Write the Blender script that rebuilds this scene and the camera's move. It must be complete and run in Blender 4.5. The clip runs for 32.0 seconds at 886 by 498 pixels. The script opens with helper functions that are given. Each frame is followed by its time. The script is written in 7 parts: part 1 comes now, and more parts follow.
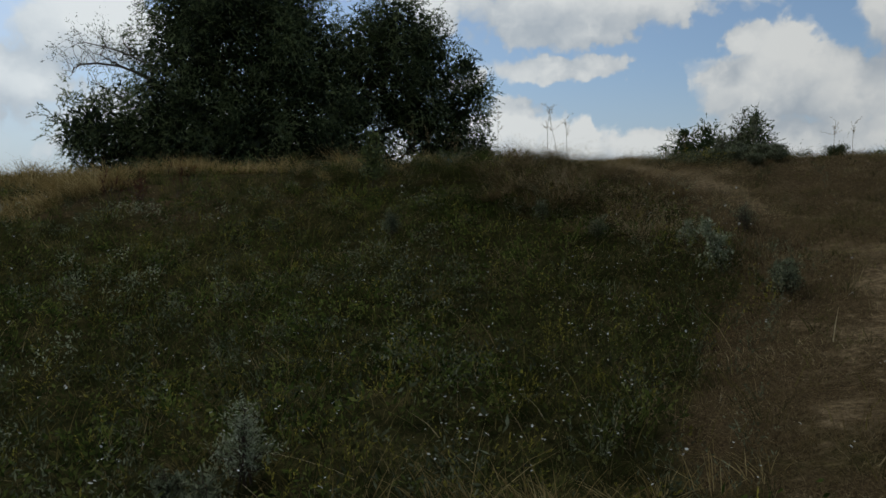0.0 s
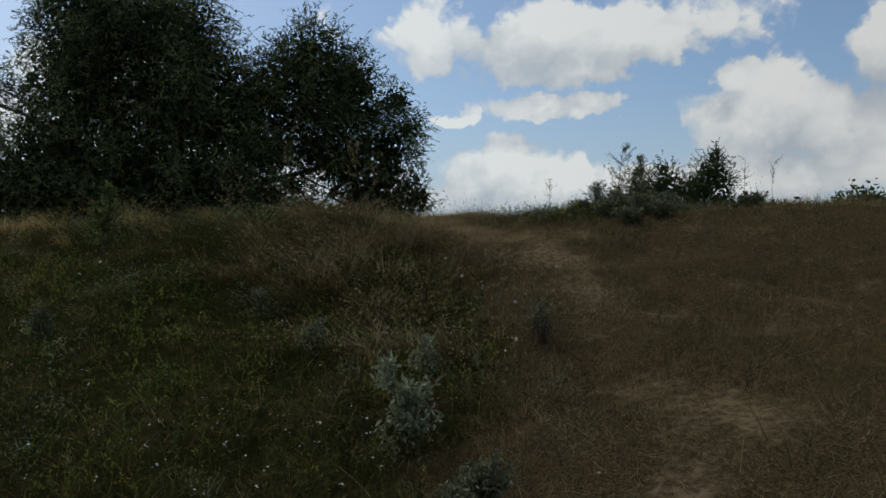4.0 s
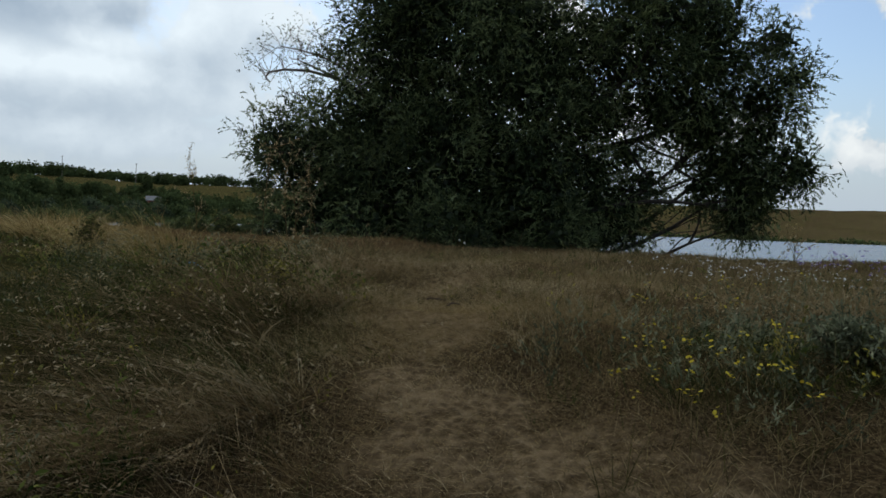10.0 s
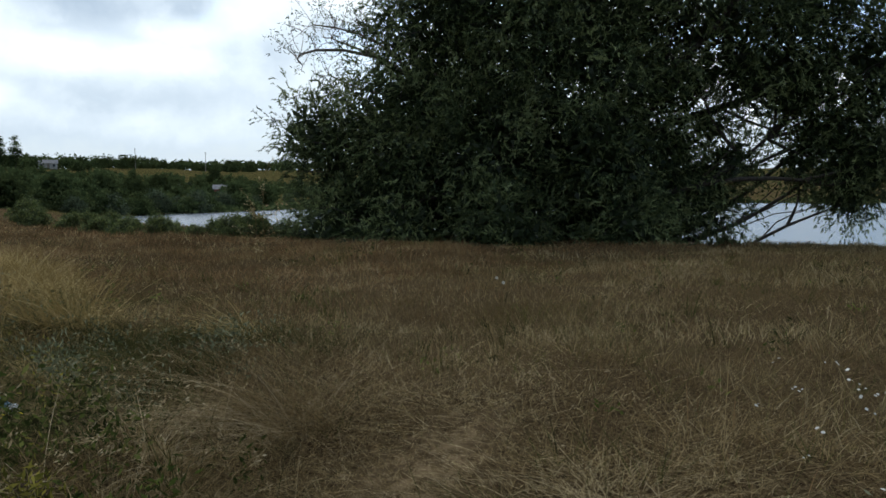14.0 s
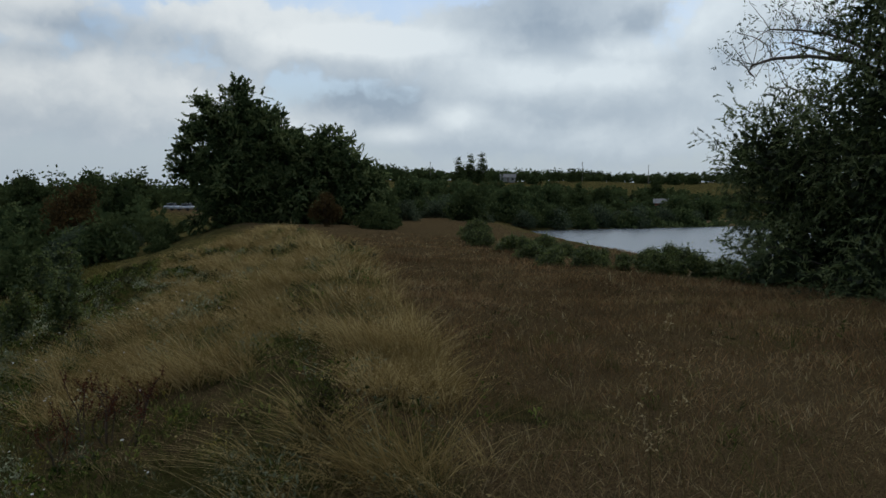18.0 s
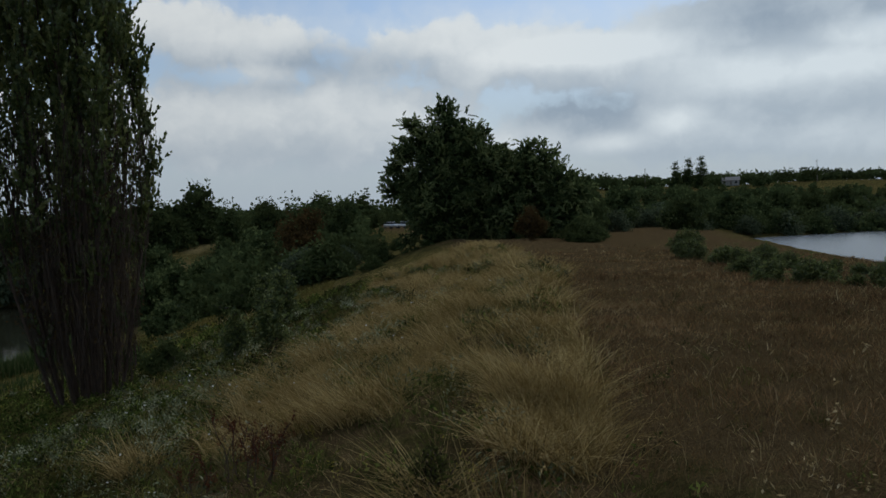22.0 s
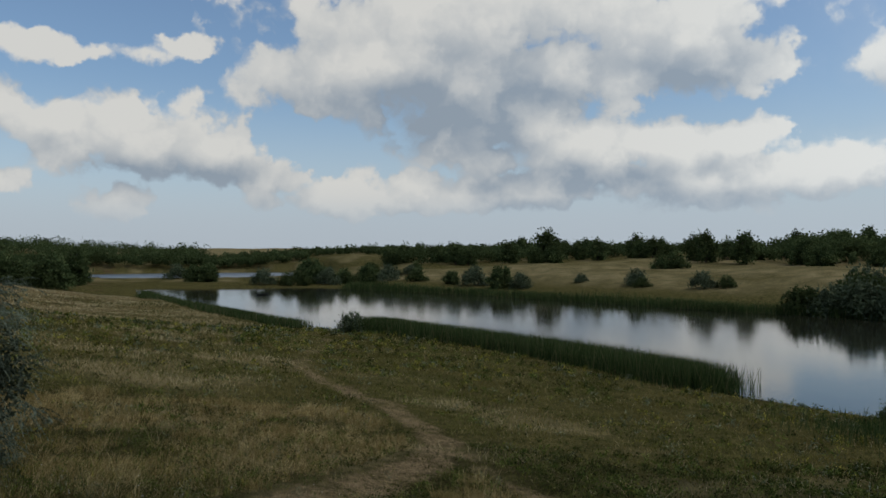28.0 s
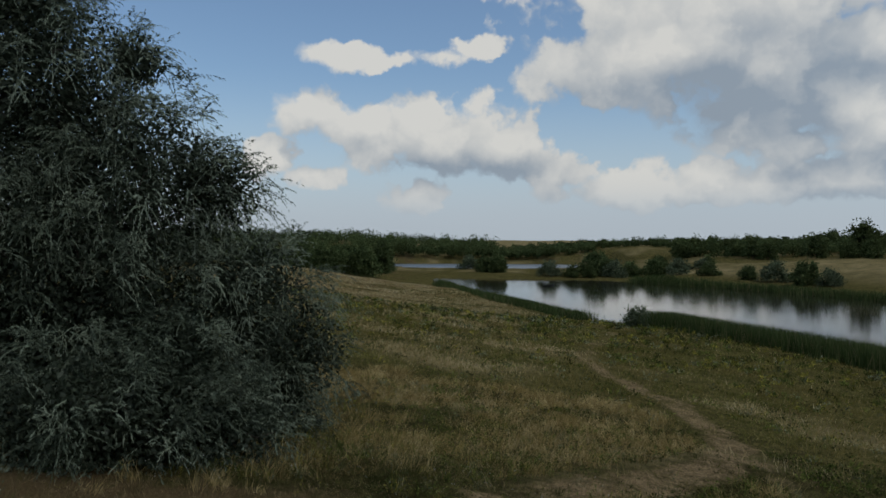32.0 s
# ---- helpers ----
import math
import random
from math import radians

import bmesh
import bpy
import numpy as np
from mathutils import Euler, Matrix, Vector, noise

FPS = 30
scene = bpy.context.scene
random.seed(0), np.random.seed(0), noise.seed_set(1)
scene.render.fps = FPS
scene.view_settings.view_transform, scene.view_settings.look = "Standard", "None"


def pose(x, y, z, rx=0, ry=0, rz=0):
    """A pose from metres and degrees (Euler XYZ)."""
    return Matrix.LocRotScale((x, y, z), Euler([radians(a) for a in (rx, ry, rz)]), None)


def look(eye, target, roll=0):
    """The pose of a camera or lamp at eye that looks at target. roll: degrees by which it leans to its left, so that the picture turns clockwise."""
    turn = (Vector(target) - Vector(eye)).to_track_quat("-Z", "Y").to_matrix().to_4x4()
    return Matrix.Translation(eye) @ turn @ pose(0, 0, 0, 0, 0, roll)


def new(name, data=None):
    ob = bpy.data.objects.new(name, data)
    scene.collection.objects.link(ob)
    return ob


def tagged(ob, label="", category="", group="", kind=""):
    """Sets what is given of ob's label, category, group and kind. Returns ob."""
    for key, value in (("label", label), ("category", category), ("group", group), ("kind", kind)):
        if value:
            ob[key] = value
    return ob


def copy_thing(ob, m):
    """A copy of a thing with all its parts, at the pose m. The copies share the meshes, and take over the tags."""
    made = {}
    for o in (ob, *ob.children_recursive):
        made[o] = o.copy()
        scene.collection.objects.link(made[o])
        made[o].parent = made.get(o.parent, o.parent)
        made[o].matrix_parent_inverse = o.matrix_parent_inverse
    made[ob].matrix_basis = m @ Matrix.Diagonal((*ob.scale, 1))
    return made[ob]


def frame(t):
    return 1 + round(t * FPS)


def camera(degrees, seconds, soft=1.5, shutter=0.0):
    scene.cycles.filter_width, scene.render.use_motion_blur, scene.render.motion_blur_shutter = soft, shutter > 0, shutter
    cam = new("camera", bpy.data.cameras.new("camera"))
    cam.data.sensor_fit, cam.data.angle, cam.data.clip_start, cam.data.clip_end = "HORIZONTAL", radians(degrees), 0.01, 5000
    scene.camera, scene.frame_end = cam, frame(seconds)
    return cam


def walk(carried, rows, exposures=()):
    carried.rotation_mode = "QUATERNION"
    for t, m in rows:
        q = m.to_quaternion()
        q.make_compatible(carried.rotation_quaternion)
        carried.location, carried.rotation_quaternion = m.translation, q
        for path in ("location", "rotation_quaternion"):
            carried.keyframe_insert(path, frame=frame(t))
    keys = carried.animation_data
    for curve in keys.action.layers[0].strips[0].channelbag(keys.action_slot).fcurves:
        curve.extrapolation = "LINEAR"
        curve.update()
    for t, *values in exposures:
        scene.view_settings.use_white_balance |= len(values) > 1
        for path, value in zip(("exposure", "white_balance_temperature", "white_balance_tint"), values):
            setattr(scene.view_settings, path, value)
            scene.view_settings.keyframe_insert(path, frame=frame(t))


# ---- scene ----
# ---------------------------------------------------------------- camera and walk
cam = camera(59.3, 32.0, soft=1.6)
# seconds, eye, target, roll
PATH = [
    (0, (-3.335, -3.637, -1.362), (-3.372, -1.638, -1.404), -0.3),
    (0.5, (-2.826, -3.233, -1.341), (-2.730, -1.236, -1.389), -0.8),
    (1, (-2.450, -2.820, -1.267), (-2.348, -0.823, -1.302), -0.1),
    (1.5, (-2.057, -2.279, -1.095), (-1.944, -0.282, -1.087), 0.4),
    (2, (-1.563, -1.717, -1.019), (-1.450, 0.280, -0.997), 0.2),
    (2.5, (-1.202, -1.115, -0.919), (-1.139, 0.884, -0.911), 0.3),
    (3, (-0.866, -0.532, -0.810), (-0.835, 1.467, -0.795), 0.3),
    (3.5, (-0.414, 0.037, -0.763), (-0.433, 2.037, -0.710), -1.3),
    (5.5, (0.895, 2.575, -0.431), (0.806, 4.573, -0.414), 2.0),
    (6, (1.274, 3.208, -0.346), (1.128, 5.202, -0.378), 1.0),
    (6.5, (1.504, 3.838, -0.138), (1.254, 5.822, -0.168), 0.5),
    (7, (1.590, 4.591, -0.052), (1.295, 6.569, -0.085), 1.4),
    (7.5, (1.856, 5.350, -0.011), (1.413, 7.300, -0.032), 0.2),
    (8, (2.032, 5.998, 0.143), (1.322, 7.868, 0.138), -0.3),
    (8.5, (2.116, 6.646, 0.342), (1.210, 8.429, 0.340), 0.2),
    (9, (2.227, 7.220, 0.439), (1.168, 8.916, 0.406), -0.4),
    (9.5, (2.244, 7.645, 0.530), (1.133, 9.306, 0.456), 0.7),
    (10, (2.133, 8.130, 0.688), (1.092, 9.836, 0.610), 2.2),
    (10.5, (2.022, 8.501, 0.773), (1.022, 10.232, 0.713), 1.8),
    (11, (1.823, 9.026, 0.865), (0.817, 10.753, 0.806), 0.9),
    (11.5, (1.515, 9.431, 0.910), (0.586, 11.201, 0.854), 0.9),
    (12, (1.282, 9.781, 0.987), (0.513, 11.626, 0.935), 1.1),
    (12.5, (1.196, 10.240, 1.055), (0.450, 12.092, 0.931), -0.1),
    (13, (1.079, 10.592, 1.117), (0.239, 12.400, 0.954), -0.5),
    (13.5, (0.844, 10.984, 1.225), (-0.145, 12.715, 1.069), -0.2),
    (14, (0.726, 11.170, 1.253), (-0.459, 12.775, 1.108), -0.3),
    (14.5, (0.596, 11.523, 1.315), (-0.771, 12.972, 1.135), -1.1),
    (15, (0.517, 11.696, 1.467), (-1.009, 12.971, 1.252), -2.3),
    (15.5, (0.339, 11.827, 1.464), (-1.283, 12.979, 1.260), -1.1),
    (17.5, (-0.873, 12.852, 1.838), (-2.730, 13.585, 1.719), -0.4),
    (18, (-1.191, 13.023, 1.894), (-3.043, 13.770, 1.777), 0.4),
    (18.5, (-1.402, 13.245, 1.880), (-3.217, 14.076, 1.762), -0.2),
    (19, (-1.567, 13.536, 1.961), (-3.315, 14.500, 1.835), -0.8),
    (19.5, (-1.778, 13.717, 1.971), (-3.456, 14.797, 1.834), -0.1),
    (20, (-2.004, 13.849, 1.998), (-3.642, 14.989, 1.861), 0.2),
    (20.5, (-2.084, 13.888, 1.987), (-3.765, 14.966, 1.879), -0.4),
    (21, (-2.060, 13.928, 1.999), (-3.869, 14.776, 1.927), -0.8),
    (21.5, (-1.998, 13.976, 2.021), (-3.921, 14.520, 1.953), -1.4),
    (22, (-1.940, 13.981, 2.033), (-3.926, 14.197, 1.953), -1.9),
    (22.5, (-1.899, 13.936, 2.046), (-3.895, 13.828, 1.966), -1.8),
    (23, (-1.850, 13.849, 2.053), (-3.804, 13.430, 1.972), -1.2),
    (23.5, (-1.869, 13.696, 2.039), (-3.727, 12.960, 1.946), -0.6),
    (24, (-1.884, 13.526, 2.005), (-3.625, 12.547, 1.907), -0.2),
    (24.5, (-1.942, 13.424, 1.969), (-3.598, 12.305, 1.889), -0.2),
    (26.5, (-2.585, 12.985, 1.851), (-3.817, 11.409, 1.837), -0.6),
    (27, (-2.631, 12.868, 1.815), (-3.677, 11.163, 1.799), 0.0),
    (27.5, (-2.684, 12.776, 1.797), (-3.579, 10.987, 1.795), 0.0),
    (28, (-2.695, 12.718, 1.784), (-3.455, 10.868, 1.799), -0.1),
    (28.5, (-2.665, 12.679, 1.796), (-3.306, 10.785, 1.824), -0.1),
    (29, (-2.655, 12.677, 1.818), (-3.202, 10.753, 1.856), -0.2),
    (29.5, (-2.651, 12.689, 1.808), (-3.170, 10.758, 1.852), -0.1),
    (30, (-2.630, 12.678, 1.796), (-3.152, 10.748, 1.845), 0.1),
    (30.5, (-2.637, 12.651, 1.791), (-3.164, 10.722, 1.842), 0.1),
    (31, (-2.626, 12.638, 1.776), (-3.171, 10.715, 1.817), 1.2),
    (31.5, (-2.687, 12.691, 1.769), (-3.061, 10.726, 1.788), 1.0),
    (32, (-2.758, 12.764, 1.781), (-2.811, 10.765, 1.775), 0.3),
]
# seconds, stops, kelvin, tint
EXPOSURES = [(t, stops, 6200, 6) for t, stops in ((0, -0.35), (0.5, -0.1), (1, 0.05), (1.5, -0.1), (2, -0.3), (3, -0.3), (6, -0.22), (7, -0.12), (8, -0.25), (9, -0.42), (10, 0.0), (11, -0.08), (12, -0.2), (13, 0.32), (14, 0.42), (15, 0.55), (15.5, 0.45), (17.5, -0.22), (19, -0.28), (20, 0.1), (21, -0.12), (22, -0.38), (23, -0.2), (25, 0.0), (28, -0.08), (30, -0.1), (31.3, -0.08), (32, -0.1))]
walk(cam, [(t, look(eye, target, roll)) for t, eye, target, roll in PATH], EXPOSURES)

# ---------------------------------------------------------------- sky, sun
# Fair-weather clouds: direction round the horizon, height over it, half width, half height, in degrees.
CLOUDS_AHEAD = [(-97.8, 16.4, 12.5, 2.3), (-99.0, 13.9, 4.6, 0.9), (-97.8, 11.6, 5.4, 0.8), (-93.7, 7.5, 4.2, 1.7), (-110.1, 12.8, 1.7, 1.2), (-113.8, 9.9, 6.7, 2.9), (-119.6, 13.1, 2.9, 2.5), (-106.7, 6.2, 18.7, 1.7), (-92.3, 6.6, 4.6, 2.1), (-86.6, 5.1, 1.9, 1.2), (-89.9, 10.8, 1.5, 0.4), (-66, 13.5, 6.0, 2.4), (-58, 10.0, 6.0, 2.6), (-70, 7.0, 8.0, 2.2)]
CLOUDS_POND = [(-31.8, 13.2, 7.1, 2.9), (-36.7, 14.6, 2.5, 1.5), (-42.2, 12.2, 3.7, 3.1), (-46.5, 13.2, 2.5, 1.7), (-33.4, 8.7, 13.3, 3.3), (-31.7, 4.9, 13.7, 1.9), (-18.2, 11.1, 20.0, 2.3), (-23.1, 6.1, 12.5, 2.5), (1.1, 6.9, 10.8, 3.3), (-7.1, 12.3, 4.6, 1.9), (-30.5, 13.0, 9.2, 1.3), (5.7, 12.3, 5.0, 1.9), (-40.1, 11.9, 2.5, 2.3), (-28.5, 8.4, 12.5, 2.5), (10.1, 12.8, 5.4, 2.3), (8.6, 7.1, 13.3, 2.9)]
CLOUDS_VALLEY = [(58.8, 13.8, 6.0, 2.6), (50.5, 14.2, 5.0, 2.2), (66.0, 12.0, 7.0, 3.0), (62.0, 4.4, 8.0, 1.1), (49.0, 5.2, 7.0, 1.5), (52.5, 7.8, 4.0, 1.6), (72.0, 3.8, 8.0, 0.9), (93.2, 13.6, 4.7, 0.8), (85.5, 14.4, 1.9, 0.6), (97.8, 9.2, 3.0, 1.6), (93.9, 9.1, 2.6, 1.3), (88.9, 8.0, 5.8, 2.5), (83.4, 7.3, 3.4, 2.0), (79.7, 5.7, 2.7, 1.4), (75.3, 4.7, 2.7, 1.2), (101.1, 6.3, 2.0, 1.3), (98.2, 5.0, 1.6, 0.8), (90.5, 3.7, 2.5, 1.0), (76.3, 13.0, 5.8, 2.5), (69.2, 13.7, 9.1, 3.7), (65.1, 16.7, 13.2, 2.9), (52.7, 15.7, 9.4, 2.5), (63.5, 10.0, 7.6, 3.4), (48.9, 13.2, 5.1, 2.2), (57.6, 8.2, 3.8, 2.2), (51.0, 6.9, 2.8, 1.7), (63.8, 6.8, 2.2, 1.1), (47.2, 7.9, 3.0, 1.3), (53.9, 5.5, 6.2, 1.4), (60.8, 4.9, 7.5, 1.2), (69.5, 4.9, 2.5, 1.1), (40.0, 5.5, 6.0, 1.6), (27.6, 8.4, 5.0, 2.2), (36.0, 12.5, 4.0, 1.5)]
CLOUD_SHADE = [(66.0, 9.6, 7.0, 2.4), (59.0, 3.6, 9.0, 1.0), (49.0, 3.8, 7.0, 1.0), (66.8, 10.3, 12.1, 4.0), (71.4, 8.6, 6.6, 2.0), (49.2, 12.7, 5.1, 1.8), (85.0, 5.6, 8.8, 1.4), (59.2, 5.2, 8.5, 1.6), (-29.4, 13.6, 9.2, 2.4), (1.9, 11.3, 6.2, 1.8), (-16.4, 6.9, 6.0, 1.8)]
CLOUD_SHINE = [(58.5, 8.6, 3.0, 1.2), (52.0, 8.0, 2.5, 1.0), (73.0, 13.5, 3.0, 1.6), (-16.4, 11.4, 6.9, 1.2), (-39.5, 12.4, 2.5, 2.2), (-28.7, 9.4, 9.6, 1.4), (-23.4, 6.4, 2.2, 0.9), (-18.4, 4.9, 2.5, 0.8), (6.2, 10.5, 3.8, 0.7), (-35.4, 10.9, 4.5, 1.0)]
SUN_YAW, SUN_HEIGHT = 52.0, 52.0


class Nodes:
    """Short hand for node trees."""

    def __init__(self, tree):
        self.tree = tree

    def add(self, kind):
        return self.tree.nodes.new(kind)

    def value_of(self, name):
        """A per-corner value of the mesh."""
        node = self.add("ShaderNodeAttribute")
        node.attribute_name = name
        return node.outputs["Fac"]

    def put(self, socket, value):
        if isinstance(value, bpy.types.NodeSocket):
            self.tree.links.new(value, socket)
        elif value is not None:
            socket.default_value = value

    def math(self, op, a, b=None, c=None, clamp=False):
        node = self.add("ShaderNodeMath")
        node.operation, node.use_clamp = op, clamp
        for socket, value in zip(node.inputs, (a, b, c)):
            self.put(socket, value)
        return node.outputs[0]

    def vec(self, op, a, b=None, out=0):
        node = self.add("ShaderNodeVectorMath")
        node.operation = op
        self.put(node.inputs[0], a)
        self.put(node.inputs[1], b)
        return node.outputs[out]

    def noise(self, vector, scale, detail=4.0, rough=0.55, out=0):
        node = self.add("ShaderNodeTexNoise")
        self.put(node.inputs["Vector"], vector)
        self.put(node.inputs["Scale"], scale)
        self.put(node.inputs["Detail"], detail)
        self.put(node.inputs["Roughness"], rough)
        return node.outputs[out]

    def ramp(self, value, *stops):
        node = self.add("ShaderNodeValToRGB")
        el = node.color_ramp.elements
        while len(el) < len(stops):
            el.new(0.5)
        for e, (at, colour) in zip(el, stops):
            e.position, e.color = at, (*colour, 1) if len(colour) == 3 else colour
        self.put(node.inputs[0], value)
        return node.outputs[0]

    def mix(self, fac, a, b, kind="MIX"):
        node = self.add("ShaderNodeMix")
        node.data_type, node.blend_type = "RGBA", kind
        self.put(node.inputs[0], fac)
        for socket, value in ((node.inputs[6], a), (node.inputs[7], b)):
            self.put(socket, (*value, 1) if isinstance(value, tuple) and len(value) == 3 else value)
        return node.outputs[2]

    def blend(self, fac, a, b):
        """Mix of two plain values."""
        node = self.add("ShaderNodeMix")
        node.data_type = "FLOAT"
        self.put(node.inputs[0], fac)
        self.put(node.inputs[2], a)
        self.put(node.inputs[3], b)
        return node.outputs[0]

    def range(self, value, a, b, c=0.0, d=1.0, smooth=True):
        node = self.add("ShaderNodeMapRange")
        node.interpolation_type = "SMOOTHSTEP" if smooth else "LINEAR"
        for n, v in enumerate((value, a, b, c, d)):
            self.put(node.inputs[n], v)
        return node.outputs[0]


def puffs(n, at, scale):
    """Rounded billows: high in the middle of each, low in the folds."""
    node = n.add("ShaderNodeTexVoronoi")
    node.feature, node.voronoi_dimensions = "SMOOTH_F1", "2D"
    n.put(node.inputs["Vector"], at)
    n.put(node.inputs["Scale"], scale)
    n.put(node.inputs["Smoothness"], 0.75)
    return n.math("SUBTRACT", 0.45, node.outputs["Distance"])


def blots(n, at, spots):
    """How deep a direction lies within any of the given ovals."""
    total = None
    for az, el, w, h in spots:
        far = n.vec("LENGTH", n.vec("MULTIPLY", n.vec("SUBTRACT", at, (az, el, 0)), (1 / w, 1 / h, 0)), out=1)
        far = n.math("SUBTRACT", 1.2, far)
        total = far if total is None else n.math("SMOOTH_MAX", total, far, 0.3)
    return total


def softness(n, at):
    """1 in the veiled part of the sky over the upper pond, 0 among the separate heaps."""
    xyz = n.add("ShaderNodeSeparateXYZ")
    n.put(xyz.inputs[0], at)
    return n.range(n.math("ABSOLUTE", n.math("ADD", xyz.outputs[0], 12.0)), 38.0, 58.0, 0.5, 0.0)


def cloud_field():
    """Node group: how thick the cloud is at a direction (degrees round and up)."""
    tree = bpy.data.node_groups.new("cloud_field", "ShaderNodeTree")
    tree.interface.new_socket("Place", in_out="INPUT", socket_type="NodeSocketVector")
    for key in ("Density", "Body", "Billow"):
        tree.interface.new_socket(key, in_out="OUTPUT", socket_type="NodeSocketFloat")
    n = Nodes(tree)
    at = n.add("NodeGroupInput").outputs[0]
    curl = n.noise(at, 0.55, 3.0, 0.55, out=1)
    bent = n.vec("ADD", at, n.vec("MULTIPLY", n.vec("SUBTRACT", curl, (0.5, 0.5, 0.5)), (3.6, 2.0, 0.0)))
    total = blots(n, bent, CLOUDS_AHEAD + CLOUDS_POND + CLOUDS_VALLEY)
    wide = n.noise(n.vec("MULTIPLY", at, (0.045, 0.11, 0.0)), 1.0, 5.0, 0.6)
    up = n.add("ShaderNodeSeparateXYZ")
    n.put(up.inputs[0], at)
    # overhead the broken deck goes on
    deck = n.math("MULTIPLY", n.range(wide, 0.40, 0.62, -0.6, 1.0), n.range(up.outputs[1], 18.0, 25.0))
    deck = n.math("SUBTRACT", deck, n.range(up.outputs[1], 18.0, 25.0, 1.0, 0.0))
    total = n.math("MAXIMUM", n.math("MAXIMUM", total, deck), -0.8)
    wavy = n.vec("ADD", bent, n.vec("MULTIPLY", n.noise(at, 1.6, 2.0, 0.5, out=1), (0.8, 0.6, 0.0)))
    heap = n.math("MULTIPLY", puffs(n, wavy, 0.24), 1.00)
    heap = n.math("ADD", heap, n.math("MULTIPLY", puffs(n, wavy, 0.58), 0.42))
    heap = n.math("ADD", heap, n.math("MULTIPLY", puffs(n, wavy, 1.5), 0.12))
    heap = n.math("ADD", heap, n.math("MULTIPLY", n.math("SUBTRACT", n.noise(at, 1.1, 5.0, 0.5), 0.5), 0.34))
    veil = n.math("MULTIPLY", n.math("SUBTRACT", n.noise(n.vec("MULTIPLY", bent, (0.6, 1.0, 1.0)), 0.32, 6.0, 0.55), 0.5), 1.9)
    soft = softness(n, at)
    rough = n.math("ADD", n.math("MULTIPLY", soft, veil), n.math("MULTIPLY", n.math("SUBTRACT", 1.0, soft), heap))
    out = n.add("NodeGroupOutput")
    for socket, value in zip(out.inputs, (n.math("ADD", n.math("MULTIPLY", total, 0.85), rough), total, rough)):
        n.put(socket, value)
    return tree


world = bpy.data.worlds.new("sky")
scene.world = world
world.use_nodes = True
world.node_tree.nodes.clear()
n = Nodes(world.node_tree)
way = n.add("ShaderNodeTexCoord").outputs["Generated"]
xyz = n.add("ShaderNodeSeparateXYZ")
n.put(xyz.inputs[0], n.vec("NORMALIZE", way))
round_deg = n.math("MULTIPLY", n.math("ARCTAN2", n.math("MULTIPLY", xyz.outputs[1], -1.0), n.math("MULTIPLY", xyz.outputs[0], -1.0)), 57.2958)
up_deg = n.math("MULTIPLY", n.math("ARCSINE", xyz.outputs[2]), 57.2958)
spot = n.add("ShaderNodeCombineXYZ")
n.put(spot.inputs[0], round_deg)
n.put(spot.inputs[1], up_deg)
field = cloud_field()


def thickness(shift):
    node = n.add("ShaderNodeGroup")
    node.node_tree = field
    n.put(node.inputs[0], n.vec("ADD", spot.outputs[0], shift))
    return node.outputs


(here, body, billow), above = thickness((0, 0, 0)), thickness((-0.9, 2.2, 0))[1]
soft = softness(n, spot.outputs[0])
cover = n.blend(soft, n.range(here, 0.0, 0.38), n.range(here, -0.9, 0.55))
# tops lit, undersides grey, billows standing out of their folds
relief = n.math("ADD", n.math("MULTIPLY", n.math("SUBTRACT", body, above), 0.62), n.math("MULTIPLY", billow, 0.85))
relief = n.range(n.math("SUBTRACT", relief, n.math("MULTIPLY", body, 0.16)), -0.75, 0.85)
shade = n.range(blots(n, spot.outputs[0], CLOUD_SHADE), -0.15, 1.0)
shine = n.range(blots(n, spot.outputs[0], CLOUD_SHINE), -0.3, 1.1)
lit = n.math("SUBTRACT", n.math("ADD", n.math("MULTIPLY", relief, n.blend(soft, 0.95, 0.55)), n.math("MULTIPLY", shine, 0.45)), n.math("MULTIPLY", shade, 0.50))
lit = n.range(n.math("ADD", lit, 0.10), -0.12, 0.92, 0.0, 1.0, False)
sky = n.add("ShaderNodeTexSky")
sky.sky_type, sky.sun_disc, sky.dust_density, sky.ozone_density = "NISHITA", False, 1.6, 1.4
sky.sun_elevation, sky.sun_rotation = radians(SUN_HEIGHT), radians(-SUN_YAW)
side = n.range(n.math("ABSOLUTE", n.math("ADD", round_deg, 38.0)), 20.0, 115.0)
blue = n.mix(1.0, sky.outputs[0], n.mix(side, (0.130, 0.132, 0.134), (0.112, 0.115, 0.118)), "MULTIPLY")
blue = n.mix(n.range(up_deg, 0.0, 13.0, 0.80, 0.0), blue, (0.50, 0.56, 0.645))
# towards the sun the thin edges are brighter and the undersides greyer
glow = n.range(n.math("ABSOLUTE", n.math("ADD", round_deg, 36.0)), 6.0, 34.0, 1.0, 0.0)
white = n.mix(glow, n.mix(side, (0.98, 0.98, 0.97), (0.71, 0.67, 0.625)), (0.86, 0.91, 0.95))
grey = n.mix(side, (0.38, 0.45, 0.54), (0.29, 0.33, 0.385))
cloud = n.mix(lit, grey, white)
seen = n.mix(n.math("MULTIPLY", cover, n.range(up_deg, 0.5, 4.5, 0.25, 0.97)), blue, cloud)
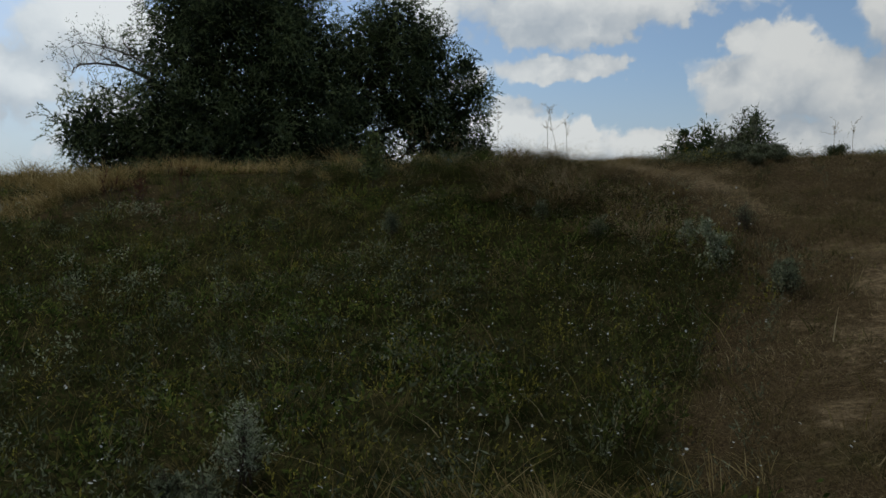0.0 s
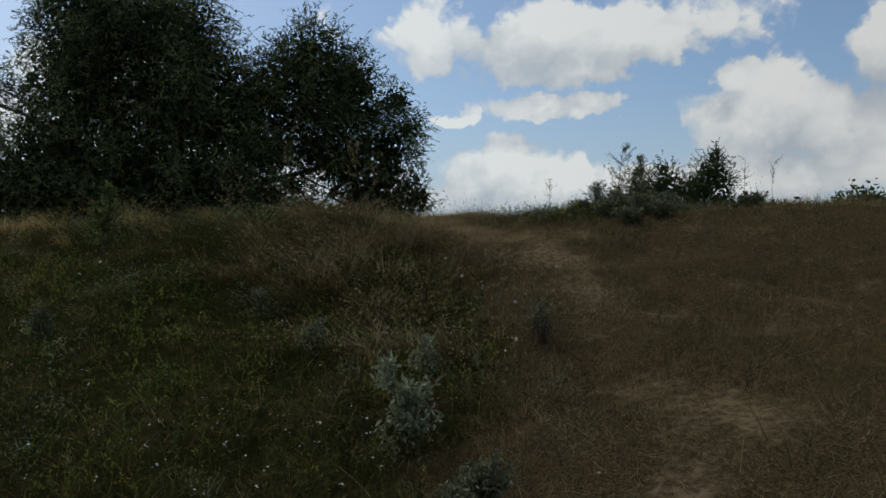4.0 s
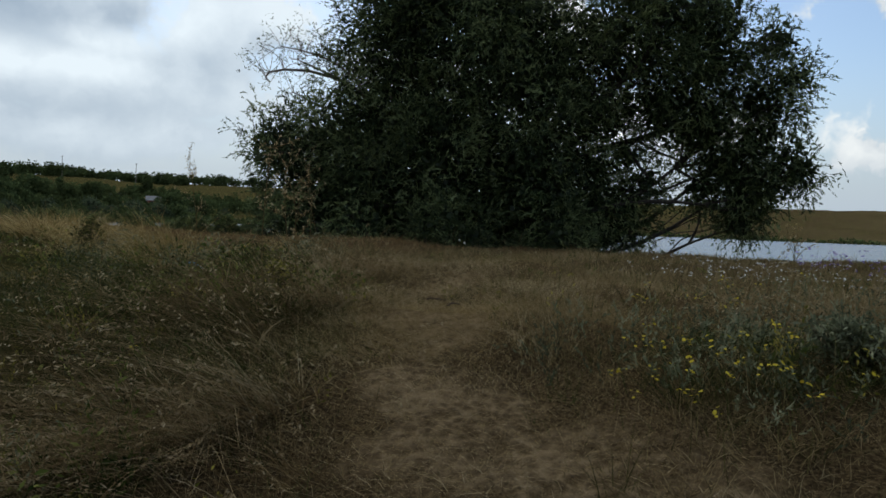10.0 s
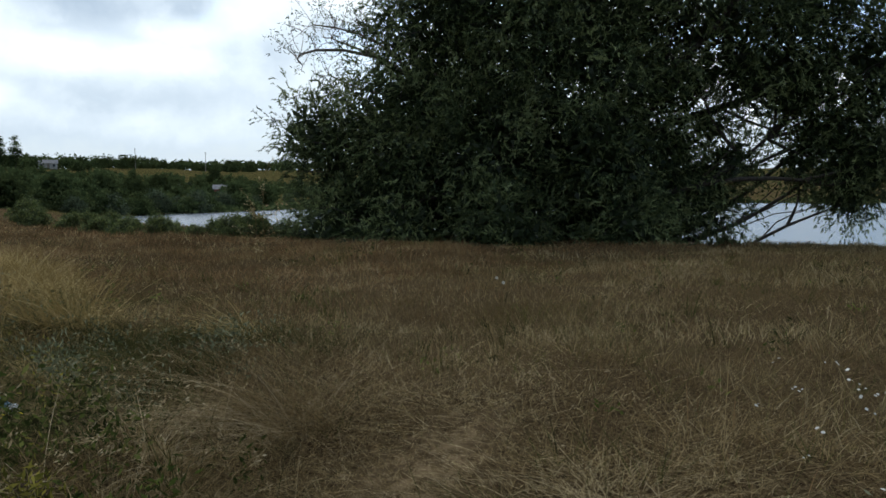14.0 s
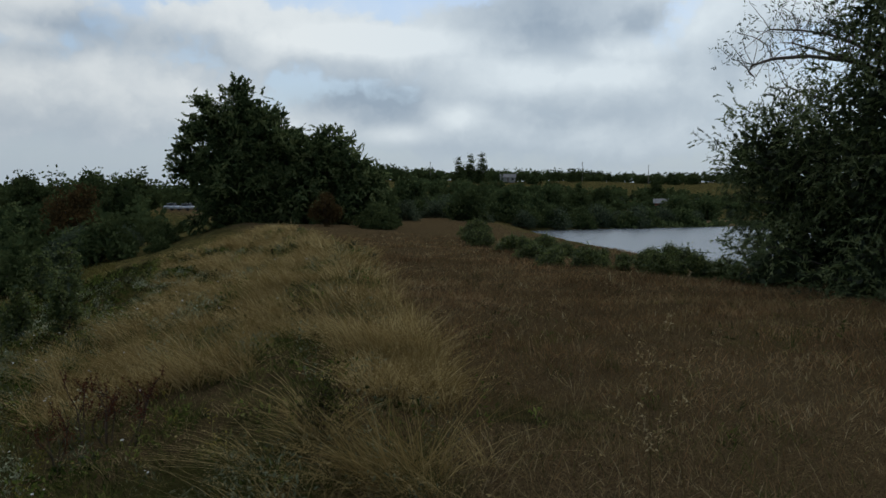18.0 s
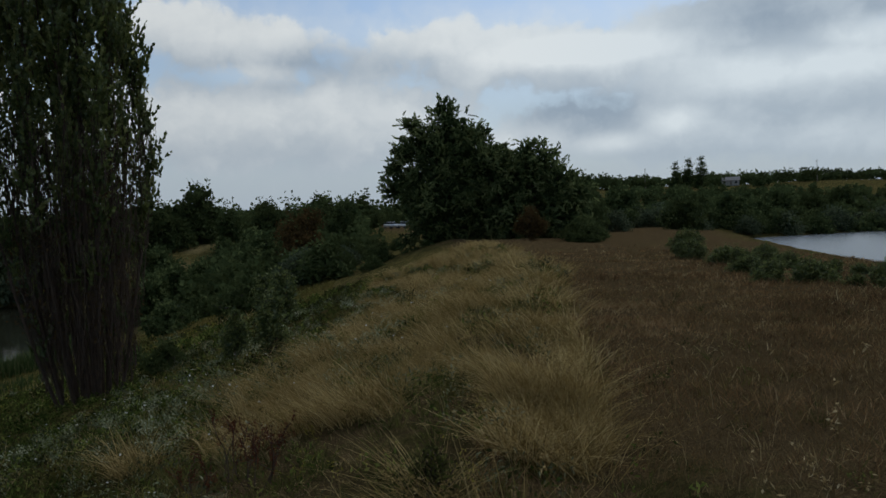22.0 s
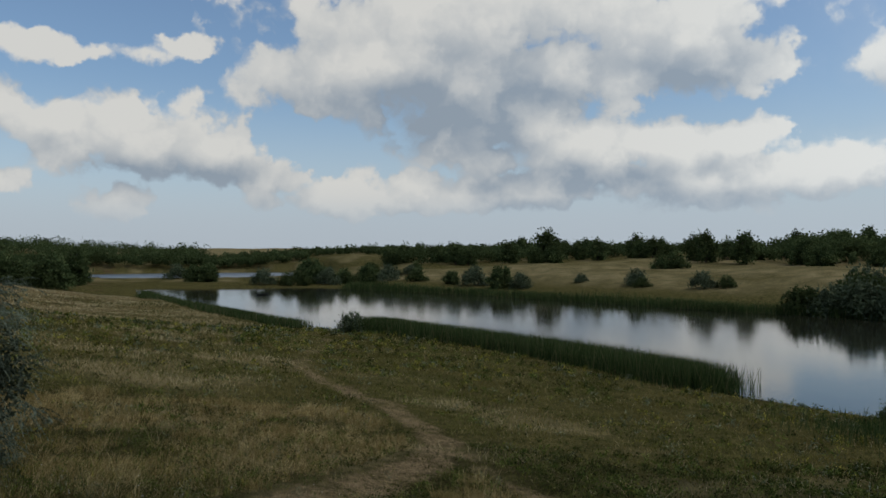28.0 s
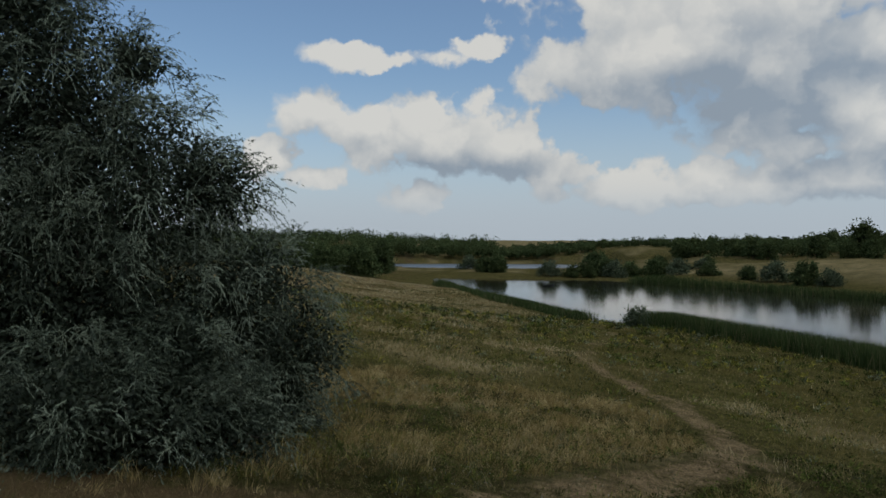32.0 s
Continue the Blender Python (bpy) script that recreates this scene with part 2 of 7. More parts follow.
# pale haze lying along the horizon
seen = n.mix(n.range(up_deg, 0.0, 6.0, 0.80, 0.0), seen, n.mix(side, (0.52, 0.585, 0.66), (0.455, 0.485, 0.525)))
back = n.add("ShaderNodeBackground")
n.put(back.inputs[0], seen)
n.put(back.inputs[1], 1.0)
n.put(n.add("ShaderNodeOutputWorld").inputs[0], back.outputs[0])

sun = new("sun", bpy.data.lights.new("sun", "SUN"))
sun.data.energy, sun.data.angle, sun.data.color = 0.7, radians(14), (1.0, 0.95, 0.88)
a, e = radians(SUN_YAW), radians(SUN_HEIGHT)
sun.matrix_world = look((-math.sin(a) * math.cos(e) * 50, math.cos(a) * math.cos(e) * 50, math.sin(e) * 50), (0, 0, 0))

# ---------------------------------------------------------------- materials
def material(name):
    m = bpy.data.materials.new(name)
    m.use_nodes = True
    m.node_tree.nodes.clear()
    return m, Nodes(m.node_tree)


def finish(m, nodes, shader):
    nodes.put(nodes.add("ShaderNodeOutputMaterial").inputs[0], shader)
    return m


def principled(nodes, colour, rough=0.8, bump=None, strength=0.3, distance=0.02, metal=0.0, shine=0.3):
    b = nodes.add("ShaderNodeBsdfPrincipled")
    nodes.put(b.inputs["Base Color"], (*colour, 1) if isinstance(colour, tuple) and len(colour) == 3 else colour)
    nodes.put(b.inputs["Roughness"], rough)
    nodes.put(b.inputs["Metallic"], metal)
    nodes.put(b.inputs["Specular IOR Level"], shine)
    if bump is not None:
        node = nodes.add("ShaderNodeBump")
        nodes.put(node.inputs["Strength"], strength)
        nodes.put(node.inputs["Distance"], distance)
        nodes.put(node.inputs["Height"], bump)
        nodes.put(b.inputs["Normal"], node.outputs[0])
    return b.outputs[0]


def where(nodes):
    return nodes.add("ShaderNodeNewGeometry").outputs["Position"]


def leaf_material(name, stops, through_light=0.35, patch=None, patch_size=0.5, gloss=0.0):
    """Foliage: colour from each leaf's own tone, light shining through."""
    m, k = material(name)
    tone = k.value_of("tone")
    colour = k.ramp(tone, *stops)
    if patch:
        spread = k.range(k.noise(where(k), patch_size, 3.0), 0.42, 0.62)
        colour = k.mix(spread, colour, k.mix(0.6, colour, patch))
    d, t, mix = k.add("ShaderNodeBsdfDiffuse"), k.add("ShaderNodeBsdfTranslucent"), k.add("ShaderNodeMixShader")
    k.put(d.inputs[0], colour)
    k.put(t.inputs[0], colour)
    k.put(mix.inputs[0], through_light)
    k.tree.links.new(d.outputs[0], mix.inputs[1])
    k.tree.links.new(t.outputs[0], mix.inputs[2])
    shader = mix.outputs[0]
    if gloss:
        g, mix2 = k.add("ShaderNodeBsdfGlossy"), k.add("ShaderNodeMixShader")
        k.put(g.inputs["Roughness"], 0.45)
        k.put(mix2.inputs[0], gloss)
        k.tree.links.new(shader, mix2.inputs[1])
        k.tree.links.new(g.outputs[0], mix2.inputs[2])
        shader = mix2.outputs[0]
    return finish(m, k, shader)


def bark_material(name, dark, light):
    m, k = material(name)
    p = k.vec("MULTIPLY", where(k), (9.0, 9.0, 1.6))
    grain = k.noise(p, 2.2, 6.0, 0.65)
    return finish(m, k, principled(k, k.ramp(grain, (0.3, dark), (0.7, light)), 0.9, grain, 0.7, 0.03))


def plain(name, colour, rough=0.7, spread=0.12, size=6.0, metal=0.0):
    """Painted or weathered surface with a little blotching."""
    m, k = material(name)
    spot = k.noise(where(k), size, 5.0, 0.6)
    dark, light = (tuple(min(1, c * f) for c in colour) for f in (1 - spread * 1.6, 1 + spread))
    return finish(m, k, principled(k, k.ramp(spot, (0.35, dark), (0.68, light)), rough, spot, 0.1, 0.01, metal))


def ground_material():
    m, k = material("meadow_ground")
    p = where(k)
    attr = {name: k.value_of(name) for name in ("bare", "green", "stubble")}
    fine, mid, large = k.noise(p, 55.0, 7.0, 0.75), k.noise(p, 2.2, 5.0, 0.6), k.noise(p, 0.22, 4.0, 0.6)
    turf = k.math("ADD", k.math("MULTIPLY", fine, 0.40), k.math("ADD", k.math("MULTIPLY", k.noise(p, 6.0, 4.0, 0.65), 0.34), k.math("MULTIPLY", k.noise(p, 1.1, 4.0, 0.6), 0.26)))
    clods = k.add("ShaderNodeTexVoronoi")
    k.put(clods.inputs["Vector"], k.vec("ADD", p, k.vec("MULTIPLY", k.noise(p, 9.0, 3.0, 0.6, out=1), (0.12, 0.12, 0.12))))
    k.put(clods.inputs["Scale"], 16.0)
    straw = k.ramp(fine, (0.34, (0.018, 0.013, 0.007)), (0.50, (0.080, 0.056, 0.028)), (0.68, (0.225, 0.165, 0.082)))
    # humus and grass tones; dark stops also hold painted shade between tussocks
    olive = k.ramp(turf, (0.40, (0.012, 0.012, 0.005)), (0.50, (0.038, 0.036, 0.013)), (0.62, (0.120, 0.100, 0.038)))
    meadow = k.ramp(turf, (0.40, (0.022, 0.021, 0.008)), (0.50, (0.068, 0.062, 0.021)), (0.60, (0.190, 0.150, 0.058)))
    # nearer ground darker, with shade beneath the weeds put into its colour
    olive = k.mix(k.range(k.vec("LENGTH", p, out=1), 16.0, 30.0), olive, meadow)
    grit = k.math("ADD", k.math("MULTIPLY", fine, 0.5), k.math("ADD", k.math("MULTIPLY", mid, 0.3), k.math("MULTIPLY", clods.outputs["Distance"], 0.35)))
    soil = k.ramp(grit, (0.30, (0.045, 0.031, 0.016)), (0.50, (0.125, 0.089, 0.047)), (0.70, (0.27, 0.198, 0.110)))
    blades = k.range(k.math("ADD", attr["green"], k.math("ADD", k.math("MULTIPLY", k.math("SUBTRACT", mid, 0.5), 1.1), k.math("MULTIPLY", k.math("SUBTRACT", large, 0.5), 1.5))), 0.3, 0.7)
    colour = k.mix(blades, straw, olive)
    colour = k.mix(attr["stubble"], colour, k.ramp(k.math("ADD", k.math("MULTIPLY", large, 0.5), k.math("MULTIPLY", mid, 0.5)), (0.38, (0.12, 0.105, 0.05)), (0.6, (0.27, 0.21, 0.105))))
    worn = k.range(k.math("ADD", attr["bare"], k.math("ADD", k.math("MULTIPLY", k.math("SUBTRACT", mid, 0.5), 0.6), k.math("MULTIPLY", k.math("SUBTRACT", k.noise(p, 9.0, 5.0, 0.65), 0.5), 0.9))), 0.30, 0.74)
    colour = k.mix(worn, colour, soil)
    rough_up = k.math("ADD", k.math("MULTIPLY", fine, 0.6), k.math("ADD", mid, k.math("MULTIPLY", clods.outputs["Distance"], 0.7)))
    return finish(m, k, principled(k, colour, 1.0, rough_up, 0.8, 0.05, shine=0.0))


def water_material(name, tint, ripple, strength, rough=0.06):
    m, k = material(name)
    p = k.vec("MULTIPLY", where(k), (1.0, 1.0, 1.0))
    waves = k.math("ADD", k.noise(k.vec("MULTIPLY", p, (1.0, 2.2, 1.0)), ripple, 4.0, 0.6), k.math("MULTIPLY", k.noise(p, ripple * 0.13, 3.0, 0.5), 1.5))
    b = k.add("ShaderNodeBsdfPrincipled")
    k.put(b.inputs["Base Color"], (*tint, 1))
    k.put(b.inputs["Roughness"], rough)
    k.put(b.inputs["IOR"], 1.33)
    node = k.add("ShaderNodeBump")
    k.put(node.inputs["Strength"], strength)
    k.put(node.inputs["Distance"], 0.05)
    k.put(node.inputs["Height"], waves)
    k.put(b.inputs["Normal"], node.outputs[0])
    return finish(m, k, b.outputs[0])


GROUND = ground_material()
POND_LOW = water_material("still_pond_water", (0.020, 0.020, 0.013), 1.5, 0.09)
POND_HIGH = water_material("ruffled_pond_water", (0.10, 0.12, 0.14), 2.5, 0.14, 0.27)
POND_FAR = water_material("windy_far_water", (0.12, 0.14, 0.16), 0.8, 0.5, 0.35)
DRY = leaf_material("dry_grass_blades", [(0.0, (0.075, 0.055, 0.027)), (0.4, (0.215, 0.168, 0.083)), (0.75, (0.40, 0.315, 0.160)), (1.0, (0.56, 0.46, 0.27))], 0.35, (0.145, 0.100, 0.044), 0.45)
MIXED = leaf_material("fading_green_blades", [(0.0, (0.034, 0.042, 0.012)), (0.45, (0.090, 0.100, 0.027)), (0.8, (0.18, 0.175, 0.055)), (1.0, (0.33, 0.28, 0.13))], 0.4, (0.15, 0.105, 0.035), 0.3)
STRAW = leaf_material("pale_straw", [(0.0, (0.18, 0.130, 0.058)), (0.5, (0.40, 0.305, 0.150)), (1.0, (0.62, 0.52, 0.31))], 0.42)
MEADOW = leaf_material("meadow_blades", [(0.0, (0.050, 0.056, 0.014)), (0.45, (0.120, 0.122, 0.030)), (0.8, (0.21, 0.195, 0.060)), (1.0, (0.36, 0.30, 0.13))], 0.4, (0.19, 0.145, 0.050), 0.12)
BROWN = leaf_material("trampled_blades", [(0.0, (0.050, 0.038, 0.019)), (0.6, (0.165, 0.128, 0.064)), (1.0, (0.36, 0.295, 0.165))], 0.35, (0.095, 0.088, 0.036), 0.9)
HAY = leaf_material("arching_hay", [(0.0, (0.060, 0.040, 0.018)), (0.35, (0.165, 0.118, 0.055)), (0.7, (0.40, 0.310, 0.165)), (1.0, (0.66, 0.56, 0.36))], 0.35, (0.17, 0.118, 0.056), 0.7)
WITHERED = leaf_material("withered_herbs", [(0.0, (0.038, 0.025, 0.013)), (0.5, (0.115, 0.080, 0.040)), (1.0, (0.30, 0.22, 0.12))], 0.25)
YARROW = leaf_material("pale_flowering_herbs", [(0.0, (0.14, 0.165, 0.085)), (0.6, (0.33, 0.36, 0.22)), (1.0, (0.58, 0.59, 0.43))], 0.3)
RUSSET = leaf_material("russet_blades", [(0.0, (0.062, 0.038, 0.018)), (0.45, (0.180, 0.112, 0.053)), (0.8, (0.32, 0.205, 0.100)), (1.0, (0.45, 0.33, 0.18))], 0.35, (0.14, 0.100, 0.045), 0.5)
BANK = leaf_material("bank_blades", [(0.0, (0.013, 0.020, 0.006)), (0.5, (0.043, 0.057, 0.016)), (0.85, (0.105, 0.122, 0.036)), (1.0, (0.25, 0.205, 0.090))], 0.4, (0.072, 0.063, 0.022), 0.8)
GOLD = leaf_material("blond_blades", [(0.0, (0.11, 0.078, 0.026)), (0.45, (0.34, 0.250, 0.100)), (1.0, (0.72, 0.58, 0.29))], 0.45, (0.24, 0.175, 0.065), 0.5)
YELLOW_WEED = leaf_material("yellowing_leaves", [(0.0, (0.030, 0.033, 0.008)), (0.45, (0.145, 0.142, 0.026)), (1.0, (0.44, 0.38, 0.075))], 0.35)
WEED = leaf_material("weed_leaves", [(0.0, (0.014, 0.022, 0.006)), (0.45, (0.056, 0.082, 0.018)), (0.8, (0.160, 0.200, 0.045)), (1.0, (0.28, 0.30, 0.08))], 0.35, (0.05, 0.04, 0.02), 0.6)
GREYLEAF = leaf_material("wormwood_leaves", [(0.0, (0.050, 0.058, 0.032)), (0.5, (0.150, 0.166, 0.096)), (1.0, (0.34, 0.355, 0.22))], 0.3)
WHITE = leaf_material("white_petals", [(0.0, (0.5, 0.5, 0.46)), (1.0, (0.78, 0.78, 0.72))], 0.2)
YELLOW = leaf_material("yellow_petals", [(0.0, (0.45, 0.36, 0.03)), (1.0, (0.62, 0.50, 0.06))], 0.2)
VIOLET = leaf_material("violet_petals", [(0.0, (0.16, 0.11, 0.30)), (1.0, (0.30, 0.24, 0.48))], 0.2)
RUST = leaf_material("rusty_seed_heads", [(0.0, (0.055, 0.019, 0.011)), (1.0, (0.15, 0.052, 0.028))], 0.1)
REED = leaf_material("reed_blades", [(0.0, (0.028, 0.048, 0.016)), (0.6, (0.062, 0.092, 0.030)), (0.92, (0.11, 0.125, 0.048)), (1.0, (0.19, 0.16, 0.08))], 0.35)
WILLOW_LEAF = leaf_material("willow_leaves", [(0.0, (0.018, 0.028, 0.010)), (0.5, (0.090, 0.120, 0.044)), (1.0, (0.235, 0.275, 0.112))], 0.40, gloss=0.02)
POPLAR_LEAF = leaf_material("poplar_leaves", [(0.0, (0.046, 0.066, 0.018)), (0.5, (0.110, 0.138, 0.040)), (1.0, (0.22, 0.235, 0.075))], 0.4, gloss=0.03)
SILVER_LEAF = leaf_material("silver_leaves", [(0.0, (0.020, 0.027, 0.016)), (0.5, (0.110, 0.134, 0.090)), (1.0, (0.26, 0.300, 0.215))], 0.25, gloss=0.01)
TREE_LEAF = leaf_material("tree_leaves", [(0.0, (0.046, 0.066, 0.026)), (0.5, (0.090, 0.118, 0.046)), (1.0, (0.165, 0.195, 0.075))], 0.35, (0.045, 0.056, 0.020), 0.05)
ASH_LEAF = leaf_material("ash_leaves", [(0.0, (0.040, 0.060, 0.024)), (0.5, (0.125, 0.162, 0.066)), (1.0, (0.25, 0.29, 0.120))], 0.4)
PALE_LEAF = leaf_material("grey_green_leaves", [(0.0, (0.052, 0.068, 0.038)), (0.5, (0.100, 0.124, 0.070)), (1.0, (0.18, 0.205, 0.125))], 0.3)
RED_LEAF = leaf_material("reddish_leaves", [(0.0, (0.055, 0.040, 0.017)), (1.0, (0.135, 0.085, 0.034))], 0.3)
BARK = bark_material("willow_bark", (0.020, 0.016, 0.012), (0.095, 0.078, 0.060))
TWIG_BARK = bark_material("poplar_twig_bark", (0.035, 0.024, 0.017), (0.115, 0.080, 0.055))
PALE_BARK = bark_material("poplar_bark", (0.065, 0.052, 0.040), (0.23, 0.19, 0.15))
# ---------------------------------------------------------------- lie of the land
LOW_WATER, HIGH_WATER = -10.3, -1.8
LOWER_POND = np.array([(-6.5, -261), (-13.6, -196), (-22, -153), (-27, -120), (-41, -100), (-46.5, -73), (-49, -53), (-51, -40), (-54, -29), (-60, -22), (-68, -17), (-80, -15), (-105, -20), (-130, -35), (-139, -45), (-140, -62), (-131, -93), (-122, -115), (-119, -130), (-101, -201), (-68, -270), (-49, -279), (-7, -284)], float)
UPPER_POND = np.array([(-95, 62), (-52, 46), (-36, 41), (-28, 38), (-18, 40), (-7, 42), (4, 48), (10, 60), (22, 110), (30, 190), (16, 250), (-16, 228), (-50, 216), (-90, 185), (-110, 150), (-110, 112), (-103, 83)], float)
FAR_POND = np.array([(30, -405), (-20, -402), (-60, -398), (-112, -412), (-118, -480), (-100, -520), (-20, -525), (40, -520)], float)


def shore_distance(x, y, ring):
    """Distance to the shore line of a pond, negative over the water."""
    best, inside = np.full(x.shape, 1e9), np.zeros(x.shape, bool)
    for a, b in zip(ring, np.roll(ring, -1, 0)):
        e = b - a
        t = np.clip(((x - a[0]) * e[0] + (y - a[1]) * e[1]) / (e @ e), 0, 1)
        best = np.minimum(best, np.hypot(x - a[0] - t * e[0], y - a[1] - t * e[1]))
        cross = (a[1] > y) != (b[1] > y)
        with np.errstate(divide="ignore", invalid="ignore"):
            at = a[0] + (y - a[1]) * e[0] / e[1]
        inside ^= cross & (x < at)
    return np.where(inside, -best, best)


def step(a, b, v):
    t = np.clip((v - a) / (b - a), 0, 1)
    return t * t * (3 - 2 * t)


def wobble(x, y, size, seed):
    """Smooth uneven relief, about -1 to 1."""
    r, out = np.random.RandomState(seed), 0
    for k in range(6):
        a, p, f = r.uniform(0, 6.28), r.uniform(0, 6.28), r.uniform(0.6, 1.7) * 6.28 / size
        out = out + np.sin(f * (x * np.cos(a) + y * np.sin(a)) + p + 0.8 * np.sin(0.6 * f * (x * np.sin(a) - y * np.cos(a))))
    return out / 3.5


def dam_edge(x):
    return np.interp(x, [-260, -180, -100, -50, -28, -20, -12, -8, -4, -1, 6, 20, 80], [22, 20, 24, 22, 20.4, 18.3, 16.4, 15.3, 13.5, 12.8, 12.4, 11.5, 10])


def land(x, y):
    """Height of the ground."""
    x, y = np.asarray(x, float), np.asarray(y, float)
    dl, du, df = shore_distance(x, y, LOWER_POND), shore_distance(x, y, UPPER_POND), shore_distance(x, y, FAR_POND)
    low = np.interp(dl, [-30, -3, 0, 4, 15, 25, 35, 45, 58, 68, 90, 130, 190, 300, 600], [-2.5, -0.8, 0, 0.5, 1.2, 2.2, 3.6, 5.2, 7.3, 8.2, 8.4, 8.6, 11, 12.5, 13])
    east = step(-60, 20, x + 0.12 * (y + 100)) * step(40, -20, y)
    west = step(60, 150, dl) * step(-60, -150, x)
    low = LOW_WATER + np.where(dl > 0, low * (1 - 0.18 * step(30, 90, dl) * step(-30, -80, y) * (1 - west)), low)
    causeway = step(-255, -285, y) * step(-700, -420, y) * step(-150, -80, x)
    low = np.where(dl > 0, low * (1 - causeway) + np.minimum(low, -9.2) * causeway, low)
    low = np.where(df < 6, np.interp(df, [-10, 0, 6], [-11.5, LOW_WATER, -9.6]), low)
    shoulder = step(-3.5, 2.5, x) * np.exp(-(((y - 6) / 6) ** 2))
    low = low + 0.75 * shoulder + 0.36 * np.exp(-(((x + 2) / 5) ** 2) - ((y + 3) / 4) ** 2)
    s = dam_edge(x) - y
    slope = np.interp(x, [-16, -7], [0.285, 0.36])
    crest = 0.12 * np.exp(-((s / 2.5) ** 2)) - slope * np.where(s > 0, np.sqrt(s * s + 1.2) - 1.1, 0)
    k = 0.5
    m = np.maximum(low, crest)
    south = m + k * np.log(np.exp(-(m - low).clip(0, 30) / k) + np.exp(-(m - crest).clip(0, 30) / k)) - 0.12 * np.exp(-np.abs(low - crest))
    away = step(700, 1500, np.hypot(x, y)) * step(0, -300, y)
    low = low + 11 * away
    south = south + 11 * away + 6 * step(380, 620, np.hypot(x, y)) * step(-60, 120, x) * step(-200, -350, y)
    south = np.where(s > 0, np.where(s < 4, np.minimum(south, 0.2 + 0 * s), south), 0)
    bank = np.interp(du, [-25, -3, 0, 1.5, 4, 12, 22], [-2.5, -0.9, 0, 0.8, 1.2, 1.55, 1.8])
    rise = np.interp(du, [-25, -3, 0, 3, 12, 50, 110, 200, 320, 700], [-2.5, -0.9, 0, 0.5, 0.9, 2.6, 7, 13, 17, 19])
    far = np.clip(step(48, 80, y) + step(45, 70, y + 0.25 * (x + 60)) * step(-70, -110, x), 0, 1)
    far = np.where(x > 5, step(70, 130, y), far)
    north = HIGH_WATER + bank * (1 - far) + rise * far
    north = north + 0.35 * np.exp(-(((x - 7) / 5) ** 2) - ((y - 15) / 5) ** 2) + 0.3 * np.exp(-(((x + 2.2) / 2.2) ** 2) - ((y - 14.2) / 2) ** 2)
    blend = step(1.0, -2.0, s)
    z = south * (1 - blend) + north * blend
    dry = (dl > 1.5) & (du > 1.5) & (df > 1.5)
    near = np.exp(-((np.hypot(x + 3, y - 8) / 40) ** 2))
    z = z + dry * (0.07 * wobble(x, y, 2.3, 3) * near + 0.12 * wobble(x, y, 7, 4) * step(3, 12, np.hypot(x + 2, y - 14)) + 0.9 * wobble(x, y, 90, 5) * step(60, 200, np.hypot(x, y)))
    return z


# ---------------------------------------------------------------- mesh helpers
def mesh_of(name, verts, faces, mat, floats=None, smooth=False):
    """A mesh from arrays of corners and of equal-sided faces, with per-corner values."""
    me = bpy.data.meshes.new(name)
    verts, faces = np.asarray(verts, np.float32), np.asarray(faces, np.int32)
    count, sides = faces.shape
    me.vertices.add(len(verts))
    me.vertices.foreach_set("co", verts.ravel())
    me.loops.add(count * sides)
    me.loops.foreach_set("vertex_index", faces.ravel())
    me.polygons.add(count)
    me.polygons.foreach_set("loop_start", np.arange(0, count * sides, sides, dtype=np.int32))
    if smooth:
        me.polygons.foreach_set("use_smooth", np.ones(count, bool))
    for key, values in (floats or {}).items():
        me.attributes.new(key, "FLOAT", "POINT").data.foreach_set("value", np.asarray(values, np.float32))
    me.materials.append(mat)
    me.update(calc_edges=True)
    return me


def part(name, me, parent, label=""):
    """Links a mesh as one object under a thing or a part."""
    ob = new(name, me)
    ob.parent = parent
    return tagged(ob, label) if label else ob


def thing(name, place, label, category, group="", turn=0.0):
    ob = new(name)
    ob.location, ob.rotation_euler = place, (0, 0, turn)
    ob.empty_display_size = 0.2
    return tagged(ob, label, category, group)


def rng(seed):
    return np.random.RandomState(seed)


def blades(places, height, width, lean, seed, segments=2, droop=0.6, tone=None, turn=None):
    """Tapered, bent grass blades standing on places: corners, triangles and tones."""
    r, count = rng(seed), len(places)
    turn = r.uniform(0, 6.283, count) if turn is None else turn
    face = r.uniform(0, 6.283, count)
    out = np.stack([np.cos(turn), np.sin(turn), np.zeros(count)], 1)
    side = np.stack([np.cos(face), np.sin(face), np.zeros(count)], 1) * (width * 0.5)[:, None]
    tilt = lean * r.uniform(0.15, 1.0, count)
    rows = []
    for i in range(segments + 1):
        f = i / segments
        reach = height * tilt * (f + droop * f * f)
        rise = height * (f - 0.35 * droop * tilt * f * f)
        mid = places + out * reach[:, None] + np.array([0, 0, 1.0]) * rise[:, None]
        if i < segments:
            w = 1 - 0.75 * f
            rows += [mid - side * w, mid + side * w]
        else:
            rows += [mid]
    verts = np.stack(rows, 1)
    per = verts.shape[1]
    tri = []
    for i in range(segments - 1):
        a = 2 * i
        tri += [(a, a + 1, a + 3), (a, a + 3, a + 2)]
    a = 2 * (segments - 1)
    tri += [(a, a + 1, a + 2)]
    faces = (np.arange(count)[:, None, None] * per + np.array(tri)[None]).reshape(-1, 3)
    tones = r.uniform(0, 1, count) if tone is None else tone
    return verts.reshape(-1, 3), faces, np.repeat(tones, per)


